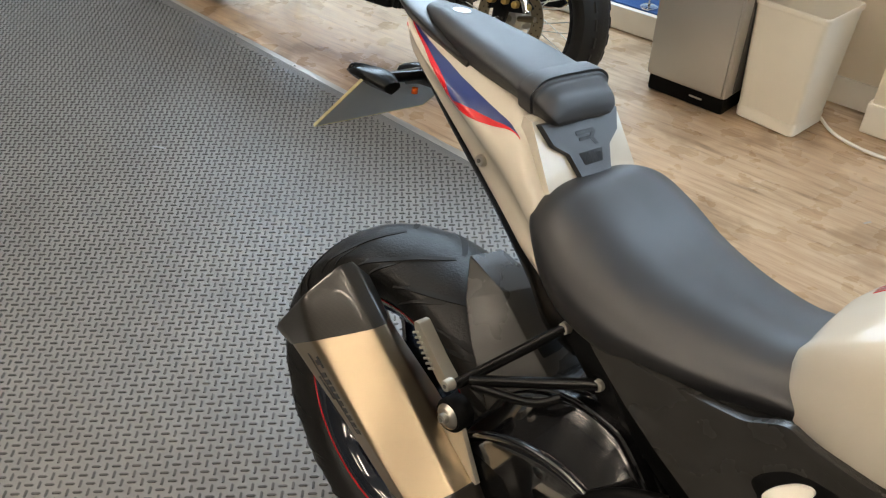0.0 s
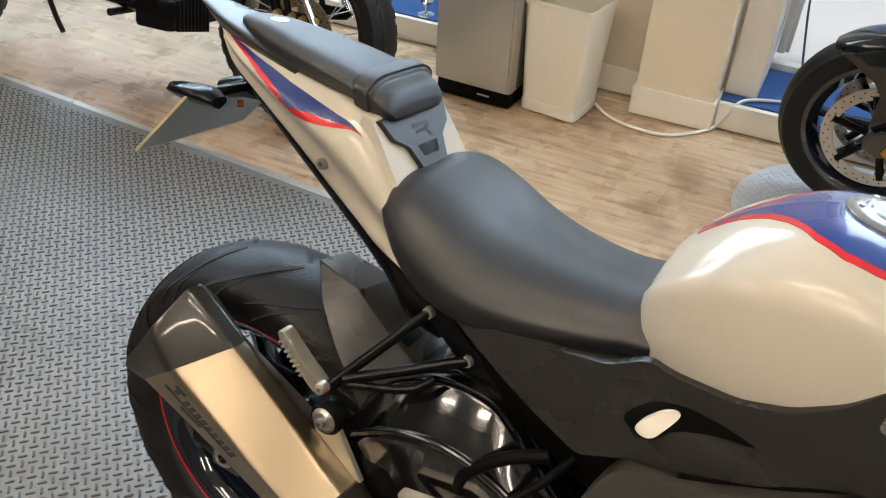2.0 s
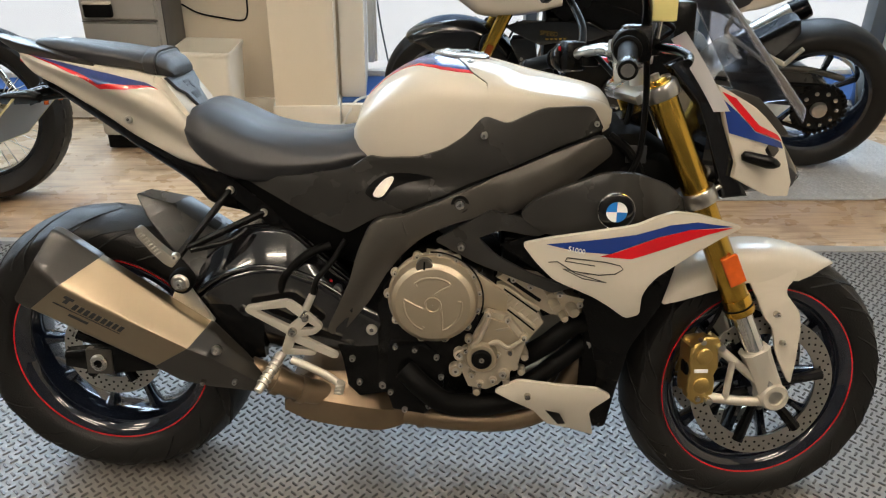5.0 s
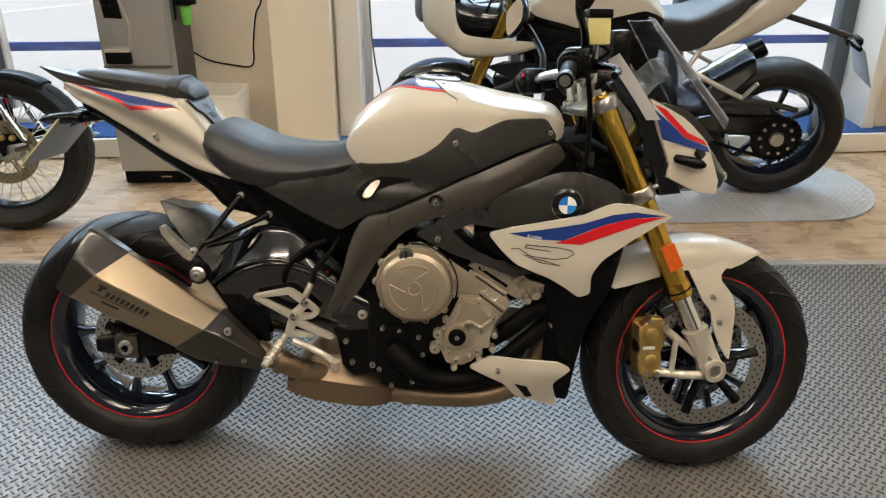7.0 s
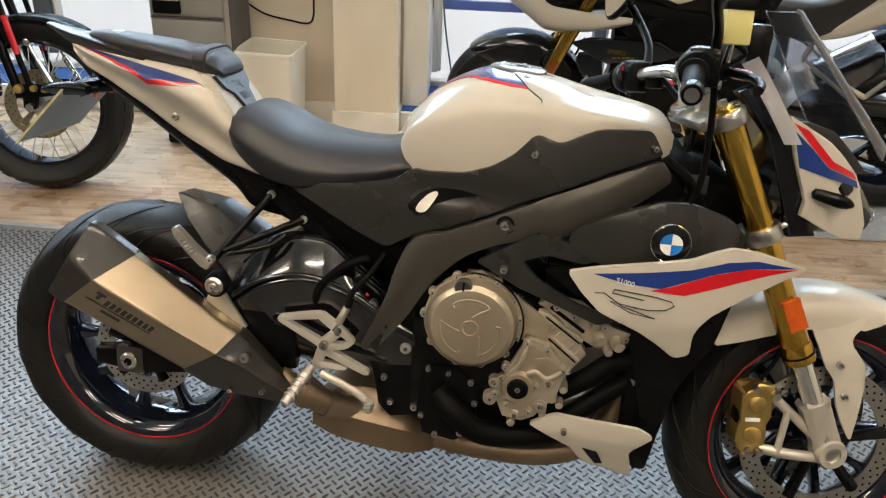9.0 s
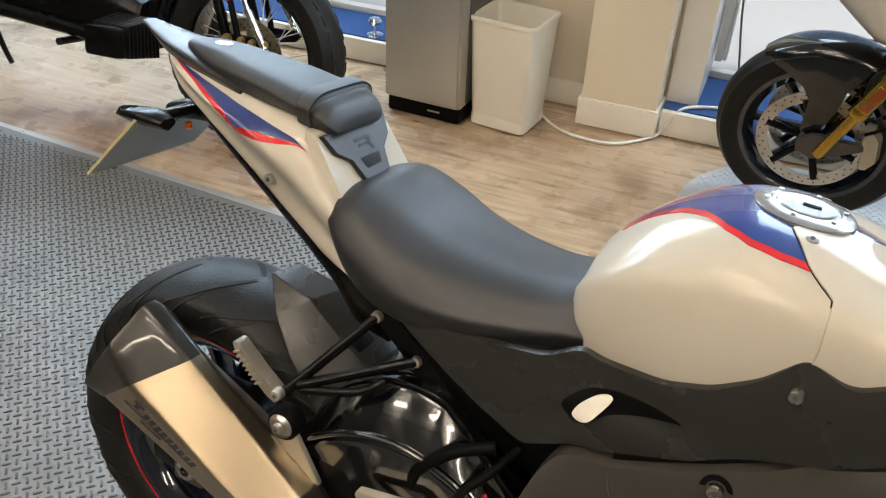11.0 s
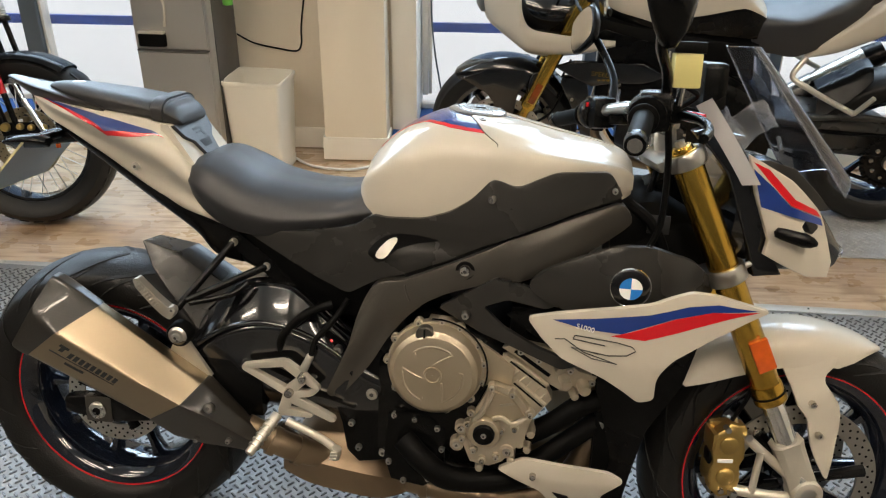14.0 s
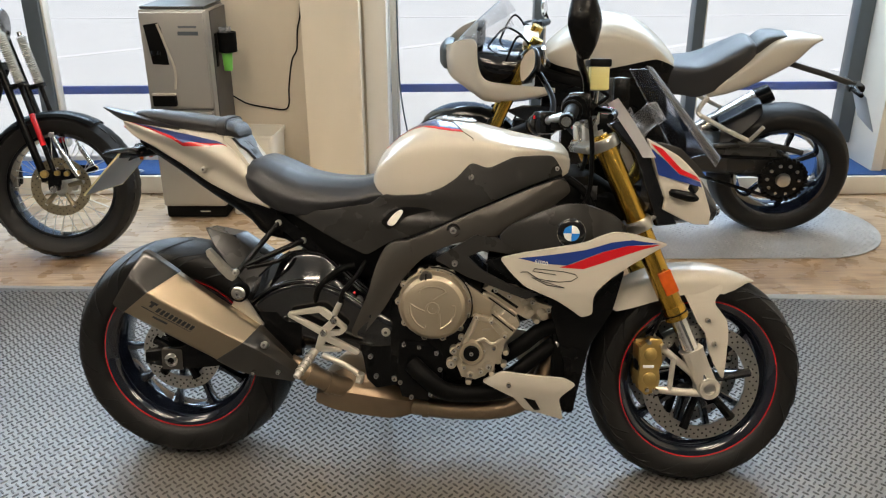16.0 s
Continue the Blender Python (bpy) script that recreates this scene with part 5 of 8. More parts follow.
peg = panel("pillion_peg", [(0.124, 0.634), (0.134, 0.638), (0.168, 0.596), (0.190, 0.574), (0.196, 0.560), (0.186, 0.548), (0.172, 0.556), (0.150, 0.582), (0.126, 0.618)], lambda x, z: -0.190 + 0.2 * (0.64 - z), 0.020, "alu", hang, "ribbed aluminium folding footrest", 0.004, False, 0.02, 0.004)
for k in range(8):
    p = Vector((0.140, -0.196, 0.629)).lerp(Vector((0.172, -0.190, 0.587)), k / 7)
    part("rib", rod(p + Vector((-0.006, 0.0, -0.004)), p + Vector((0.002, 0.0, 0.0015)), 0.0018, seg=8), M["alu"], peg)
hm = panel("silencer_bracket", [(0.186, 0.50), (0.216, 0.50), (0.262, 0.43), (0.250, 0.415), (0.175, 0.475)], -0.160, 0.008, "alu", bike, "silver silencer bracket", 0.002)
part("bush", lathe([(0.010, -0.176), (0.022, -0.176), (0.025, -0.172), (0.025, -0.150), (0.010, -0.150)], (0.202, 0, 0.518), 26), M["black"], hm)
part("washer", lathe([(0.003, -0.181), (0.014, -0.181), (0.019, -0.177), (0.019, -0.174), (0.003, -0.174)], (0.202, 0, 0.518), 26), M["steel"], hm)
bolt(hm, (0.202, -0.180, 0.518), 0.009)

# rider footrest hanger, footrest and brake pedal
def cast_arm(name, p, q, w0, w1, parent, label=""):
    """A flat cast arm between two points in x and z, rounded along its edges."""
    d = (Vector((q[0], 0, q[1])) - Vector((p[0], 0, p[1]))).normalized()
    n = Vector((-d.z, 0, d.x))
    poly = [(p[0] + n.x * w0, p[1] + n.z * w0), (q[0] + n.x * w1, q[1] + n.z * w1), (q[0] + d.x * w1, q[1] + d.z * w1), (q[0] - n.x * w1, q[1] - n.z * w1), (p[0] - n.x * w0, p[1] - n.z * w0), (p[0] - d.x * w0, p[1] - d.z * w0)]
    return panel(name, poly, -0.178, 0.013, "silver_paint", parent, label, 0.0035, False, 1.0, 0.004)


fr = cast_arm("footrest_hanger", (0.336, 0.466), (0.418, 0.481), 0.0055, 0.008, bike, "silver cast footrest hanger")
for p, q, w0, w1 in (((0.336, 0.464), (0.425, 0.418), 0.006, 0.009), ((0.420, 0.480), (0.458, 0.452), 0.009, 0.010), ((0.455, 0.455), (0.484, 0.432), 0.009, 0.006), ((0.425, 0.420), (0.456, 0.450), 0.011, 0.010),
                     ((0.430, 0.415), (0.470, 0.420), 0.009, 0.007), ((0.470, 0.420), (0.484, 0.432), 0.007, 0.006), ((0.426, 0.415), (0.412, 0.372), 0.011, 0.010), ((0.432, 0.405), (0.515, 0.367), 0.010, 0.007), ((0.415, 0.375), (0.470, 0.372), 0.009, 0.006)):
    cast_arm("arm", p, q, w0, w1, fr)
bolt(fr, (0.428, -0.181, 0.420), 0.010)
bolt(fr, (0.456, -0.181, 0.453), 0.008)
bp = part("brake_pedal", pipe([(0.425, -0.186, 0.36), (0.46, -0.19, 0.348), (0.50, -0.19, 0.328), (0.527, -0.188, 0.306)], 0.008, 14, 10), M["silver_paint"], bike, "silver rear brake pedal")
part("toe_piece", rod((0.529, -0.198, 0.318), (0.523, -0.192, 0.292), 0.010, seg=12, w=0.002), M["alu"], bp)
for k in range(3):
    part("knurl", rod((0.533 - 0.002 * k, -0.206, 0.314 - 0.008 * k), (0.519 - 0.002 * k, -0.206, 0.312 - 0.008 * k), 0.002, seg=6), M["alu"], bp)
fp = part("footrest", rod((0.405, -0.185, 0.372), (0.372, -0.262, 0.325), 0.011, 0.009, 12, 0.003), M["alu"], bike, "knurled aluminium footrest")
for k in range(6):
    p = Vector((0.405, -0.185, 0.372)).lerp(Vector((0.372, -0.262, 0.325)), 0.2 + 0.12 * k)
    part("rib", lathe([(0.009, -0.002), (0.0125, -0.002), (0.0125, 0.002), (0.009, 0.002)], p, 16, axis=(-0.033, -0.077, -0.047)), M["alu"], fp)
mc = part("rear_master_cylinder", rod((0.455, -0.172, 0.468), (0.470, -0.168, 0.500), 0.0085, 0.0075, 16, 0.002), M["alu"], bike, "silver brake master cylinder")
part("clevis", rod((0.447, -0.174, 0.450), (0.456, -0.172, 0.470), 0.006, seg=10), M["steel"], mc)
part("brake_hose", pipe([(0.471, -0.168, 0.50), (0.478, -0.16, 0.53), (0.505, -0.13, 0.56), (0.53, -0.11, 0.60)], 0.006, 20, 10), M["black"], mc)
part("hose", pipe([(0.40, -0.14, 0.49), (0.41, -0.15, 0.53), (0.455, -0.14, 0.575), (0.50, -0.12, 0.59)], 0.009, 20, 10), M["black"], bike)
part("line_fitting", rod((0.499, -0.132, 0.515), (0.504, -0.130, 0.518), 0.004, seg=12, w=0.001), M["red"], bike, "red anodised fitting")
bolt(beam, (0.515, -0.135, 0.500), 0.011)

# engine
en = part("crankcase", Skin([
    (0.60, [(0, 0.50), (0.12, 0.50), (0.14, 0.46), (0.14, 0.30), (0.10, 0.25), (0, 0.24)]),
    (0.66, [(0, 0.58), (0.14, 0.57), (0.165, 0.50), (0.165, 0.30), (0.11, 0.24), (0, 0.22)]),
    (0.76, [(0, 0.60), (0.15, 0.59), (0.175, 0.50), (0.17, 0.32), (0.12, 0.24), (0, 0.22)]),
    (0.84, [(0, 0.56), (0.15, 0.55), (0.172, 0.48), (0.165, 0.33), (0.11, 0.26), (0, 0.24)]),
    (0.90, [(0, 0.48), (0.14, 0.47), (0.155, 0.42), (0.14, 0.34), (0.09, 0.28), (0, 0.27)]),
]).mesh(30, 32), M["satin_black"], bike, "black cast crankcase", angle=50)
CL = Vector((0.717, 0, 0.508))
cc = part("clutch_cover", lathe([(0.001, -0.219), (0.060, -0.219), (0.074, -0.216), (0.083, -0.208), (0.088, -0.196), (0.089, -0.16), (0.001, -0.16)], CL, 72), M["case_alu"], bike, "round bronze-silver clutch cover", angle=25)
part("rim_flange", lathe([(0.086, -0.182), (0.0925, -0.182), (0.0925, -0.165), (0.086, -0.165)], CL, 72), M["cast_alu"], cc)
part("centre_ring", lathe([(0.0135, -0.2225), (0.0165, -0.2225), (0.0175, -0.219), (0.0125, -0.219)], CL, 40), M["case_alu"], cc)
for k in range(3):
    a0 = math.radians(50 + 120 * k)
    pts = [(0.022 * math.cos(a0 + 0.55), 0.022 * math.sin(a0 + 0.55)), (0.034 * math.cos(a0 + 0.25), 0.034 * math.sin(a0 + 0.25))]
    pts += [(0.057 * math.cos(a0 + radians(78) * j / 10), 0.057 * math.sin(a0 + radians(78) * j / 10)) for j in range(11)]
    pts += [(0.050 * math.cos(a0 + radians(80)), 0.050 * math.sin(a0 + radians(80)))]
    part("raised_arc", pipe([(CL.x + p[0], -0.2182, CL.z + p[1]) for p in pts], 0.0026, 0, 8, straight=True), M["case_alu"], cc)
for k, a in enumerate((8, 32, 62, 84, 112, 148, 178, 215, 255, 285, 318, 345)):
    aa = math.radians(a)
    p = CL + Vector((0.0925 * math.cos(aa), -0.176, 0.0925 * math.sin(aa)))
    part("boss", rod(p + Vector((0, 0.01, 0)), p + Vector((0, -0.004, 0)), 0.009, seg=14, w=0.002), M["cast_alu"], cc)
    bolt(cc, p + Vector((0, -0.004, 0)), 0.0055, depth=0.005)
oc = part("oil_cap", lathe([(0.001, -0.214), (0.0145, -0.214), (0.017, -0.211), (0.017, -0.198), (0.001, -0.198)], CL + Vector((-0.018, 0, 0.076)), 24), M["frame_grey"], cc, "dark bronze oil filler cap")
b = box(CL.x - 0.018, -0.2145, CL.z + 0.076, 0.004, 0.003, 0.026, 0.001)
part("slot", b, M["black"], oc)
# ignition side cover with round plug
ic = panel("timing_cover", [(0.793, 0.418), (0.825, 0.488), (0.867, 0.477), (0.907, 0.432), (0.892, 0.372), (0.853, 0.323), (0.829, 0.311), (0.792, 0.317), (0.772, 0.364), (0.780, 0.395)], -0.19, 0.03, "cast_alu", bike, "bronze-silver timing cover", 0.005)
panel("raised_face", [(0.812, 0.43), (0.832, 0.474), (0.862, 0.466), (0.892, 0.430), (0.868, 0.418), (0.84, 0.424), (0.828, 0.414)], -0.196, 0.008, "case_alu", ic, "", 0.003)
part("ridge", pipe([(0.795, 0.0 - 0.196, 0.36), (0.797, -0.198, 0.41), (0.812, -0.199, 0.432), (0.83, -0.199, 0.478)], 0.005, 16, 8), M["cast_alu"], ic)
part("ridge", pipe([(0.832, -0.199, 0.418), (0.848, -0.199, 0.424), (0.87, -0.198, 0.412), (0.897, -0.196, 0.428)], 0.005, 14, 8), M["cast_alu"], ic)
part("hub_ring", lathe([(0.021, -0.206), (0.029, -0.206), (0.034, -0.198), (0.035, -0.18), (0.021, -0.18)], (0.817, 0, 0.388), 40), M["case_alu"], ic)
part("plug", lathe([(0.001, -0.2125), (0.018, -0.2125), (0.0205, -0.210), (0.0205, -0.198), (0.001, -0.198)], (0.817, 0, 0.388), 32), M["black"], ic, "black round plug")
bolt(ic, (0.817, -0.2125, 0.388), 0.006, depth=0.002)
for x, z in ((0.827, 0.482), (0.866, 0.471), (0.901, 0.434), (0.874, 0.400), (0.848, 0.392), (0.798, 0.345), (0.842, 0.335), (0.785, 0.40), (0.790, 0.425), (0.815, 0.325), (0.775, 0.368)):
    part("boss", rod((x, -0.18, z), (x, -0.197, z), 0.0085, seg=14, w=0.002), M["cast_alu"], ic)
    bolt(ic, (x, -0.197, z), 0.0055, depth=0.005)
for x, z, r in ((0.862, 0.348, 0.013), (0.772, 0.388, 0.011), (0.765, 0.352, 0.012)):
    part("plug_boss", rod((x, -0.16, z), (x, -0.194, z), r * 1.25, r * 1.1, 18, 0.002), M["cast_alu"], ic)
    bolt(ic, (x, -0.194, z), r * 0.7, depth=0.003)
for x, z, r in ((0.885, 0.362, 0.011), (0.905, 0.385, 0.010), (0.90, 0.35, 0.009), (0.87, 0.325, 0.009), (0.81, 0.30, 0.010)):
    part("rib_boss", rod((x, -0.14, z), (x, -0.186, z), r, r * 0.8, 12, 0.002), M["cast_alu"], ic)
panel("maker_bars", [(0.845, 0.445), (0.872, 0.452), (0.870, 0.457), (0.843, 0.450)], -0.1975, 0.003, "cast_alu", ic, w=0.0006)
# upper case, cylinder block and head, leaning forward
uc = panel("upper_case", [(0.70, 0.60), (0.745, 0.598), (0.780, 0.575), (0.828, 0.545), (0.868, 0.515), (0.862, 0.480), (0.826, 0.488), (0.79, 0.44), (0.70, 0.44)], -0.176, 0.03, "case_alu", bike, "bronze-silver upper crankcase", 0.006)
part("cover_flange", pipe([CL + Vector((0.099 * math.cos(a), -0.186, 0.099 * math.sin(a))) for a in np.linspace(radians(-25), radians(95), 20)], 0.0018, 0, 8, straight=True), M["satin_black"], uc)
cy = panel("cylinder_block", [(0.842, 0.54), (0.875, 0.53), (0.925, 0.486), (0.940, 0.458), (0.908, 0.412), (0.868, 0.46), (0.836, 0.488)], -0.170, 0.04, "cast_alu", bike, "cast cylinder block", 0.005)
for a, c in (((0.857, 0.528), (0.926, 0.480)), ((0.866, 0.484), (0.922, 0.440))):
    d = (Vector((c[0], 0, c[1])) - Vector((a[0], 0, a[1]))).normalized()
    nn = Vector((-d.z, 0, d.x)) * 0.0017
    panel("slot", [(a[0] - nn.x, a[1] - nn.z), (c[0] - nn.x, c[1] - nn.z), (c[0] + nn.x, c[1] + nn.z), (a[0] + nn.x, a[1] + nn.z)], -0.1712, 0.003, "black", cy, w=0)
    part("rib", rod((a[0] + nn.x * 4.2, -0.170, a[1] + nn.z * 4.2), (c[0] + nn.x * 4.2, -0.170, c[1] + nn.z * 4.2), 0.004, seg=8), M["cast_alu"], cy)
for x, z in ((0.850, 0.50), (0.862, 0.493), (0.874, 0.484), (0.886, 0.475), (0.90, 0.462), (0.914, 0.452)):
    part("web", rod((x, -0.171, z), (x + 0.014, -0.171, z + 0.016), 0.0022, seg=8), M["cast_alu"], cy)
hd_ = panel("cylinder_head", [(0.84, 0.548), (0.87, 0.566), (0.938, 0.556), (0.984, 0.515), (1.020, 0.506), (1.006, 0.468), (0.955, 0.470), (0.926, 0.486), (0.872, 0.53)], -0.158, 0.05, "cast_alu", bike, "cast cylinder head", 0.006)
panel("slot", [(0.862, 0.542), (0.93, 0.497), (0.934, 0.503), (0.866, 0.548)], -0.1592, 0.003, "black", hd_, w=0)
for x, z, r in ((0.955, 0.500, 0.012), (0.990, 0.492, 0.013), (0.940, 0.528, 0.009), (0.972, 0.478, 0.009)):
    part("port", rod((x, -0.14, z), (x + 0.010, -0.180, z - 0.008), r, r * 0.85, 18, 0.003), M["cast_alu"], hd_)
for x, z in ((0.875, 0.545), (0.91, 0.53), (0.97, 0.515), (1.012, 0.495)):
    bolt(hd_, (x, -0.160, z), 0.0065, depth=0.005)
part("head_core", box(0.93, 0.0, 0.575, 0.16, 0.29, 0.11, 0.012, None, None), M["satin_black"], bike)

# sump, water pump, hoses
sp = panel("sump_cover", [(0.628, 0.40), (0.70, 0.405), (0.74, 0.37), (0.74, 0.27), (0.70, 0.24), (0.635, 0.25), (0.62, 0.30)], -0.178, 0.03, "satin_black", bike, "black lower engine cover", 0.006)
for x, z in ((0.64, 0.395), (0.68, 0.39), (0.725, 0.375), (0.735, 0.33), (0.63, 0.29), (0.66, 0.25), (0.71, 0.26)):
    bolt(sp, (x, -0.180, z), 0.0065, depth=0.005)
panel("sump_edge", [(0.626, 0.335), (0.644, 0.325), (0.645, 0.308), (0.712, 0.302), (0.712, 0.285), (0.64, 0.29), (0.624, 0.31)], -0.172, 0.02, "cast_alu", sp, "bare cast sump edge", 0.003)
part("water_hose", pipe([(0.66, -0.18, 0.345), (0.70, -0.20, 0.315), (0.75, -0.19, 0.275), (0.83, -0.165, 0.262), (0.92, -0.14, 0.27)], 0.024, 26, 14), M["black"], bike, "black rubber water hose")
for pts, r in (([(0.80, -0.13, 0.285), (0.90, -0.15, 0.30), (0.98, -0.145, 0.36), (1.05, -0.12, 0.41)], 0.02), ([(0.90, -0.14, 0.36), (0.95, -0.15, 0.40), (1.00, -0.145, 0.44), (1.06, -0.12, 0.445)], 0.021), ([(0.90, -0.10, 0.45), (0.96, -0.13, 0.48), (1.03, -0.12, 0.50)], 0.018)):
    part("water_hose", pipe(pts, r, 26, 14), M["black"], bike)
part("hose_clip", lathe([(0.021, -0.004), (0.0235, -0.004), (0.0235, 0.004), (0.021, 0.004)], (1.035, -0.128, 0.40), 24, axis=(1, 0.3, 0.5)), M["steel"], bike)

# cooler shroud (dark), side vanes, badge
part("radiator", box(1.05, 0, 0.47, 0.05, 0.30, 0.40, 0.008, None, None), M["black"], bike, "black radiator")
panel("radiator_shroud", [(0.99, 0.57), (1.09, 0.52), (1.12, 0.53), (1.20, 0.61), (1.175, 0.50), (1.12, 0.40), (1.10, 0.30), (1.085, 0.21), (1.05, 0.22), (1.06, 0.34), (1.03, 0.45)], -0.155, 0.02, "satin_black", bike, "black radiator shroud", 0.006, True, 0.03, 0.015)
def shroud_y(x, z):
    return -float(np.interp(x, (0.70, 0.85, 0.95, 1.06, 1.13, 1.21), (0.165, 0.185, 0.205, 0.222, 0.20, 0.13))) + 0.25 * max(0, z - 0.73)


up = panel("upper_shroud", [(0.875, 0.688), (0.905, 0.722), (0.96, 0.75), (1.036, 0.782), (1.085, 0.782), (1.125, 0.768), (1.165, 0.75), (1.215, 0.70), (1.20, 0.67), (1.15, 0.66), (1.0, 0.655), (0.93, 0.655)], shroud_y, 0.014, "matt_grey", bike, "matt dark grey radiator shroud", 0.006, True, 0.02, 0.02)
vane = panel("side_vane", [(0.716, 0.622), (0.765, 0.655), (0.82, 0.692), (0.878, 0.686), (0.94, 0.662), (0.915, 0.648), (0.845, 0.655), (0.80, 0.635), (0.84, 0.60), (0.905, 0.57), (0.985, 0.55), (0.95, 0.535), (0.87, 0.56), (0.80, 0.582)], lambda x, z: shroud_y(x, z) + 0.004, 0.012, "matt_grey", bike, "matt dark grey side vane", 0.005, True, 0.02, 0.008)
panel("inner_vane", [(0.845, 0.622), (0.93, 0.652), (1.0, 0.645), (0.985, 0.545), (0.94, 0.555)], -0.172, 0.01, "satin_black", bike, w=0.003, both=True)
bolt(vane, (0.769, -0.178, 0.617), 0.008)
bd = part("badge", lathe([(0.001, -0.231), (0.026, -0.231), (0.032, -0.2285), (0.0335, -0.222), (0.001, -0.222)], (1.055, 0, 0.714), 48), M["gloss_black"], bike, "round black, blue and white badge")
part("bezel", lathe([(0.0325, -0.2265), (0.0345, -0.2275), (0.0358, -0.2245), (0.0345, -0.222), (0.0325, -0.222)], (1.055, 0, 0.714), 48), M["chrome"], bd)
for k, mn in enumerate(("badge_white", "badge_blue", "badge_white", "badge_blue")):
    pts = [(1.055, 0.714)] + [(1.055 + 0.0195 * math.cos(a), 0.714 + 0.0195 * math.sin(a)) for a in np.linspace(k * math.pi / 2, (k + 1) * math.pi / 2, 9)]
    panel("quadrant", pts, -0.2318, 0.002, mn, bd, w=0, grid=1)


def wing_y(x, z):
    return -float(np.interp(x, (0.87, 0.95, 1.05, 1.13, 1.22, 1.30), (0.240, 0.248, 0.256, 0.258, 0.250, 0.234))) + 0.22 * max(0, 0.575 - z) + 0.10 * max(0, z - float(np.interp(x, (0.88, 1.12, 1.3), (0.652, 0.700, 0.712))))


WING = [(0.883, 0.649), (0.935, 0.664), (1.02, 0.682), (1.09, 0.697), (1.125, 0.714), (1.155, 0.724), (1.20, 0.720), (1.288, 0.695), (1.25, 0.675), (1.20, 0.645), (1.135, 0.598), (1.118, 0.575), (1.112, 0.555), (1.114, 0.515), (1.088, 0.505), (1.055, 0.53), (1.022, 0.55), (0.985, 0.565), (0.945, 0.582), (0.91, 0.615)]
wing = panel("winglet", WING, wing_y, 0.012, "white", bike, "glossy white side winglet with blue and red stripes", 0.005, True, 0.02, 0.010)
wl = lambda d: (lambda x, z: wing_y(x, z) - d)
panel("blue_stripe", [(0.928, 0.652), (1.00, 0.663), (1.09, 0.680), (1.15, 0.700), (1.20, 0.706), (1.268, 0.696), (1.19, 0.692), (1.13, 0.677), (1.045, 0.640), (0.985, 0.641)], wl(0.0008), 0.003, "blue", wing, "blue stripe", 0)
panel("red_stripe", [(1.028, 0.634), (1.06, 0.645), (1.13, 0.676), (1.19, 0.692), (1.268, 0.694), (1.22, 0.682), (1.17, 0.664), (1.085, 0.632)], wl(0.0008), 0.003, "red", wing, "red stripe", 0)
fl = bpy.data.curves.new("model_text", "FONT")
fl.body, fl.size, fl.extrude = "S1000", 0.013, 0.0006
txt = new("model_lettering", fl)
txt.data.materials.append(M["badge_white"])
txt.parent = wing
tx = Vector((0.060, -0.012, -0.007)).normalized()
tn = Vector((-0.2, -1.0, 0.0)).normalized()
tn = (tn - tx * tn.dot(tx)).normalized()
txt.matrix_basis = Matrix.Translation((0.968, wing_y(0.968, 0.64) - 0.0022, 0.6425)) @ Matrix((tx, tn.cross(tx), tn)).transposed().to_4x4()
def outline(pts, r=0.0011):
    loop = [(x, wing_y(x, z) - 0.0008, z) for x, z in pts]
    return pipe(loop, r, 0, 6, straight=True)
part("emblem_line", outline([(0.968, 0.628), (1.000, 0.626), (1.040, 0.6235), (1.066, 0.618), (1.072, 0.611), (1.058, 0.601), (1.028, 0.597), (1.000, 0.600)]), M["print_black"], wing)
part("emblem_line", outline([(0.968, 0.628), (0.964, 0.621), (1.020, 0.615)]), M["print_black"], wing)
part("emblem_line", outline([(0.934, 0.617), (0.951, 0.619), (0.985, 0.598), (1.043, 0.583), (1.000, 0.588), (0.962, 0.605), (1.010, 0.598)]), M["print_black"], wing)

# belly panel
belly = panel("belly_panel", [(0.845, 0.306), (0.87, 0.322), (0.895, 0.334), (0.97, 0.327), (1.058, 0.322), (1.088, 0.306), (1.06, 0.28), (1.046, 0.262), (1.055, 0.225), (1.062, 0.193), (1.01, 0.21), (0.96, 0.222), (0.93, 0.26)], lambda x, z: -0.19 + 0.35 * max(0, 0.29 - z), 0.01, "white", bike, "white belly panel", 0.004, True, 0.02, 0.008)
panel("cut_out", [(0.955, 0.262), (0.985, 0.255), (1.0, 0.225), (0.985, 0.222)], lambda x, z: -0.1915 + 0.35 * max(0, 0.29 - z), 0.003, "satin_black", belly, w=0)
panel("belly_tip", [(1.06, 0.285), (1.09, 0.29), (1.085, 0.225), (1.06, 0.215), (1.05, 0.25)], -0.16, 0.01, "satin_black", belly, w=0.002)
bolt(belly, (0.915, -0.192, 0.300), 0.007)


# ---- front end: everything that turns with the handlebar ----
RAKE = Vector((-0.43, 0, 0.903))
SM = Matrix.Translation(FAX) @ STEER


def fpart(name, bm, mat, parent=None, label="", **kw):
    """A part given in the steered frame, whose origin is the front axle."""
    o = part(name, bm, mat, parent or bike, label, **kw)
    if parent is None:
        o.matrix_basis = SM
    return o


def along(t, y=0.0, off=0.0):
    """A point t metres up the fork line, off metres ahead of it."""
    p = RAKE * t + Vector((0.903, 0, 0.43)) * off
    return (p.x, y, p.z)


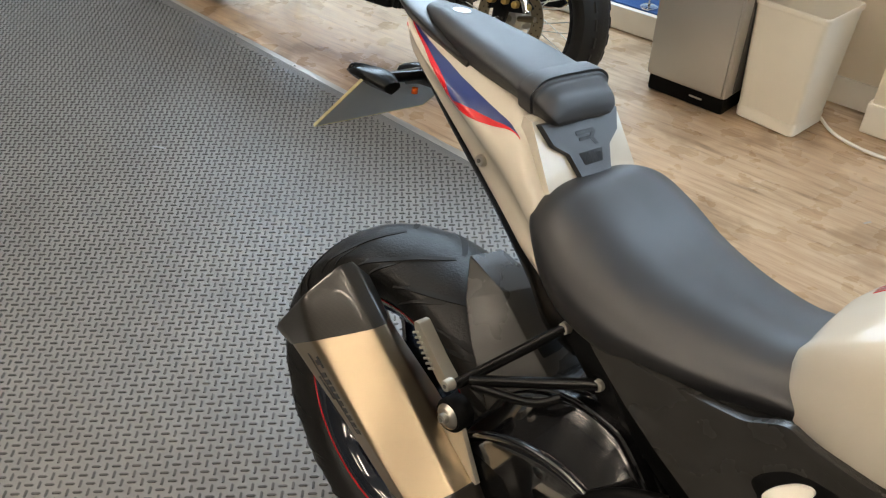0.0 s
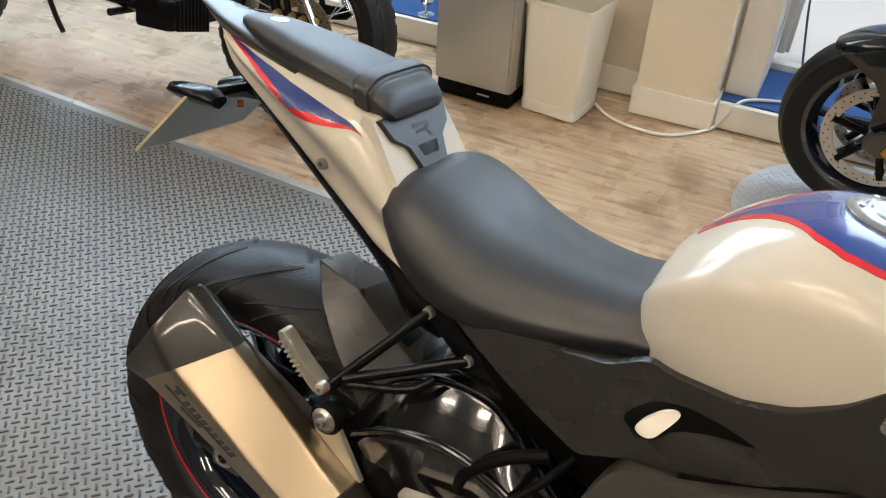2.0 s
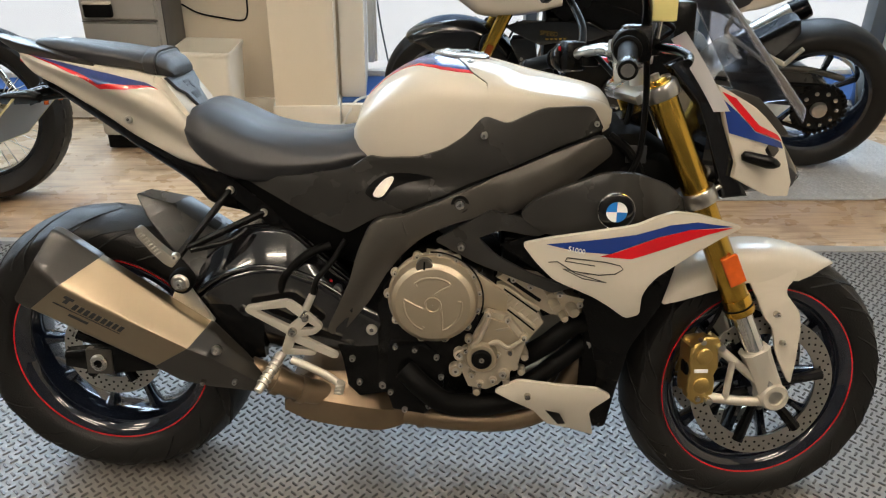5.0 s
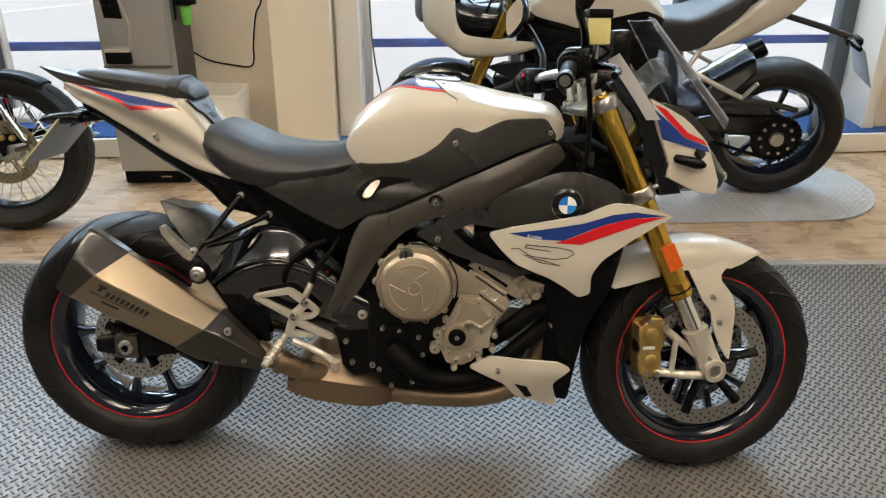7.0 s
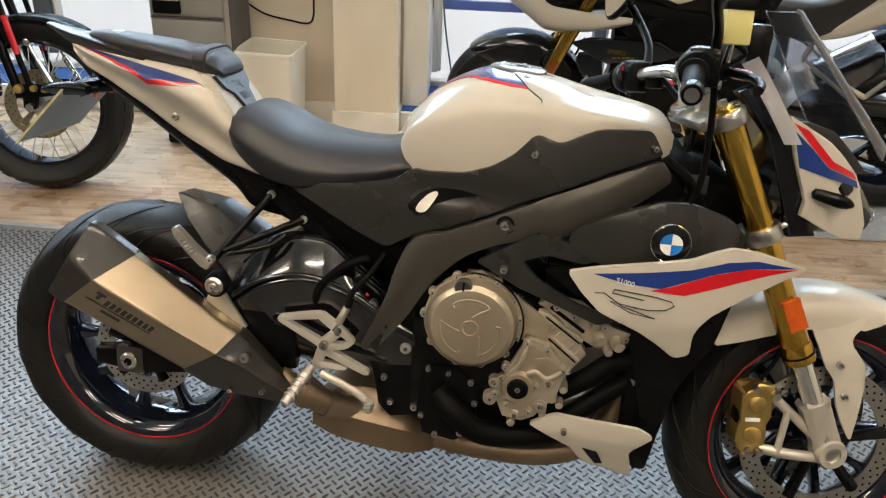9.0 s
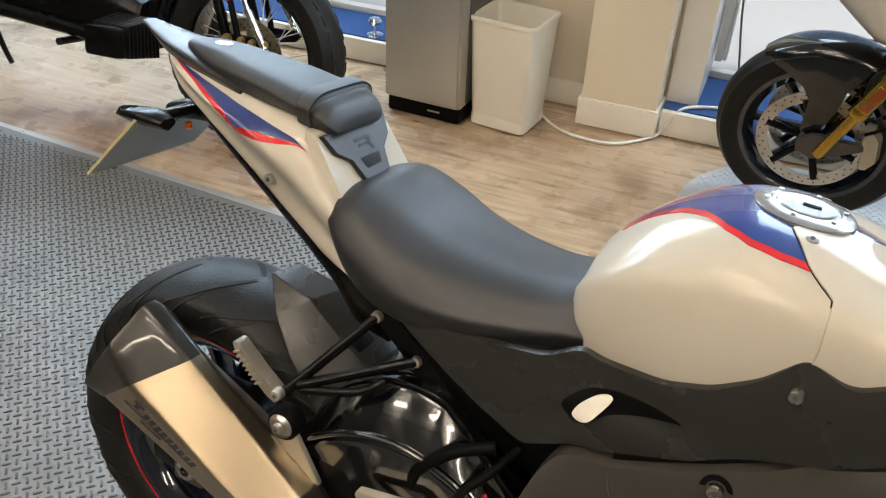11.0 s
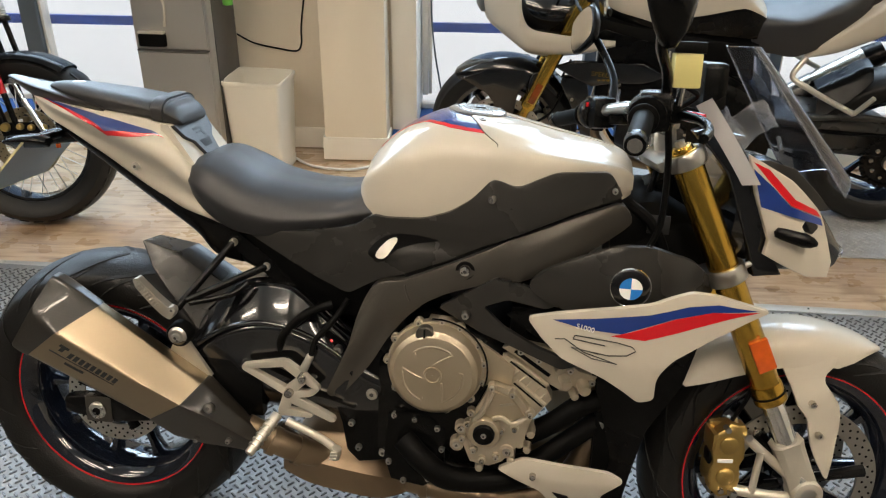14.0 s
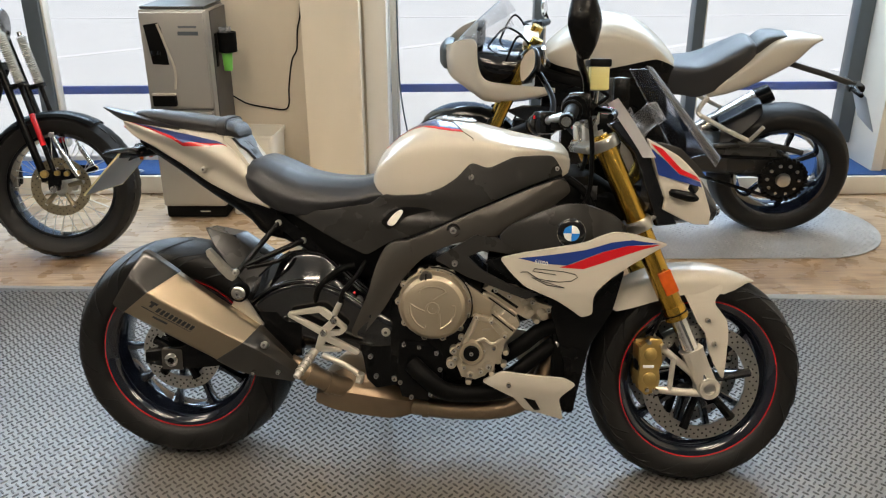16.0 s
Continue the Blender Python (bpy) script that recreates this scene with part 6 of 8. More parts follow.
yoke = None
for s in (-1, 1):
    y = s * 0.105
    leg = fpart("fork_leg", rod(along(0.235, y), along(0.716, y), 0.0275, seg=28, w=0.002), M["gold"], None, "gold anodised upside-down fork tube")
    part("tube_end", rod(along(0.205, y), along(0.245, y), 0.031, 0.029, 28, 0.004), M["gold"], leg)
    part("groove_ring", lathe([(0.0292, -0.0015), (0.0318, -0.0015), (0.0318, 0.0015), (0.0292, 0.0015)], along(0.222, y), 28, axis=RAKE), M["black"], leg)
    part("slider", rod(along(0.02, y), along(0.21, y), 0.0215, seg=24), M["chrome"], leg, "chromed fork slider")
    part("fork_foot", loft([[(p[0] + dx * wx, p[1] + dy * wy, p[2] + dx * wx * 0.45) for dx, dy in ((-1, -0.6), (-0.6, -1), (0.6, -1), (1, -0.6), (1, 0.6), (0.6, 1), (-0.6, 1), (-1, 0.6))] for p, wx, wy in ((along(-0.026, y), 0.016, 0.014), (along(0.0, y), 0.025, 0.018), (along(0.05, y), 0.024, 0.022), (along(0.10, y), 0.025, 0.024), (along(0.113, y), 0.027, 0.026))]), M["silver_paint"], leg, "silver cast fork foot")
    part("axle_ring", lathe([(0.016, y + s * 0.026), (0.027, y + s * 0.026), (0.030, y + s * 0.02), (0.030, y - s * 0.02), (0.016, y - s * 0.02)], (0, 0, 0), 32), M["silver_paint"], leg)
    part("axle_end", rod((0, y + s * 0.012, 0), (0, y + s * 0.02, 0), 0.0165, seg=20), M["steel"], leg)
    part("preload_cap", rod(along(0.714, y), along(0.724, y), 0.021, 0.019, 20, 0.002), M["gold"], leg)
    part("preload_nut", rod(along(0.724, y), along(0.734, y), 0.009, seg=6), M["steel"], leg)
    # caliper stay and caliper behind the leg
    stay = part("caliper_stay", pipe([(-0.008, y, 0.008), (-0.06, y, 0.052), (-0.122, y - s * 0.01, 0.103)], 0.0095, 12, 12), M["silver_paint"], leg)
    part("stay_arm", pipe([(0.0, y, -0.018), (-0.07, y, -0.014), (-0.135, y - s * 0.01, -0.008)], 0.0105, 12, 12), M["silver_paint"], leg)
    part("stay_arm", pipe([(-0.092, y, 0.078), (-0.096, y, 0.04), (-0.100, y, -0.01)], 0.007, 12, 12), M["silver_paint"], leg)
    yo = s * 0.102
    cal = part("brake_caliper", plate(refine([(-0.138, 0.136), (-0.128, 0.118), (-0.136, 0.100), (-0.132, 0.070), (-0.140, 0.052), (-0.136, 0.020), (-0.146, -0.004), (-0.172, -0.016), (-0.192, 0.000), (-0.196, 0.045), (-0.192, 0.060), (-0.196, 0.078), (-0.188, 0.118), (-0.165, 0.138)], 0.012), -0.102, 0.030, 0.005), M["caliper_gold"], leg, "gold four-piston brake caliper", angle=40)
    if s > 0:
        cal.data.transform(Matrix.Scale(-1, 4, (0, 1, 0)))
        cal.data.flip_normals()
    cal.matrix_basis = Matrix.Translation((0.012, 0, -0.008))
    part("inner_half", box(-0.168, s * 0.046, 0.062, 0.048, 0.020, 0.125, 0.006), M["caliper_gold"], cal)
    for cz in (0.096, 0.030):
        part("bridge", box(-0.186, s * 0.072, cz, 0.022, 0.056, 0.040, 0.006), M["caliper_gold"], cal)
        part("piston_cap", lathe([(0.001, 0.006), (0.013, 0.006), (0.0175, 0.003), (0.0185, -0.008), (0.001, -0.008)], (-0.166, yo, cz), 24, axis=(0, s, 0)), M["caliper_gold"], cal)
    part("pad_slot", box(-0.190, s * 0.078, 0.063, 0.018, 0.030, 0.026, 0.003), M["black"], cal)
    part("maker_bar", box(-0.170, s * 0.1025, 0.063, 0.030, 0.0016, 0.008, 0.0005), M["badge_white"], cal)
    for cz in (0.128, 0.000):
        part("bridge_bolt", rod((-0.172, s * 0.09, cz), (-0.172, s * 0.108, cz), 0.006, seg=10, w=0.001), M["steel"], cal)
    part("bleed_nipple", rod((-0.15, s * 0.085, 0.135), (-0.158, s * 0.085, 0.152), 0.004, seg=10), M["steel"], cal)
    for q in ((-0.135, 0.118), (-0.15, -0.002)):
        part("mount_bolt", rod((q[0], s * 0.088, q[1]), (q[0], s * 0.116, q[1]), 0.008, seg=14, w=0.002), M["steel"], cal)
    part("brake_line", pipe([(-0.15, s * 0.09, 0.135), (-0.125, s * 0.10, 0.21), (-0.14, s * 0.10, 0.30), (-0.17, s * 0.085, 0.37)], 0.0045, 22, 8), M["black"], leg)
    rf = part("reflector", box(0, 0, 0, 0.034, 0.010, 0.062, 0.002, None, Matrix.Translation(Vector(along(0.312, y, 0.006)) + Vector((0, s * 0.029, 0))) @ pose(0, 0, 0, 0, -25.5, 0)), M["orange"], leg, "amber side reflector")
    for tt, hh in ((0.475, 0.030), (0.70, 0.028)):
        part("clamp_ring", lathe([(0.0275, -hh / 2), (0.034, -hh / 2), (0.036, -hh / 2 + 0.004), (0.036, hh / 2 - 0.004), (0.034, hh / 2), (0.0275, hh / 2)], along(tt, y), 32, axis=RAKE), M["steel"], leg)
    bolt(leg, Vector(along(0.475, y, 0.040)), 0.006, (0.9, 0, 0.43))
for tt, t2 in ((0.475, 0.03), (0.70, 0.02)):
    c = Vector(along(tt, 0, -0.018))
    yk = fpart("fork_yoke", box(0, 0, 0, 0.06, 0.20, t2, 0.006, None, Matrix.Translation(c) @ pose(0, 0, 0, 0, -25.5, 0)), M["steel"], None, "silver fork yoke")

# mudguard
def arc_ring(a, r, hw, drop):
    """A ring of a plain mudguard, its sides dropped."""
    ca, sa = math.cos(a), math.sin(a)
    pts = []
    for k in range(13):
        t = -1 + 2 * k / 12
        rr = r - drop * abs(t) ** 3
        pts.append(Vector((rr * ca, hw * math.sin(t * 1.35) / math.sin(1.35), rr * sa)))
    return pts


def sheet(rows, thick=0.003):
    b2 = bmesh.new()
    g = [[b2.verts.new(p) for p in r] for r in rows]
    for p, q in zip(g, g[1:]):
        for j in range(len(p) - 1):
            b2.faces.new((p[j], p[j + 1], q[j + 1], q[j]))
    b2.normal_update()
    bmesh.ops.solidify(b2, geom=b2.faces[:], thickness=thick)
    return b2


def guard_ring(deg):
    """A ring of the mudguard: crown radius, edge radius and half width by the angle round the axle."""
    top = float(np.interp(deg, (59, 75, 90, 102, 120, 132, 141), (0.306, 0.307, 0.312, 0.316, 0.328, 0.338, 0.334)))
    edge = float(np.interp(deg, (59, 63, 68, 73, 80, 100, 120, 128, 136, 141), (0.305, 0.302, 0.292, 0.266, 0.246, 0.246, 0.264, 0.276, 0.296, 0.318)))
    hw = float(np.interp(deg, (59, 60.5, 63, 68, 75, 90, 120, 141), (0.004, 0.022, 0.045, 0.068, 0.079, 0.083, 0.088, 0.090)))
    a = math.radians(deg)
    pts = []
    for k in range(25):
        t = -1 + k / 12
        q = abs(t) * math.pi / 2
        r = edge + (top - edge) * max(0.0, math.cos(q)) ** 0.55
        pts.append(Vector((r * math.cos(a), math.copysign(hw * math.sin(q) ** 0.85, t), r * math.sin(a))))
    return pts


rows = [guard_ring(d) for d in (59, 59.6, 60.5, 62, 64, 66.5, 69, 71.5, 74, 77, 80, 84, 88, 92, 96, 100, 105, 110, 115, 120, 125, 130, 134, 138, 141)]
mg = fpart("front_mudguard", sheet(rows, 0.004), M["white"], None, "glossy white front mudguard", angle=70)
FLANK = [(-0.075, 0.262), (-0.056, 0.225), (-0.028, 0.166), (-0.008, 0.145), (0.006, 0.090), (0.022, 0.056), (0.044, 0.019), (0.050, 0.018), (0.053, 0.060), (0.056, 0.137), (0.050, 0.175), (0.031, 0.199), (0.017, 0.217), (0.018, 0.232), (0.034, 0.247), (0.040, 0.268)]
for s in (-1, 1):
    b2 = plate(soften(FLANK, 0.010), lambda x, z: -0.081 - 0.013 * min(1, max(0, (0.262 - z) / 0.07)), 0.006, 0.002)
    if s > 0:
        b2.transform(Matrix.Scale(-1, 4, (0, 1, 0)))
    fk = part("mudguard_flank", b2, M["white"], mg)
    for q in ((-0.004, 0.176), (0.018, 0.112)):
        bolt(fk, (q[0], s * 0.097, q[1]), 0.007, (0, s, 0))

# headlight cowl: white side panels, dark centre, lens, screen
def hl(x, z):
    return (x - 1.426 - 0.019, z - 0.29)


def cowl_y(x, z):
    return -float(np.interp(x, (-0.20, -0.10, 0.0, 0.03), (0.125, 0.128, 0.105, 0.085)))


dk = fpart("headlight", Skin([
    (-0.20, [(0, 0.64), (0.09, 0.63), (0.105, 0.56), (0.08, 0.46), (0, 0.45)]),
    (-0.12, [(0, 0.63), (0.10, 0.62), (0.120, 0.54), (0.09, 0.44), (0, 0.43)]),
    (-0.05, [(0, 0.56), (0.095, 0.55), (0.115, 0.50), (0.08, 0.435), (0, 0.43)]),
    (0.01, [(0, 0.49), (0.06, 0.485), (0.075, 0.465), (0.055, 0.435), (0, 0.43)]),
]).mesh(24, 24), M["gloss_black"], None, "black headlight shell with white side cowls")
side = []
for s in (-1, 1):
    def mk(name, pts, lift, th, mn, lab="", w=0.003, prn=None):
        b2 = plate(refine(pts, 0.025), lambda x, z: cowl_y(x, z) - lift, th, w)
        if s > 0:
            b2.transform(Matrix.Scale(-1, 4, (0, 1, 0)))
        return part(name, b2, M[mn], prn or dk, lab)
    cw = mk("side_cowl", [(-0.196, 0.646), (-0.165, 0.630), (-0.116, 0.604), (-0.056, 0.550), (-0.033, 0.500), (-0.018, 0.458), (-0.022, 0.429), (-0.065, 0.431), (-0.105, 0.448), (-0.149, 0.470), (-0.145, 0.498), (-0.177, 0.577)], 0.0, 0.012, "white", "glossy white headlight side cowl", 0.004)
    mk("red_stripe", [(-0.189, 0.634), (-0.160, 0.622), (-0.108, 0.571), (-0.066, 0.553), (-0.054, 0.540), (-0.114, 0.560), (-0.150, 0.594)], 0.0012, 0.003, "red", "red stripe", 0, cw)
    mk("blue_stripe", [(-0.187, 0.622), (-0.150, 0.592), (-0.114, 0.558), (-0.055, 0.538), (-0.049, 0.525), (-0.111, 0.541), (-0.166, 0.556), (-0.175, 0.585)], 0.0012, 0.003, "blue", "blue stripe", 0, cw)
    ist = part("indicator", lathe([(0.001, -0.004), (0.009, 0.0), (0.011, 0.012), (0.012, 0.03), (0.013, 0.048), (0.010, 0.062), (0.004, 0.071), (0.001, 0.072)], (-0.136, s * 0.134, 0.514), 20, axis=(0.94, s * 0.22, -0.22)), M["satin_black"], dk, "smoked black indicator")
part("lens", Skin([(-0.005, [(0, 0.50), (0.05, 0.495), (0.08, 0.47), (0.06, 0.44), (0, 0.435)]), (0.03, [(0, 0.475), (0.04, 0.472), (0.05, 0.46), (0.035, 0.445), (0, 0.44)])]).mesh(10, 20), M["lens_clear"], dk)
rows = []
for k in range(13):
    t = k / 12
    w0 = 0.130 - 0.062 * t
    cx, cz = -0.022 - 0.170 * t, 0.578 + 0.248 * t
    rows.append([Vector((cx + 0.05 * (1 - abs(u) ** 2) * (1 - 0.3 * t), w0 * u, cz + 0.03 * (1 - u * u) * (1 - t))) for u in np.linspace(-1, 1, 15)])
part("windscreen", sheet(rows, 0.003), M["screen_tint"], dk, "smoked windscreen")
for s in (-1, 1):
    part("screen_edge", pipe([(-0.022 - 0.170 * t, s * (0.130 - 0.062 * t), 0.578 + 0.248 * t) for t in (0, 0.25, 0.5, 0.75, 1)], 0.0022, 24, 8), M["lens_clear"], dk, "pale polished screen edge")
    b2 = plate(refine([(-0.186, 0.634), (-0.155, 0.636), (-0.106, 0.622), (-0.059, 0.578), (-0.036, 0.552), (-0.06, 0.548), (-0.12, 0.60)], 0.02), lambda x, z: -0.112 + 0.05 * max(0, x + 0.06), 0.006, 0.002)
    if s > 0:
        b2.transform(Matrix.Scale(-1, 4, (0, 1, 0)))
    part("upper_cowl", b2, M["matt_grey"], dk, "matt grey upper cowl strip")
rows = []
for k in range(9):
    t = k / 8
    rows.append([Vector((-0.235 + 0.085 * t + 0.012 * math.sin(9 * u + 7 * t), -0.075 - 0.02 * math.sin(6 * u + 4 * t), 0.665 + 0.055 * u + 0.018 * math.sin(8 * t + 3 * u))) for u in np.linspace(0, 1, 9)])
part("crumpled_film", sheet(rows, 0.0008), M["clear_film"], dk, "crumpled clear protective film")
part("cowl_shadow_panel", plate(refine([hl(1.155, 0.97), hl(1.20, 0.99), hl(1.25, 0.935), hl(1.283, 0.85), hl(1.315, 0.765), hl(1.34, 0.72), hl(1.29, 0.715), hl(1.26, 0.80), hl(1.22, 0.90)], 0.04), -0.11, 0.03, 0.005), M["gloss_black"], dk)

# handlebar, controls, mirrors
hb = fpart("handlebar", pipe([(-0.450, 0.355, 0.652), (-0.415, 0.24, 0.674), (-0.35, 0.13, 0.700), (-0.328, 0.06, 0.690), (-0.328, -0.06, 0.690), (-0.35, -0.13, 0.712), (-0.415, -0.24, 0.712), (-0.450, -0.355, 0.69)], 0.0125, 60, 14), M["steel"], None, "silver tapered handlebar")
part("bar_clamp", box(-0.33, 0, 0.70, 0.055, 0.13, 0.045, 0.008), M["steel"], hb)
for s in (-1, 1):
    part("riser", rod((-0.322, s * 0.05, 0.64), (-0.33, s * 0.05, 0.70), 0.02, seg=16), M["steel"], hb)
part("dash", box(-0.255, 0.0, 0.755, 0.045, 0.17, 0.085, 0.012, None, None), M["satin_black"], hb, "black instrument panel")
for s in (-1, 1):
    low = -0.038 if s > 0 else 0.0
    g0, g1 = Vector((-0.417, s * 0.245, 0.711 + low)), Vector((-0.453, s * 0.358, 0.689 + low))
    gd = (g1 - g0).normalized()
    gr = part("grip", rod(g0, g1, 0.0165, seg=20, w=0.003), M["black"], hb, "black rubber grip")
    part("grip_flange", rod(g0, g0 + gd * 0.006, 0.024, seg=24, w=0.002), M["black"], hb)
    part("bar_end", rod(g1, g1 + gd * 0.028, 0.018, 0.016, 20, 0.003), M["satin_black"], hb, "black bar end weight")
    part("bar_end_plug", rod(g1 + gd * 0.026, g1 + gd * 0.0285, 0.011, seg=14), M["steel"], hb)
    sg = part("switch_housing", box(0, 0, 0, 0.055, 0.055, 0.066, 0.014, None, Matrix.Translation((-0.392, s * 0.21, 0.72 + low)) @ pose(0, 0, 0, 0, 0, s * 15)), M["satin_black"], hb)
    part("throttle_drum", rod(Vector((-0.405, s * 0.222, 0.716 + low)) - gd * 0.014, Vector((-0.405, s * 0.222, 0.716 + low)) + gd * 0.014, 0.034, 0.031, 24, 0.006), M["satin_black"], sg)
    part("switch_button", box(-0.421, s * 0.21, 0.735 + low, 0.006, 0.014, 0.01, 0.002), M["red"], sg)
    lv = part("lever", pipe([(-0.35, s * 0.185, 0.715 + low), (-0.325, s * 0.24, 0.71 + low), (-0.335, s * 0.31, 0.702 + low), (-0.36, s * 0.365, 0.695 + low)], 0.0075, 20, 10), M["satin_black"], hb, "black brake lever")
    part("lever_adjuster", rod((-0.335, s * 0.195, 0.713 + low), (-0.312, s * 0.212, 0.71 + low), 0.009, seg=12), M["red"], lv)
    part("lever_perch", box(-0.362, s * 0.18, 0.718 + low, 0.04, 0.035, 0.038, 0.006), M["satin_black"], hb)
# right mirror: tall black back; left mirror: the glass faces the rider
ms = part("mirror_stem", pipe([(-0.372, -0.20, 0.735), (-0.385, -0.235, 0.78), (-0.415, -0.30, 0.815), (-0.425, -0.335, 0.845)], 0.0085, 24, 12), M["satin_black"], hb)
def mirror_head(c, ax, upv, hw, hh, depth, prn):
    """A flattened, tapering mirror shell with its glass on the rider's side."""
    ax, upv = Vector(ax).normalized(), Vector(upv).normalized()
    sd = upv.cross(ax).normalized()
    upv = ax.cross(sd).normalized()
    rings = []
    for d, sc in ((0, 0.94), (0.004, 1.0), (depth * 0.45, 0.96), (depth * 0.8, 0.7), (depth, 0.25)):
        r = []
        for k in range(28):
            a = 2 * math.pi * k / 28
            u, v = math.copysign(abs(math.cos(a)) ** 1.1, math.cos(a)), math.copysign(abs(math.sin(a)) ** 0.95, math.sin(a))
            wv = 1.0 - 0.42 * max(0, -v) - 0.25 * max(0, v)
            r.append(Vector(c) + ax * d + sd * (u * hw * sc * wv) + upv * (v * hh * sc))
        rings.append(r)
    sh_ = part("mirror_shell", loft(rings), M["satin_black"], prn, "black mirror shell", angle=50)
    part("mirror_glass", loft([[Vector(c) - ax * q + (p - Vector(c)) * 0.93 for p in rings[0]] for q in (0.0015, -0.001)]), M["chrome"], sh_, "mirror glass")
    return sh_


mirror_head((-0.43, -0.345, 0.895), (0.6, -0.8, -0.05), (-0.05, -0.2, 1), 0.044, 0.080, 0.045, ms)
ml = part("mirror_stem", pipe([(-0.372, 0.20, 0.70), (-0.36, 0.25, 0.745), (-0.37, 0.30, 0.79), (-0.385, 0.335, 0.825)], 0.0085, 24, 12), M["satin_black"], hb)
mirror_head((-0.42, 0.345, 0.85), (0.917, 0.211, -0.237), (0.0, -0.2, 1), 0.066, 0.056, 0.03, ml)
rs = part("brake_reservoir", box(-0.350, -0.205, 0.785, 0.045, 0.045, 0.055, 0.005), M["fluid_yellow"], hb, "yellowed clear brake fluid reservoir")
part("cap", box(-0.350, -0.205, 0.820, 0.052, 0.052, 0.018, 0.004), M["black"], rs)
part("strap", box(-0.374, -0.205, 0.80, 0.003, 0.012, 0.062, 0.001), M["steel"], rs)
part("bracket", rod((-0.352, -0.20, 0.73), (-0.35, -0.205, 0.76), 0.006, seg=10), M["steel"], rs)
part("hose", pipe([(-0.34, -0.20, 0.758), (-0.32, -0.19, 0.745), (-0.345, -0.185, 0.725)], 0.005, 10, 8), M["black"], rs)
part("paper_tag", sheet([[Vector((-0.314 + 0.09 * t + u * (0.022 + 0.014 * t), -0.17 - 0.012 * math.sin(2.5 * t + u), 0.728 - 0.127 * t + u * 0.014 * (1 - t))) for u in np.linspace(0, 1, 5)] for t in np.linspace(0, 1, 9)], 0.0006), M["paper"], hb, "creased pale paper tag")
part("throttle_cable", pipe([(-0.36, -0.18, 0.70), (-0.34, -0.14, 0.62), (-0.34, -0.13, 0.52), (-0.36, -0.12, 0.46)], 0.006, 24, 8), M["black"], hb)
part("clutch_cable", pipe([(-0.36, 0.18, 0.70), (-0.32, 0.10, 0.64), (-0.32, 0.0, 0.60), (-0.36, -0.06, 0.52)], 0.006, 24, 8), M["black"], hb)

# steering head and dark parts between tank and fork
part("steering_head", rod((1.10, 0, 0.86), (1.20, 0, 0.64), 0.04, seg=24), M["satin_black"], bike)
part("head_casting", Skin([(1.02, [(0, 0.84), (0.10, 0.83), (0.12, 0.78), (0.10, 0.70), (0, 0.68)]), (1.10, [(0, 0.85), (0.08, 0.84), (0.095, 0.78), (0.08, 0.68), (0, 0.66)]), (1.18, [(0, 0.80), (0.05, 0.79), (0.06, 0.74), (0.05, 0.66), (0, 0.64)])]).mesh(16, 20), M["black"], bike)
part("wiring_loom", pipe([(1.05, -0.10, 0.83), (1.09, -0.11, 0.80), (1.12, -0.11, 0.74), (1.10, -0.11, 0.69)], 0.010, 20, 8), M["black"], bike)
part("id_label", box(1.105, -0.102, 0.795, 0.04, 0.003, 0.035, 0.001), M["print_black"], bike)
# side stand on the far side
st = part("side_stand", pipe([(0.60, 0.10, 0.28), (0.56, 0.19, 0.12), (0.53, 0.225, -0.028)], 0.011, 12, 12), M["satin_black"], bike, "black steel side stand")
part("foot", rod((0.55, 0.228, -0.033), (0.51, 0.228, -0.026), 0.014, seg=12), M["satin_black"], st)


# ---- things along the window wall ----
wc = thing("water_cooler", pose(-0.47, 1.895, 0, 0, 0, -2) @ Matrix.Scale(0.975, 4, (0, 0, 1)), "tall grey plastic water cooler with a black base", "water cooler")
part("body", box(0, 0.165, 0.56, 0.318, 0.32, 0.99, 0.018), M["cooler_silver"], wc)
part("base", box(0, 0.17, 0.033, 0.305, 0.30, 0.064, 0.012), M["black"], wc, "black base")
part("base_mark", box(0.045, 0.0185, 0.036, 0.05, 0.002, 0.006), M["silver_paint"], wc)
part("lower_door", box(0, 0.001, 0.325, 0.296, 0.014, 0.49, 0.006), M["cooler_silver"], wc)
up_ = part("upper_front", box(0, 0.0, 0.815, 0.296, 0.016, 0.455, 0.006), M["cooler_silver"], wc)
part("joint", box(0, -0.0005, 0.5785, 0.30, 0.02, 0.004), M["cooler_dark"], wc)
tp = part("tap_recess", plate([(-0.134, 0.985), (-0.064, 0.995), (-0.052, 0.965), (-0.034, 0.795), (-0.112, 0.80)], -0.0095, 0.008, 0.002), M["black"], up_, "black tap recess")
for x in (-0.105, -0.075):
    part("tap", rod((x, -0.012, 0.86), (x + 0.004, -0.03, 0.845), 0.008, seg=12), M["black"], tp)
part("swoosh", pipe([(-0.07, -0.009, 0.99), (-0.035, -0.012, 0.87), (-0.01, -0.012, 0.77), (-0.02, -0.009, 0.68)], 0.006, 24, 8), M["silver_paint"], up_)
tr = part("drip_tray", box(-0.075, -0.012, 0.625, 0.115, 0.03, 0.06, 0.012), M["black"], up_, "black drip tray")
part("tray_lip", box(-0.075, -0.016, 0.656, 0.112, 0.03, 0.010, 0.004), M["silver_paint"], tr)
part("label_bar", box(0.07, -0.009, 0.945, 0.095, 0.002, 0.018), M["post_grey"], up_)
part("label_bar", box(0.07, -0.009, 0.975, 0.085, 0.002, 0.010), M["print_grey"], up_)
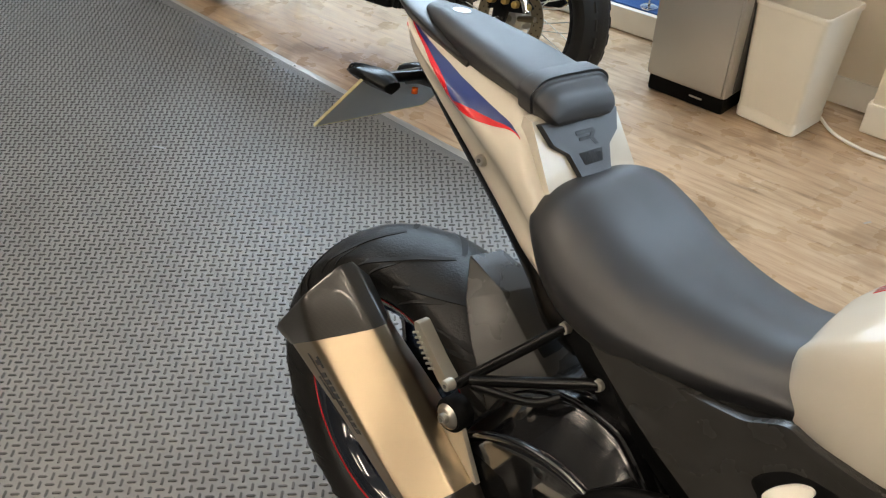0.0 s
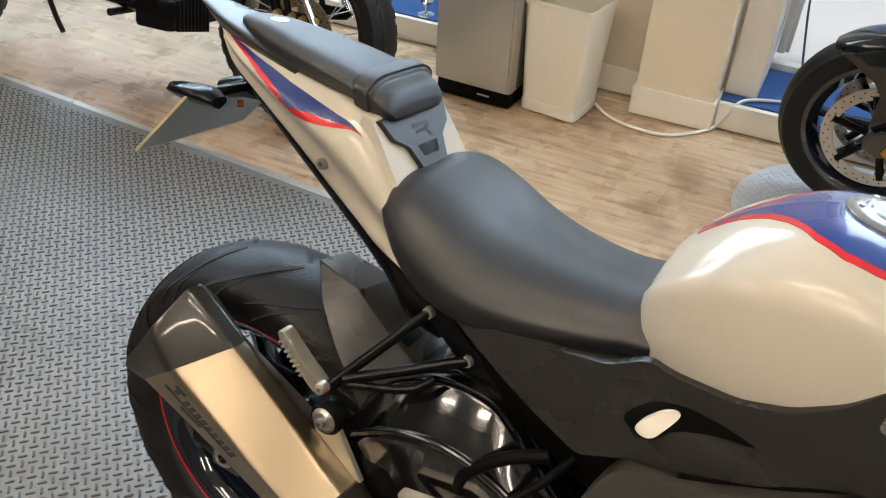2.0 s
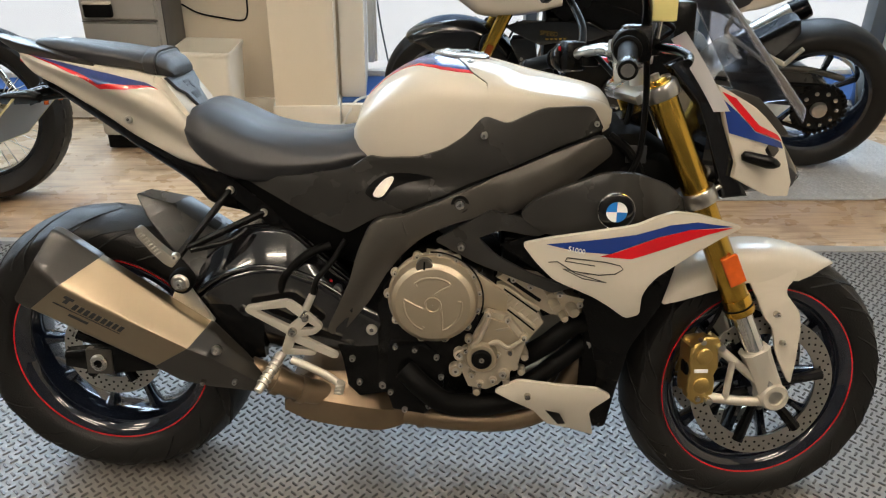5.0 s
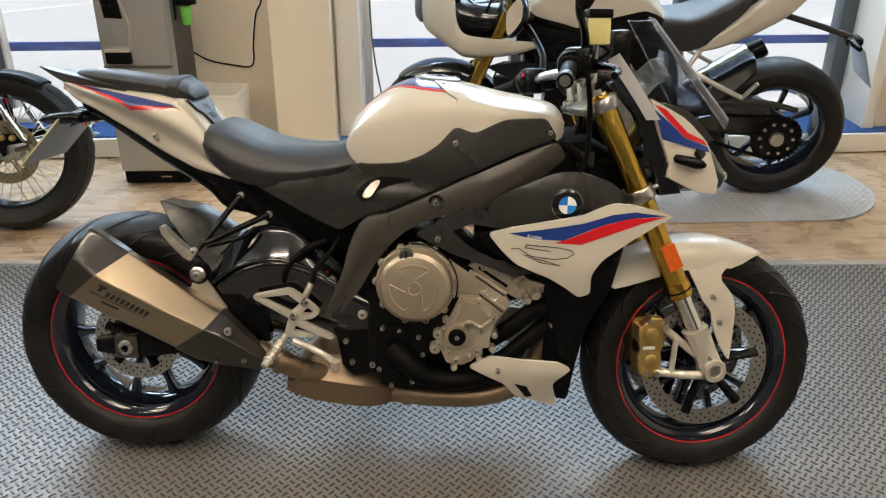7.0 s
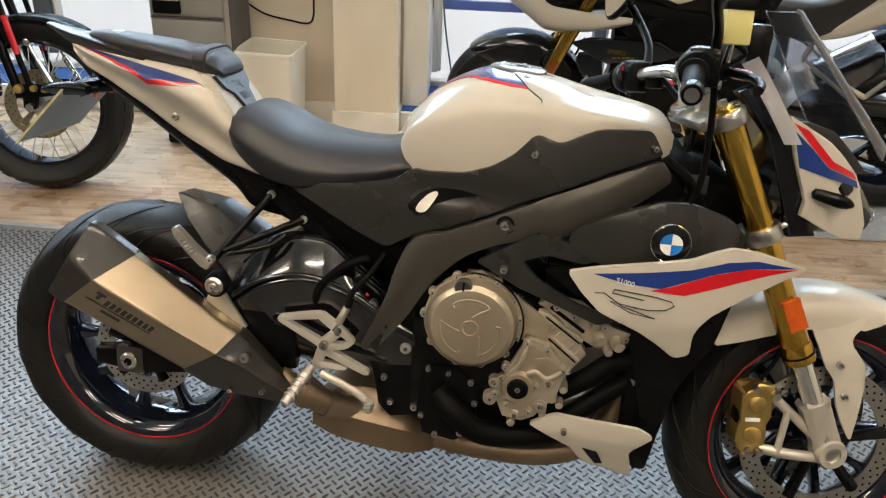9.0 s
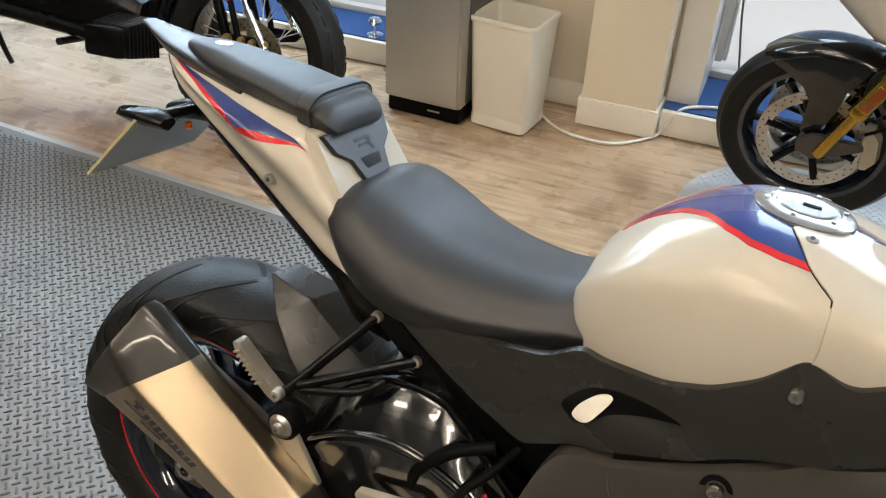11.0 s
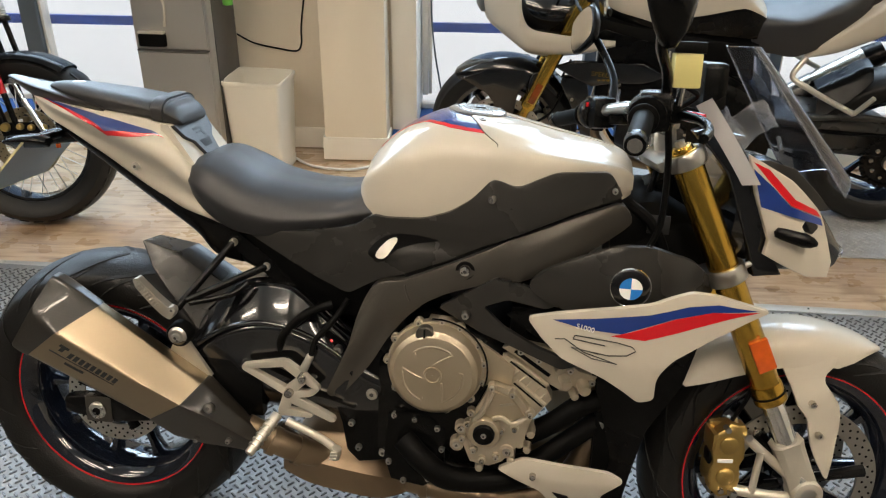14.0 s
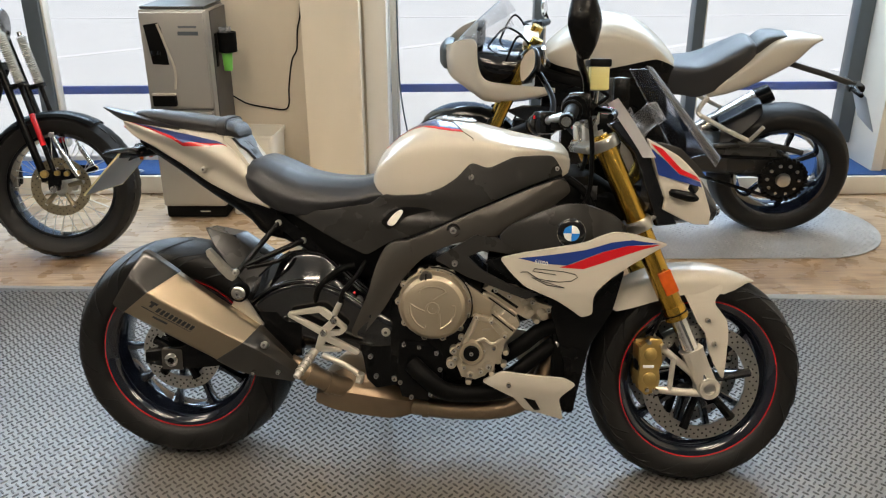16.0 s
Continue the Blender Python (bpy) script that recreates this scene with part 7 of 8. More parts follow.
sd = part("side_panel", box(0.1605, 0.19, 0.56, 0.006, 0.27, 0.96, 0.002), M["cooler_dark"], wc, "dark grey side panel")
part("grip_slot", box(0.165, 0.10, 0.85, 0.008, 0.03, 0.16, 0.003), M["black"], sd)
part("cap", box(0, 0.165, 1.062, 0.30, 0.30, 0.012, 0.005), M["cooler_dark"], wc)
ch = part("cup_holder", lathe([(0.036, -0.048), (0.044, -0.048), (0.044, 0.048), (0.036, 0.048)], (0.212, 0.13, 0.885), 28, axis=(0, 0, 1)), M["black"], wc, "black cup holder")
part("cup_tube", lathe([(0.024, -0.06), (0.028, -0.06), (0.030, 0.065), (0.026, 0.065)], (0.205, 0.13, 0.89), 24, axis=(0, 0, 1)), M["clear_film"], ch)
part("cups", lathe([(0.001, -0.09), (0.020, -0.09), (0.026, 0.0), (0.001, 0.0)], (0.205, 0.13, 0.835), 24, axis=(0, 0, 1)), M["cup_green"], ch, "green paper cups")

bn = thing("waste_bin", pose(-0.170, 2.045, 0, 0, 0, -7), "cream plastic square waste bin, open at the top", "waste bin")
def sq(hx, hy, z, r=0.02, n=5):
    out = []
    for cx, cy, a0 in ((1, 1, 0), (-1, 1, 90), (-1, -1, 180), (1, -1, 270)):
        for k in range(n):
            a = math.radians(a0 + 90 * k / (n - 1))
            out.append((cx * (hx - r) + r * math.cos(a), cy * (hy - r) + r * math.sin(a), z))
    return out
part("body", loft([sq(0.098, 0.085, 0.012), sq(0.109, 0.095, 0.0), sq(0.110, 0.096, 0.004), sq(0.111, 0.097, 0.045), sq(0.112, 0.098, 0.05), sq(0.127, 0.113, 0.408), sq(0.123, 0.109, 0.408), sq(0.104, 0.090, 0.02)]), M["bin_plastic"], bn, angle=30)
part("rim", loft([sq(0.1235, 0.1095, 0.400), sq(0.1275, 0.1135, 0.402), sq(0.131, 0.117, 0.404), sq(0.132, 0.118, 0.408), sq(0.132, 0.118, 0.418), sq(0.130, 0.116, 0.422), sq(0.125, 0.111, 0.421), sq(0.123, 0.109, 0.405)], cap=False), M["bin_plastic"], bn, "rolled cream rim", angle=30)
part("foot_band", loft([sq(0.1105, 0.0965, 0.001), sq(0.1125, 0.0985, 0.003), sq(0.1135, 0.0995, 0.04), sq(0.1115, 0.0975, 0.046)], cap=False), M["bin_plastic"], bn, angle=30)

tagged(part("power_cable", pipe([(-0.30, 2.24, 0.55), (-0.24, 2.285, 0.500), (-0.13, 2.292, 0.475), (-0.05, 2.292, 0.466), (-0.025, 2.292, 0.50), (-0.02, 2.292, 0.58), (0.005, 2.292, 0.72), (0.035, 2.292, 0.78), (0.045, 2.292, 0.88), (0.07, 2.292, 1.02), (0.074, 2.292, 1.5)], 0.004, 60, 8), M["black"]), "thin black power cable hanging on the wall", "cable")
tagged(part("floor_cable", pipe([(-0.06, 2.14, 0.006), (0.02, 2.06, 0.006), (0.12, 2.02, 0.006), (0.24, 2.02, 0.006), (0.33, 2.09, 0.006), (0.39, 2.165, 0.012), (0.42, 2.18, 0.06), (0.47, 2.23, 0.112), (0.62, 2.30, 0.112)], 0.006, 60, 10), M["cable_white"]), "white cable lying across the floor", "cable")
tagged(part("window_cable", pipe([(0.545, 2.54, 1.4), (0.55, 2.54, 0.7), (0.565, 2.53, 0.45), (0.60, 2.50, 0.25), (0.63, 2.46, 0.125)], 0.0045, 40, 8), M["post_grey"]), "grey cable hanging down beside the window", "cable")
for x, y in ((-0.90, 2.36),):
    dl = thing("ledge_light", pose(x, y, 0.105), "small round metal light on the window ledge", "spotlight")
    part("foot", lathe([(0.001, 0.0), (0.036, 0.0), (0.036, 0.004), (0.028, 0.008), (0.001, 0.008)], (0, 0, 0), 28, axis=(0, 0, 1)), M["chrome"], dl)
    part("stem", rod((0, 0, 0.006), (0, 0, 0.05), 0.006, seg=12), M["chrome"], dl)
    part("head", lathe([(0.001, 0.0), (0.022, 0.003), (0.03, 0.018), (0.024, 0.03), (0.001, 0.032)], (0, 0, 0.045), 28, axis=(0, 0, 1)), M["chrome"], dl)

# aluminium checker-plate mat with rounded ends
def stadium(l, w, n=24):
    pts = [(l / 2 - w / 2 + w / 2 * math.cos(a), w / 2 * math.sin(a)) for a in np.linspace(-math.pi / 2, math.pi / 2, n)]
    return pts + [(-x, -y) for x, y in pts]


mm = pose(1.72, 1.735, 0.0, 0, 0, -1.0)
b = bmesh.new()
f1 = b.faces.new([b.verts.new((x, y, 0.004)) for x, y in stadium(2.36, 0.80)])
ret = bmesh.ops.extrude_face_region(b, geom=[f1])
for v in ret["geom"]:
    if isinstance(v, bmesh.types.BMVert):
        v.co.z = -0.001
mt_ = tagged(part("display_mat", b, M["mat_alu"], flat=True), "pale silver checker-plate display mat with rounded ends", "mat")
mt_.matrix_basis = mm
tread_mesh("tread", (-1.17, 1.17, -0.39, 0.39, 0.036, 0.028, 0.009, 0.0024, 0.0038, lambda x, y: (abs(x) < 0.77 and abs(y) < 0.385) or math.hypot(abs(x) - 0.78, y) < 0.385), "mat_alu", mt_, "raised diamond tread bars")
# litter on the floor
for k, (x, y, l, a) in enumerate(((0.50, 1.50, 0.035, 20), (0.62, 1.62, 0.05, -8), (0.70, 1.66, 0.03, 30), (0.30, 1.62, 0.025, 60), (-1.55, 0.45, 0.05, 25), (0.78, 1.58, 0.03, 10))):
    tagged(part("scrap", box(x, y, 0.0035, l, 0.006, 0.0015, 0.0004, None, None), M["paper"]), "small pale scrap on the floor", "litter", "scraps on the floor").matrix_basis = Matrix.Translation((x, y, 0)) @ pose(0, 0, 0, 0, 0, a) @ Matrix.Translation((-x, -y, 0))


# ---- white half-faired sports motorcycle on the display mat ----
TRI = Matrix.Translation((2.355, 1.70, 0.004)) @ pose(0, 0, 0, 0, 0, 172.3) @ pose(0, 0, 0, -7)
tri = thing("sports_motorcycle", TRI, "white half-faired sports motorcycle with gold forks on a checker-plate mat", "motorcycle")


def plain_wheel(name, parent, c, r_out, half, spokes, m=None):
    r_rim = 0.2165
    w = part(name, lathe([(r_rim + 0.006, -half * 0.8), (r_rim - 0.012, -half * 0.68), (r_rim - 0.028, -half * 0.3), (r_rim - 0.028, half * 0.3), (r_rim - 0.012, half * 0.68), (r_rim + 0.006, half * 0.8), (r_rim - 0.01, half * 0.8), (r_rim - 0.036, half * 0.3), (r_rim - 0.036, -half * 0.3), (r_rim - 0.01, -half * 0.8)], seg=72), M["rim_black"], parent, "glossy black cast rim")
    w.matrix_basis = Matrix.Translation(c) @ (m or Matrix())
    part("tyre", lathe(tyre_profile(r_out, half, r_rim + 0.004), seg=80), M["rubber"], w, "black road tyre")
    part("hub", lathe([(0.012, -half * 0.8), (0.036, -half * 0.8), (0.042, 0), (0.036, half * 0.8), (0.012, half * 0.8)], seg=32), M["rim_black"], w)
    for k in range(spokes):
        a = 2 * math.pi * k / spokes
        d, e = Vector((math.cos(a), 0, math.sin(a))), Vector((-math.sin(a), 0, math.cos(a)))
        part("spoke", loft([[d * rr + e * wd * u + Vector((0, v * 0.014, 0)) for u, v in ((-1, -0.6), (0, -1), (1, -0.6), (1, 0.6), (0, 1), (-1, 0.6))] for rr, wd in ((0.03, 0.014), (0.10, 0.009), (0.185, 0.013))]), M["rim_black"], w)
    return w


tr_ = plain_wheel("rear_wheel", tri, (0, 0, 0.318), 0.318, 0.093, 7)
TF = Vector((1.468, 0.03, 0.300))
tf_ = plain_wheel("front_wheel", tri, TF, 0.300, 0.06, 7)
for s in (-1, 1):
    brake_disc(tf_, s * 0.064, 0.16, 0.125, [(0.15, 30, 0), (0.138, 30, 0.1)], 6)
part("sprocket", lathe([(0.03, 0.128), (0.098, 0.128), (0.104, 0.131), (0.098, 0.134), (0.03, 0.134)], (0, 0, 0), 42), M["satin_black"], tr_, "black rear sprocket")
part("hub_nut", rod((0, 0.128, 0), (0, 0.152, 0), 0.034, 0.03, 24, 0.004), M["steel"], tr_, "brushed hub nut")
part("nut_face", rod((0, 0.15, 0), (0, 0.1535, 0), 0.018, seg=20, w=0.001), M["disc"], tr_)
for k in range(10):
    a = 2 * math.pi * k / 10
    part("stud", rod((0.070 * math.cos(a), 0.131, 0.070 * math.sin(a)), (0.070 * math.cos(a), 0.141, 0.070 * math.sin(a)), 0.009, 0.007, 10, 0.002), M["steel"], tr_)
for k in range(30):
    a = 2 * math.pi * k / 30
    part("chain_link", rod((0.102 * math.cos(a), 0.124, 0.102 * math.sin(a)), (0.102 * math.cos(a), 0.140, 0.102 * math.sin(a)), 0.0085, seg=10, w=0.001), M["satin_black"], tr_)
# chain run, guard and single-sided swingarm
for zz in (0.098, -0.098):
    part("chain", pipe([(0.0, 0.132, 0.318 + zz * 1.05), (0.28, 0.130, 0.36 + zz * 0.65), (0.52, 0.115, 0.40 + zz * 0.4)], 0.008, 14, 6), M["satin_black"], tri)
part("swingarm", Skin([(-0.05, [(0.0, 0.38), (0.05, 0.375), (0.085, 0.32), (0.05, 0.27), (0.0, 0.26)]), (0.10, [(0.0, 0.46), (0.07, 0.45), (0.10, 0.37), (0.07, 0.30), (0.0, 0.28)]), (0.30, [(0.0, 0.47), (0.11, 0.455), (0.125, 0.39), (0.11, 0.33), (0.0, 0.31)]), (0.55, [(0.0, 0.47), (0.10, 0.46), (0.115, 0.40), (0.10, 0.35), (0.0, 0.33)])]).mesh(30, 24), M["matt_grey"], tri, "dark grey cast swingarm")
hgs = Skin([(0.13, [(0, 0.650), (0.05, 0.645), (0.085, 0.615)]), (0.16, [(0, 0.640), (0.055, 0.634), (0.10, 0.58)]), (0.22, [(0, 0.60), (0.06, 0.59), (0.11, 0.52)]), (0.30, [(0, 0.55), (0.06, 0.54), (0.11, 0.46)])])
part("hugger", hgs.patch(0, 1, lambda u: -1, lambda u: 1, 0, 0.004, 20, 24), M["satin_black"], tri, "black rear mudguard")
part("chain_guard", pipe([(0.33, 0.125, 0.47), (0.20, 0.13, 0.485), (0.09, 0.132, 0.485), (0.0, 0.133, 0.468), (-0.06, 0.133, 0.452)], 0.013, 20, 10), M["matt_grey"], tri, "black chain guard")
# frame, engine, dark mass
part("engine", Skin([(0.45, [(0, 0.52), (0.13, 0.51), (0.16, 0.42), (0.14, 0.28), (0, 0.24)]), (0.62, [(0, 0.62), (0.16, 0.60), (0.19, 0.46), (0.16, 0.25), (0, 0.21)]), (0.85, [(0, 0.66), (0.16, 0.64), (0.185, 0.48), (0.15, 0.26), (0, 0.22)]), (1.02, [(0, 0.64), (0.14, 0.62), (0.16, 0.48), (0.12, 0.30), (0, 0.27)])]).mesh(30, 28), M["satin_black"], tri, "black engine block")
for c, r in (((0.62, 0.40), 0.075), ((0.82, 0.38), 0.06)):
    cv = part("engine_cover", lathe([(0.001, 0.215), (r * 0.8, 0.213), (r, 0.20), (r, 0.16), (0.001, 0.16)], (c[0], 0, c[1]), 40), M["matt_grey"], tri)
    for k in range(7):
        a = 2 * math.pi * k / 7
        part("bolt", rod((c[0] + r * 0.95 * math.cos(a), 0.19, c[1] + r * 0.95 * math.sin(a)), (c[0] + r * 0.95 * math.cos(a), 0.207, c[1] + r * 0.95 * math.sin(a)), 0.006, seg=8), M["steel"], cv)
for y in (0.07, 0.0, -0.07):
    part("header_pipe", pipe([(1.0, y, 0.55), (1.09, y, 0.47), (1.10, y, 0.32), (0.98, y * 0.7, 0.20), (0.7, y * 0.4, 0.17), (0.45, -0.05, 0.20)], 0.021, 36, 12), M["burnt_steel"], tri)
part("radiator", box(1.09, 0, 0.52, 0.05, 0.32, 0.30, 0.01), M["black"], tri, "black radiator")
def tri_panel(name, poly, y, mn, label="", t=0.014, both=True, parent=None, w=0.004):
    b2 = plate(refine(poly, 0.05), (y if callable(y) else (lambda x, z: -y)), t, w)
    b2.transform(Matrix.Scale(-1, 4, (0, 1, 0)))
    o = part(name, b2, M[mn], parent or tri, label)
    if both:
        mirror_y(o)
    return o


tri_panel("frame_beam", [(0.50, 0.46), (0.58, 0.60), (0.80, 0.71), (1.10, 0.78), (1.16, 0.74), (1.05, 0.66), (0.80, 0.60), (0.64, 0.50), (0.58, 0.42)], 0.165, "satin_black", "satin black twin-spar frame")
tp_ = tri_panel("radiator_panel", [(0.86, 0.62), (0.95, 0.665), (1.20, 0.66), (1.27, 0.635), (1.235, 0.615), (1.13, 0.566), (1.04, 0.585), (0.94, 0.59)], 0.185, "gloss_black", "glossy black side panel with gold lettering")
tx = bpy.data.curves.new("lettering", "FONT")
tx.body, tx.size, tx.extrude = "SPEED", 0.026, 0.0006
tx.materials.append(M["gold"])
to = new("lettering", tx)
to.parent = tp_
to.matrix_basis = Matrix.Translation((1.135, 0.1865, 0.611)) @ pose(0, 0, 0, 0, -4, 0) @ pose(0, 0, 0, 90, 0, 180)
for k in range(5):
    part("letter_bar", box(1.105 - 0.017 * k, 0.186, 0.594 + 0.001 * k, 0.012, 0.002, 0.008), M["gold"], tp_)
rs = tri_panel("radiator_side", [(1.235, 0.575), (1.245, 0.55), (1.20, 0.46), (1.175, 0.40), (1.15, 0.33), (1.115, 0.33), (1.12, 0.42), (1.14, 0.52), (1.15, 0.58)], 0.14, "gloss_black", "glossy black radiator side", 0.03, False)
for s in (-1, 1):
    part("bright_header", pipe([(1.02, s * 0.12, 0.56), (1.085, s * 0.125, 0.52), (1.095, s * 0.12, 0.45), (1.06, s * 0.11, 0.34), (0.98, s * 0.08, 0.24)], 0.020, 24, 14), M["header_steel"], tri, "bright steel header pipe")
for z in (0.36, 0.42, 0.49):
    part("bolt", rod((1.165 + 0.25 * (z - 0.36), 0.138, z), (1.165 + 0.25 * (z - 0.36), 0.147, z), 0.006, seg=10), M["steel"], rs)
# tank
tt = Skin([
    tank_station(0.525, 0.820, 0.08, 0.74, 0.07, 0.78),
    tank_station(0.56, 0.872, 0.11, 0.75, 0.10, 0.81),
    tank_station(0.63, 0.945, 0.14, 0.76, 0.12, 0.85),
    tank_station(0.71, 1.000, 0.160, 0.77, 0.14, 0.88),
    tank_station(0.82, 1.028, 0.172, 0.78, 0.15, 0.895),
    tank_station(0.91, 1.016, 0.172, 0.78, 0.15, 0.89),
    tank_station(1.02, 0.964, 0.150, 0.79, 0.13, 0.87),
    tank_station(1.10, 0.895, 0.11, 0.80, 0.10, 0.85),
    tank_station(1.13, 0.85, 0.07, 0.80, 0.06, 0.825)])
tk = part("fuel_tank", tt.mesh(50, 44), M["white"], tri, "glossy white fuel tank", angle=60)
part("filler_cap", lathe([(0.001, 0.006), (0.045, 0.006), (0.06, 0.002), (0.06, -0.006), (0.001, -0.006)], tt.at(tt.u_of(0.93), 0), 40, axis=(0, 0, 1)), M["silver_paint"], tk, "silver filler cap")
for s in (-1, 1):
    part("tank_pad", tt.patch(tt.u_of(0.535), tt.u_of(1.12), lambda u, s=s: s * float(np.interp(u, (0.05, 0.25, 0.45, 0.62, 0.8, 1), (0.50, 0.60, 0.80, 0.92, 0.80, 0.50))), lambda u, s=s: s * 0.995, 0.002, 0.004, 30, 8), M["satin_black"], tk, "black lower tank edge")
part("frame_cover", Skin([(0.55, [(0, 0.74), (0.11, 0.73), (0.125, 0.68), (0.11, 0.60), (0, 0.58)]), (0.75, [(0, 0.78), (0.14, 0.77), (0.16, 0.71), (0.14, 0.62), (0, 0.60)]), (1.0, [(0, 0.81), (0.14, 0.80), (0.16, 0.74), (0.14, 0.66), (0, 0.64)]), (1.15, [(0, 0.83), (0.11, 0.82), (0.13, 0.76), (0.11, 0.70), (0, 0.68)])]).mesh(24, 20), M["black"], tri)
# seat and tail
part("rider_seat", Skin([(0.205, [(0, 0.925), (0.07, 0.92), (0.085, 0.90), (0.075, 0.86)]), (0.243, [(0, 0.938), (0.095, 0.928), (0.115, 0.890), (0.10, 0.83)]), (0.308, [(0, 0.915), (0.11, 0.895), (0.13, 0.845), (0.11, 0.76)]), (0.42, [(0, 0.852), (0.12, 0.84), (0.135, 0.80), (0.115, 0.70)]), (0.50, [(0, 0.835), (0.10, 0.83), (0.12, 0.79), (0.10, 0.70)]), (0.58, [(0, 0.835), (0.09, 0.83), (0.105, 0.78), (0.09, 0.70)])]).mesh(40, 28), M["seat"], tri, "black vinyl rider seat")
part("pillion_seat", Skin([(0.075, [(0, 0.957), (0.04, 0.955), (0.05, 0.945), (0.04, 0.93)]), (0.13, [(0, 0.964), (0.06, 0.96), (0.072, 0.945), (0.06, 0.90)]), (0.182, [(0, 0.952), (0.07, 0.946), (0.082, 0.925), (0.07, 0.88)]), (0.23, [(0, 0.900), (0.06, 0.895), (0.07, 0.88), (0.06, 0.86)])]).mesh(24, 24), M["seat"], tri, "black vinyl pillion seat")
part("tail_fairing", Skin([(-0.080, [(0, 0.945), (0.02, 0.943), (0.03, 0.938), (0.02, 0.930), (0, 0.928)]), (-0.04, [(0, 0.951), (0.05, 0.947), (0.065, 0.935), (0.045, 0.915), (0, 0.91)]), (0.04, [(0, 0.956), (0.07, 0.950), (0.092, 0.915), (0.07, 0.840), (0, 0.835)]), (0.13, [(0, 0.940), (0.09, 0.935), (0.112, 0.885), (0.09, 0.79), (0, 0.78)]), (0.20, [(0, 0.88), (0.11, 0.875), (0.125, 0.84), (0.10, 0.755), (0, 0.745)]), (0.30, [(0, 0.80), (0.115, 0.795), (0.128, 0.765), (0.11, 0.715), (0, 0.71)]), (0.39, [(0, 0.715), (0.09, 0.712), (0.10, 0.70), (0.09, 0.685), (0, 0.68)])]).mesh(48, 32), M["white"], tri, "glossy white tail fairing", angle=50)
th = part("plate_hanger", pipe([(0.06, 0, 0.83), (-0.06, 0, 0.795), (-0.155, 0, 0.767), (-0.27, 0, 0.725)], 0.013, 20, 12), M["matt_grey"], tri, "black number plate hanger")
part("hanger_end", box(-0.265, 0, 0.722, 0.07, 0.08, 0.03, 0.010), M["satin_black"], th)
part("number_plate", box(0, 0, 0, 0.004, 0.21, 0.17, 0.001, None, pose(-0.318, 0, 0.628, 0, 22, 0)), M["plate_back"], th, "grey back of a number plate")
for s in (-1, 1):
    part("indicator", rod((-0.25, s * 0.04, 0.725), (-0.26, s * 0.12, 0.72), 0.016, 0.01, 12, 0.004), M["satin_black"], th)
    pgh = part("footrest_hanger", pipe([(0.387, s * 0.13, 0.704), (0.425, s * 0.15, 0.64), (0.368, s * 0.165, 0.605), (0.28, s * 0.17, 0.56), (0.191, s * 0.17, 0.518)], 0.0105, 24, 10), M["alu"], tri, "silver cast footrest hanger")
    part("pillion_peg", rod((0.191, s * 0.17, 0.518), (0.148, s * 0.20, 0.596), 0.009, seg=10), M["alu"], pgh)
    part("rider_peg", rod((0.42, s * 0.16, 0.40), (0.42, s * 0.25, 0.39), 0.010, seg=10), M["alu"], pgh)
sl = part("silencer", rod((0.36, -0.13, 0.44), (0.10, -0.145, 0.605), 0.045, 0.050, 24, 0.006), M["steel"], tri, "brushed steel silencer")
part("end_cap", rod((0.105, -0.145, 0.602), (0.045, -0.148, 0.640), 0.052, 0.043, 24, 0.006), M["satin_black"], sl)
# forks, mudguard, fairing, screen, bars
TR = Vector((-0.40, 0, 0.917))
for s in (-1, 1):
    y = s * 0.105
    a_ = TF + Vector((-0.035, y + 0.03, 0))
    lg = part("fork_leg", rod(a_ + TR * 0.18, a_ + TR * 0.72, 0.026, seg=24), M["gold"], tri, "gold anodised fork tube")
    part("slider", rod(a_ + TR * 0.0, a_ + TR * 0.19, 0.017, seg=20), M["gold"], lg)
    part("clamp_ring", rod(a_ + TR * 0.17, a_ + TR * 0.195, 0.028, seg=24, w=0.002), M["gold"], lg)
    part("foot", plate(refine([(TF.x + 0.03, 0.285), (TF.x + 0.035, 0.315), (TF.x + 0.0, 0.345), (TF.x - 0.03, 0.35), (TF.x - 0.06, 0.345), (TF.x - 0.14, 0.352), (TF.x - 0.15, 0.335), (TF.x - 0.08, 0.295), (TF.x - 0.02, 0.27)], 0.03), s * 0.105 + 0.018, 0.024, 0.005), M["frame_grey"], lg, "cast grey fork foot")
    part("reflector", box(0, 0, 0, 0.026, 0.007, 0.085, 0.003, None, Matrix.Translation(a_ + TR * 0.245 + Vector((0, s * 0.027, 0))) @ pose(0, 0, 0, 0, -23, 0)), M["amber_dark"], lg, "dark amber reflector")
    part("brake_hose", pipe([(TF.x - 0.14, s * 0.11, 0.37), (TF.x - 0.20, s * 0.12, 0.43), (TF.x - 0.25, s * 0.10, 0.55)], 0.005, 14, 8), M["black"], lg)
    cal = part("brake_caliper", loft([[(TF.x + cx + u * a2, s * (0.066 + v), TF.z + cz) for u, v in ((-1, 0.0), (-0.8, 0.036), (0.6, 0.040), (1, 0.02), (1, -0.02), (0.6, -0.034), (-0.8, -0.030))] for cx, cz, a2 in ((-0.15, 0.075, 0.012), (-0.158, 0.05, 0.03), (-0.168, -0.02, 0.03), (-0.16, -0.05, 0.014))]), M["cast_alu"], lg, "grey brake caliper")
    part("guard_stay", pipe([a_ + TR * 0.20, TF + Vector((-0.12, y * 0.9, 0.26)), TF + Vector((-0.17, y * 0.8, 0.27))], 0.012, 10, 8), M["satin_black"], lg)
rows = []
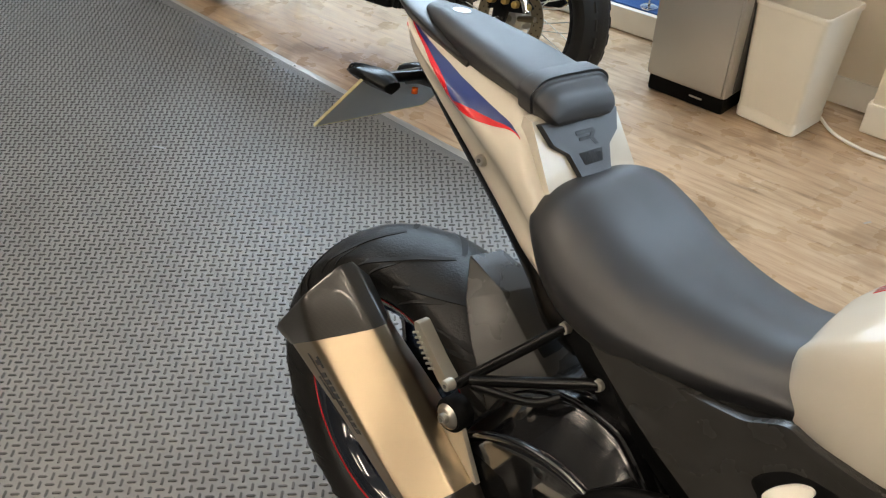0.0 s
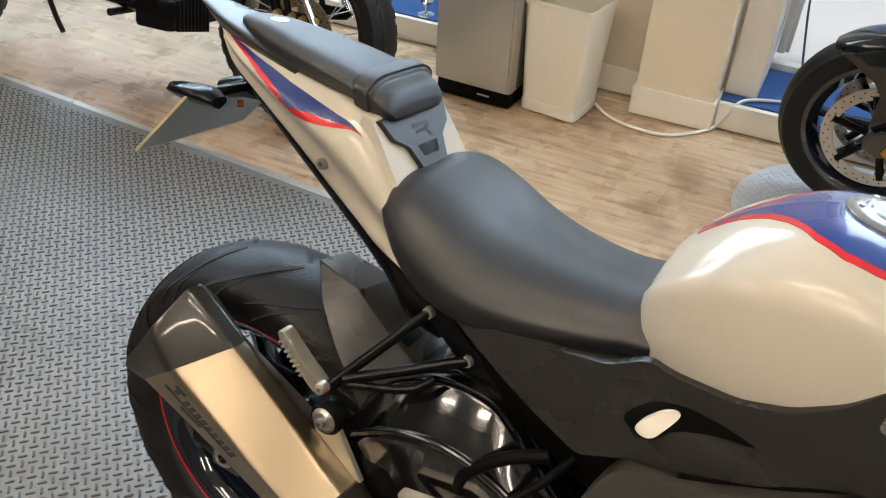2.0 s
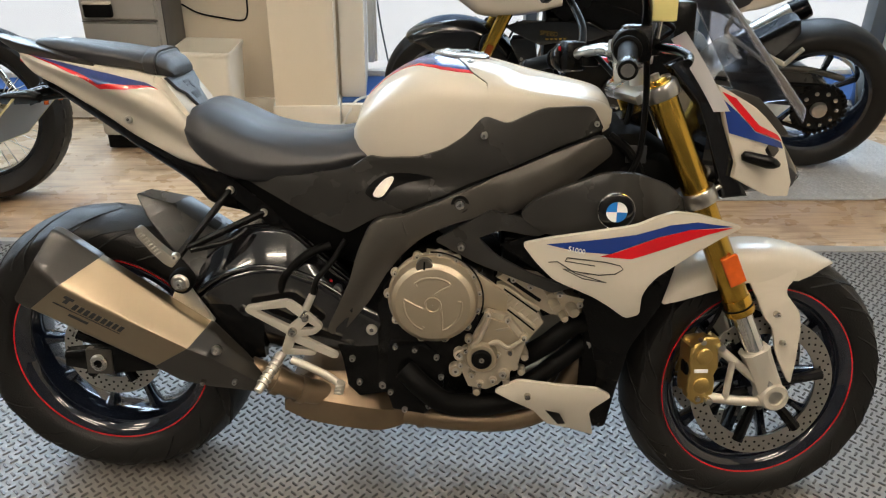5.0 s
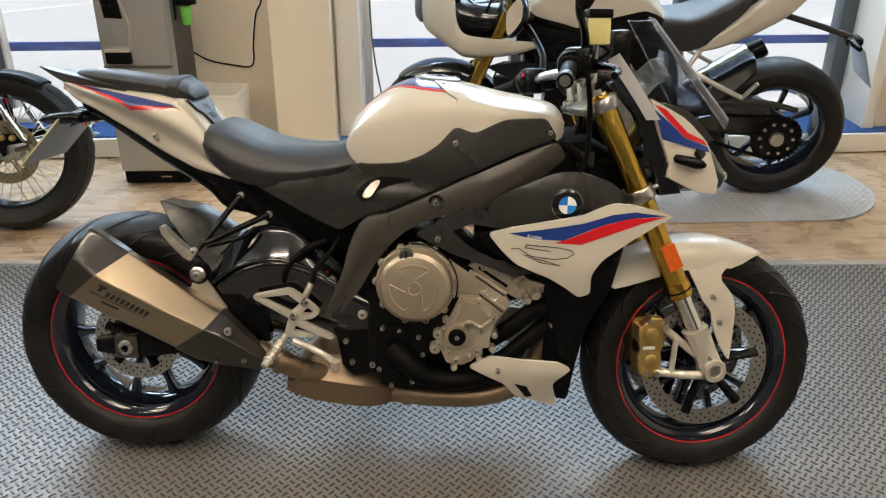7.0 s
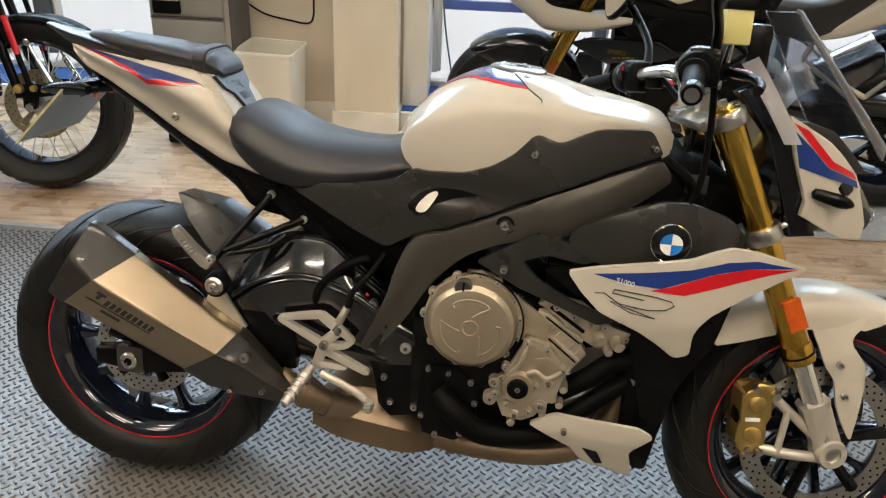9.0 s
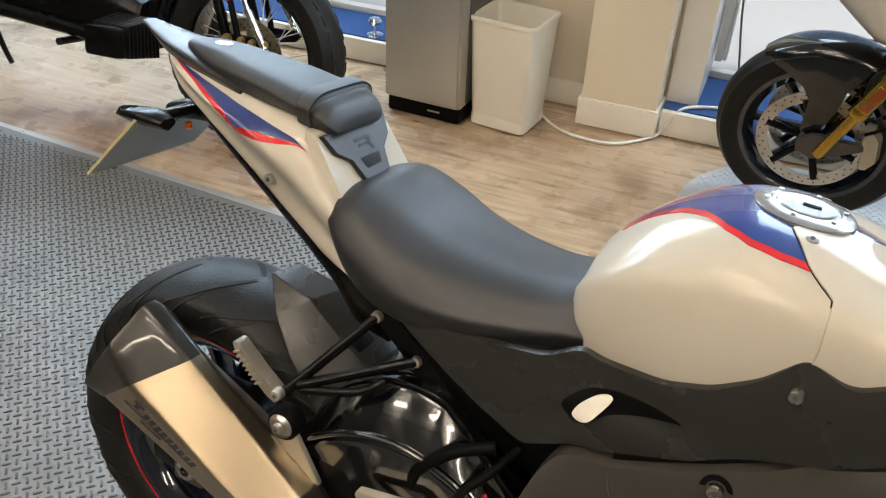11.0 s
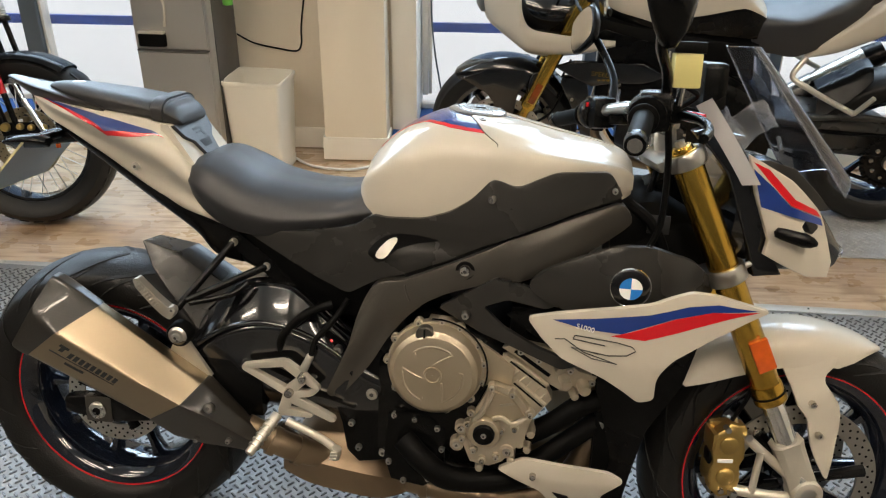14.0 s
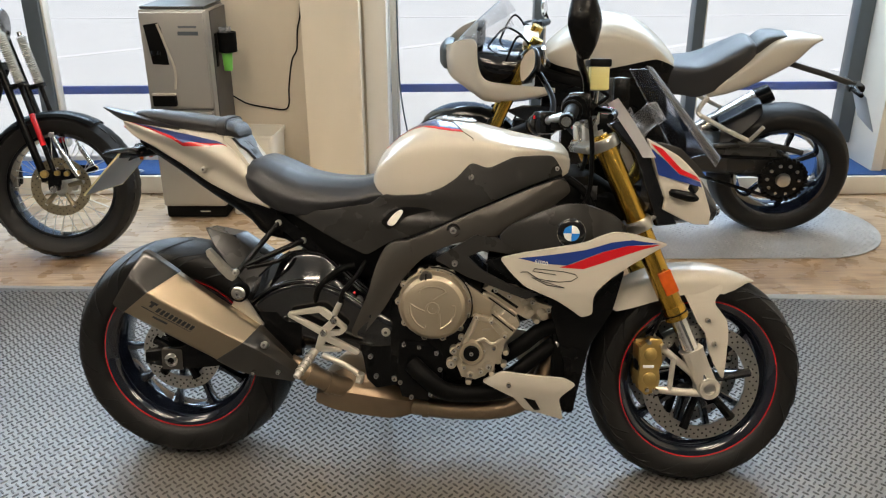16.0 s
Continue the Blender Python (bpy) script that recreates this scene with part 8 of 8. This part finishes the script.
for k in range(21):
    t = k / 20
    a = math.radians(50 + 92 * t)
    end = max(0, 1 - t / 0.15)
    r_ = arc_ring(a, 0.309, 0.074 - 0.025 * end ** 2, 0.035)
    rows.append([p + TF for p in r_])
part("front_mudguard", sheet(rows, 0.004), M["gloss_black"], tri, "glossy black front mudguard", angle=70)
for s in (-1, 1):
    b2 = plate(refine([(TF.x + 0.165, 0.535), (TF.x + 0.06, 0.576), (TF.x - 0.08, 0.584), (TF.x - 0.115, 0.55), (TF.x - 0.06, 0.49), (TF.x - 0.045, 0.40), (TF.x + 0.0, 0.325), (TF.x + 0.035, 0.335), (TF.x + 0.035, 0.44), (TF.x + 0.06, 0.475), (TF.x + 0.125, 0.515)], 0.04), -0.084, 0.006, 0.002)
    if s > 0:
        b2.transform(Matrix.Scale(-1, 4, (0, 1, 0)))
    b2.transform(Matrix.Translation((0, TF.y, 0)))
    part("mudguard_flank", b2, M["gloss_black"], tri)
nose = Skin([
    (1.06, [(0, 0.715), (0.10, 0.72), (0.195, 0.735), (0.208, 0.745), (0.204, 0.755)]),
    (1.16, [(0, 0.67), (0.10, 0.675), (0.20, 0.705), (0.215, 0.735), (0.210, 0.762)]),
    (1.28, [(0, 0.645), (0.10, 0.655), (0.20, 0.690), (0.220, 0.735), (0.213, 0.772)]),
    (1.365, [(0, 0.64), (0.10, 0.655), (0.195, 0.695), (0.215, 0.745), (0.207, 0.786)]),
    (1.398, [(0, 0.655), (0.095, 0.67), (0.185, 0.71), (0.206, 0.77), (0.195, 0.84)]),
    (1.412, [(0, 0.665), (0.09, 0.68), (0.18, 0.72), (0.200, 0.80), (0.178, 0.945)]),
    (1.47, [(0, 0.70), (0.08, 0.715), (0.15, 0.755), (0.168, 0.83), (0.145, 0.945)]),
    (1.53, [(0, 0.745), (0.06, 0.755), (0.11, 0.79), (0.125, 0.85), (0.10, 0.915)]),
    (1.565, [(0, 0.80), (0.02, 0.805), (0.045, 0.83), (0.05, 0.86), (0.04, 0.89)])])
part("nose_fairing", nose.patch(0, 1, lambda u: -1, lambda u: 1, 0, 0.005, 44, 48), M["white"], tri, "glossy white round-nosed half fairing", angle=60)
part("headlight", Skin([(1.525, [(0, 0.90), (0.06, 0.895), (0.075, 0.85), (0.06, 0.80), (0, 0.79)]), (1.56, [(0, 0.905), (0.07, 0.895), (0.085, 0.845), (0.07, 0.79), (0, 0.78)]), (1.585, [(0, 0.88), (0.04, 0.875), (0.05, 0.845), (0.04, 0.81), (0, 0.805)])]).mesh(12, 24), M["post_grey"], tri, "round headlight in a dark surround")
rows = []
for k in range(13):
    t = k / 12
    rows.append([Vector((1.540 - 0.24 * t - 0.05 * u * u, (0.135 - 0.01 * t) * u, 0.86 + 0.24 * t ** 0.85 * (1 - 0.30 * u * u) - 0.02 * u * u)) for u in np.linspace(-1, 1, 17)])
part("windscreen", sheet(rows, 0.003), M["clear_film"], tri, "clear bubble windscreen")
ck = part("cockpit", Skin([(1.16, [(0, 0.86), (0.10, 0.855), (0.13, 0.80), (0.10, 0.74), (0, 0.72)]), (1.32, [(0, 0.89), (0.12, 0.88), (0.165, 0.82), (0.13, 0.74), (0, 0.70)]), (1.50, [(0, 0.91), (0.10, 0.90), (0.13, 0.85), (0.10, 0.78), (0, 0.75)])]).mesh(20, 24), M["gloss_black"], tri, "black cockpit")
part("dash", box(1.40, 0, 0.935, 0.03, 0.16, 0.09, 0.01, None, None), M["black"], ck)
part("top_yoke", box(1.175, 0, 0.93, 0.07, 0.26, 0.025, 0.008), M["silver_paint"], ck)
for s in (-1, 1):
    part("clip_on", pipe([(1.18, s * 0.11, 0.925), (1.16, s * 0.20, 0.92), (1.11, s * 0.32, 0.905)], 0.012, 14, 12), M["satin_black"], ck)
    gr_ = part("grip", rod((1.135, s * 0.25, 0.915), (1.10, s * 0.345, 0.902), 0.0165, seg=16, w=0.003), M["rubber"], ck)
    part("bar_end_mirror", lathe([(0.001, -0.006), (0.04, -0.006), (0.046, 0.0), (0.04, 0.008), (0.001, 0.008)], (1.12, s * 0.39, 0.955), 32, axis=(-1, -0.25 * s, 0.15)), M["chrome"], ck, "round mirror")
    part("mirror_arm", pipe([(1.10, s * 0.35, 0.902), (1.10, s * 0.385, 0.91), (1.115, s * 0.39, 0.94)], 0.006, 10, 8), M["satin_black"], ck)
    part("switch_box", box(1.15, s * 0.21, 0.92, 0.05, 0.05, 0.05, 0.012), M["satin_black"], ck)
    part("lever", pipe([(1.19, s * 0.20, 0.92), (1.21, s * 0.27, 0.915), (1.18, s * 0.36, 0.90)], 0.006, 12, 8), M["satin_black"], ck)
for k, (a0, a1) in enumerate((((1.20, 0.05, 0.93), (1.38, 0.06, 0.87)), ((1.18, -0.10, 0.90), (1.34, -0.02, 0.84)), ((1.16, 0.14, 0.90), (1.30, 0.10, 0.78)))):
    part("cable", pipe([a0, ((a0[0] + a1[0]) / 2, a0[1] * 1.5, 0.98), a1], 0.005, 16, 8), M["black"], ck)
part("side_stand", pipe([(0.62, 0.12, 0.24), (0.66, 0.19, 0.10), (0.68, 0.215, -0.022)], 0.011, 12, 10), M["satin_black"], tri)


# ---- classic motorcycle with wire wheels beside the window ----
GUZ = Matrix.Translation((-0.915, 1.425, 0.003)) @ pose(0, 0, 0, 0, 0, 4) @ pose(0, 0, 0, -12)
gz = thing("classic_motorcycle", GUZ, "black classic motorcycle with wire-spoked wheels and red-banded fork", "motorcycle")


def wire_wheel(name, c, r_out, half, r_rim, n=36):
    w = part(name, lathe([(r_rim + 0.008, -half * 0.55), (r_rim - 0.006, -half * 0.52), (r_rim - 0.014, 0), (r_rim - 0.006, half * 0.52), (r_rim + 0.008, half * 0.55), (r_rim - 0.010, half * 0.58), (r_rim - 0.020, 0), (r_rim - 0.010, -half * 0.58)], seg=72), M["gloss_black"], gz, "black wire-wheel rim")
    w.matrix_basis = Matrix.Translation(c)
    pr = [(r_rim + 0.004, -half * 0.62), (r_rim + 0.03, -half * 0.95), (r_rim + 0.06, -half), (r_out - 0.022, -half * 0.86), (r_out - 0.006, -half * 0.55), (r_out, -half * 0.2), (r_out, half * 0.2), (r_out - 0.006, half * 0.55), (r_out - 0.022, half * 0.86), (r_rim + 0.06, half), (r_rim + 0.03, half * 0.95), (r_rim + 0.004, half * 0.62)]
    ty = part("tyre", lathe(pr, seg=80), M["rubber"], w, "black block-tread tyre")
    blk = part("tread_block", box(r_out - 0.0118, -half * 0.45, 0, 0.014, half * 0.40, 0.036, 0.002), M["rubber"], ty, flat=True)
    for k in range(36):
        for j, y in enumerate((0.0, half * 0.9, half * 0.45)):
            if k or j:
                same_mesh(blk, Matrix.Rotation(2 * math.pi * (k + (0.5 if j == 2 else 0)) / 36, 4, "Y") @ Matrix.Translation((0.0045 if j == 2 else -0.001, y, 0)), ty)
    part("hub", lathe([(0.012, -0.06), (0.03, -0.06), (0.045, -0.045), (0.045, -0.035), (0.028, -0.02), (0.028, 0.02), (0.045, 0.035), (0.045, 0.045), (0.03, 0.06), (0.012, 0.06)], seg=32), M["alu"], w)
    s0 = None
    for k in range(n):
        a = 2 * math.pi * k / n
        sgn, tw = (1 if k % 2 else -1), (0.34 if (k // 2) % 2 else -0.34)
        p0 = Vector((0.043 * math.cos(a + tw * 2), sgn * 0.04, 0.043 * math.sin(a + tw * 2)))
        p1 = Vector(((r_rim - 0.008) * math.cos(a), sgn * 0.008, (r_rim - 0.008) * math.sin(a)))
        part("wire_spoke", rod(p0, p1, 0.0018, seg=6), M["wire"], w)
    return w


gw = wire_wheel("front_wheel", (0.006, 0, 0.322), 0.322, 0.078, 0.230)
dsc = brake_disc(gw, -0.052, 0.128, 0.085, [(0.121, 26, 0), (0.108, 26, 0.12), (0.096, 22, 0.0)], 5)
dsc.data.materials[0] = M["disc_bronze"]
for arm in dsc.children:
    if arm.name.startswith("carrier_arm"):
        arm.data.materials[0] = M["disc_bronze"]
wire_wheel("rear_wheel", (-1.64, 0, 0.328), 0.325, 0.066, 0.22)
GR = Vector((-0.277, 0, 0.961))
for s in (-1, 1):
    a_ = Vector((-0.042, s * 0.10, 0.37))
    fl_ = part("fork_leg", pipe([a_ - GR * 0.02, a_ + GR * 0.2, a_ + GR * 0.5, a_ + GR * 0.80], 0.0165, 12, 16), M["satin_black"], gz, "black girder fork leg")
    fr_ = part("push_leg", pipe([(0.010, s * 0.112, 0.37), (-0.027, s * 0.111, 0.507), (-0.060, s * 0.110, 0.63), (-0.095, s * 0.108, 0.765)], 0.0105, 14, 14), M["satin_black"], fl_, "black front fork leg")
    part("red_band", pipe([(-0.027, s * 0.111, 0.507), (-0.045, s * 0.1105, 0.575), (-0.063, s * 0.110, 0.642)], 0.0118, 8, 14), M["red"], fl_, "red band on the fork leg")
    part("fork_spring", lathe([(0.012, 0.0)] + [(0.0185 + 0.0045 * math.sin(2 * math.pi * q / 8), 0.0011 * q) for q in range(201)] + [(0.012, 0.221)], (-0.095, s * 0.105, 0.765), 20, axis=GR), M["wire"], fl_, "bright coil spring")
    part("spring_rod", rod((-0.095, s * 0.105, 0.765), Vector((-0.095, s * 0.105, 0.765)) + GR * 0.24, 0.010, seg=12), M["steel"], fl_)
    part("spring_seat", rod(Vector((-0.095, s * 0.105, 0.765)) - GR * 0.012, Vector((-0.095, s * 0.105, 0.765)) + GR * 0.006, 0.026, seg=20, w=0.003), M["satin_black"], fl_)
    part("spring_bridge", rod((-0.095, s * 0.105, 0.762), (-0.150, s * 0.10, 0.752), 0.012, seg=12), M["satin_black"], fl_)
    rk = part("rocker_link", plate(refine([(-0.055, 0.375), (-0.045, 0.398), (-0.01, 0.402), (0.10, 0.402), (0.120, 0.385), (0.10, 0.365), (0.03, 0.355), (0.022, 0.315), (-0.005, 0.300), (-0.026, 0.318), (-0.026, 0.355)], 0.02), s * 0.108 - 0.007, 0.014, 0.003), M["satin_black"], fl_, "black cast rocker link")
    part("damper", rod((0.108, s * 0.125, 0.372), (0.045, s * 0.122, 0.485), 0.0115, 0.0125, 16), M["chrome"], fl_, "polished chrome damper")
    part("damper_rod", rod((0.045, s * 0.122, 0.485), (0.018, s * 0.120, 0.545), 0.007, seg=12), M["chrome"], fl_)
    part("damper_eye", rod((0.015, s * 0.085, 0.552), (0.015, s * 0.132, 0.552), 0.013, seg=16, w=0.003), M["chrome"], fl_)
    for bx, bz, br in ((-0.034, 0.385, 0.018), (0.020, 0.388, 0.013), (0.060, 0.385, 0.013), (0.104, 0.385, 0.014)):
        part("link_bolt", rod((bx, s * 0.112, bz), (bx, s * 0.132, bz), br, br * 0.85, 16, 0.003), M["caliper_gold"], rk)
    part("axle_nut", rod((0.0, s * 0.112, 0.318), (0.0, s * 0.128, 0.318), 0.016, seg=6), M["steel"], rk)
rows = []
for k in range(21):
    t = k / 20
    a = math.radians(57 + 103 * t)
    rows.append([p + Vector((0, 0, 0.318)) for p in arc_ring(a, 0.332 + 0.004 * (1 - t), 0.078, 0.026)])
part("front_mudguard", sheet(rows, 0.003), M["satin_black"], gz, "satin black front mudguard", angle=70)
for s in (-1, 1):
    part("guard_stay", pipe([(-0.05, s * 0.085, 0.42), (-0.10, s * 0.08, 0.52), (-0.13, s * 0.072, 0.60)], 0.006, 10, 8), M["satin_black"], gz)
part("headlamp", lathe([(0.001, -0.075), (0.03, -0.072), (0.06, -0.045), (0.074, 0.0), (0.078, 0.022), (0.080, 0.030), (0.074, 0.036), (0.001, 0.042)], (-0.215, 0, 1.01), 36, axis=(1, 0, -0.1)), M["gloss_black"], gz, "black round headlamp")
part("lower_yoke", box(-0.20, 0, 0.845, 0.06, 0.26, 0.03, 0.008), M["satin_black"], gz)
part("handlebar", pipe([(-0.50, 0.38, 1.07), (-0.42, 0.25, 1.08), (-0.36, 0.1, 1.02), (-0.36, -0.1, 1.02), (-0.42, -0.25, 1.08), (-0.50, -0.38, 1.07)], 0.012, 40, 12), M["satin_black"], gz)
part("fuel_tank", Skin([(-1.0, [(0, 0.86), (0.08, 0.855), (0.11, 0.81), (0.09, 0.76), (0, 0.75)]), (-0.85, [(0, 0.97), (0.13, 0.95), (0.16, 0.86), (0.12, 0.77), (0, 0.75)]), (-0.60, [(0, 1.0), (0.14, 0.98), (0.165, 0.88), (0.12, 0.79), (0, 0.77)]), (-0.42, [(0, 0.95), (0.08, 0.94), (0.10, 0.88), (0.08, 0.82), (0, 0.80)])]).mesh(30, 28), M["gloss_black"], gz, "glossy black fuel tank")
part("seat", Skin([(-1.60, [(0, 0.84), (0.09, 0.835), (0.11, 0.80), (0.09, 0.76)]), (-1.3, [(0, 0.85), (0.12, 0.845), (0.135, 0.80), (0.12, 0.76)]), (-0.98, [(0, 0.84), (0.09, 0.835), (0.10, 0.80), (0.09, 0.76)])]).mesh(24, 24), M["seat"], gz, "black ribbed seat")
eng = part("engine", Skin([(-0.98, [(0, 0.50), (0.12, 0.49), (0.14, 0.42), (0.12, 0.34), (0, 0.33)]), (-0.72, [(0, 0.56), (0.13, 0.55), (0.15, 0.42), (0.13, 0.32), (0, 0.30)]), (-0.36, [(0, 0.46), (0.11, 0.45), (0.13, 0.38), (0.11, 0.30), (0, 0.29)])]).mesh(20, 24), M["satin_black"], gz, "black twin-cylinder engine with bright fin edges")
for s in (-1, 1):
    for k in range(9):
        y = s * (0.14 + 0.016 * k)
        part("cooling_fin", box(-0.365, y, 0.35, 0.17 - 0.004 * k, 0.006, 0.13 - 0.003 * k, 0.02), M["fin_black"], eng)
    part("cylinder", rod((-0.365, s * 0.12, 0.35), (-0.365, s * 0.28, 0.35), 0.05, seg=24), M["black"], eng)
    part("rocker_cover", box(-0.365, s * 0.300, 0.35, 0.14, 0.04, 0.10, 0.018), M["satin_black"], eng)
    part("exhaust_pipe", pipe([(-0.40, s * 0.20, 0.34), (-0.48, s * 0.19, 0.33), (-0.60, s * 0.17, 0.34), (-0.85, s * 0.16, 0.36), (-1.2, s * 0.19, 0.40), (-1.9, s * 0.20, 0.46)], 0.018, 50, 14, r_end=0.032), M["satin_black"], gz, "slim black exhaust pipe")
    part("footrest", rod((-0.62, s * 0.10, 0.30), (-0.62, s * 0.22, 0.30), 0.013, seg=12), M["rubber"], gz)
    part("frame_tube", pipe([(-0.20, s * 0.05, 0.86), (-0.27, s * 0.055, 0.70), (-0.32, s * 0.06, 0.52), (-0.38, s * 0.08, 0.36), (-0.46, s * 0.10, 0.31), (-0.60, s * 0.11, 0.32), (-1.1, s * 0.13, 0.36), (-1.3, s * 0.13, 0.40), (-1.64, s * 0.12, 0.33)], 0.017, 60, 12), M["satin_black"], gz)
    part("shock", rod((-1.60, s * 0.13, 0.36), (-1.46, s * 0.14, 0.72), 0.026, seg=16), M["satin_black"], gz)
part("frame_spine", pipe([(-0.36, 0, 0.90), (-0.9, 0, 0.76), (-1.6, 0, 0.78)], 0.025, 20, 12), M["satin_black"], gz)
part("rear_mudguard", sheet([[p + Vector((-1.64, 0, 0.328)) for p in arc_ring(math.radians(60 + 110 * k / 18), 0.36, 0.075, 0.035)] for k in range(19)], 0.003), M["gloss_black"], gz, "glossy black rear mudguard", angle=70)
part("side_stand", pipe([(-1.30, 0.13, 0.38), (-1.28, 0.20, 0.14), (-1.27, 0.23, 0.058)], 0.011, 12, 10), M["satin_black"], gz)
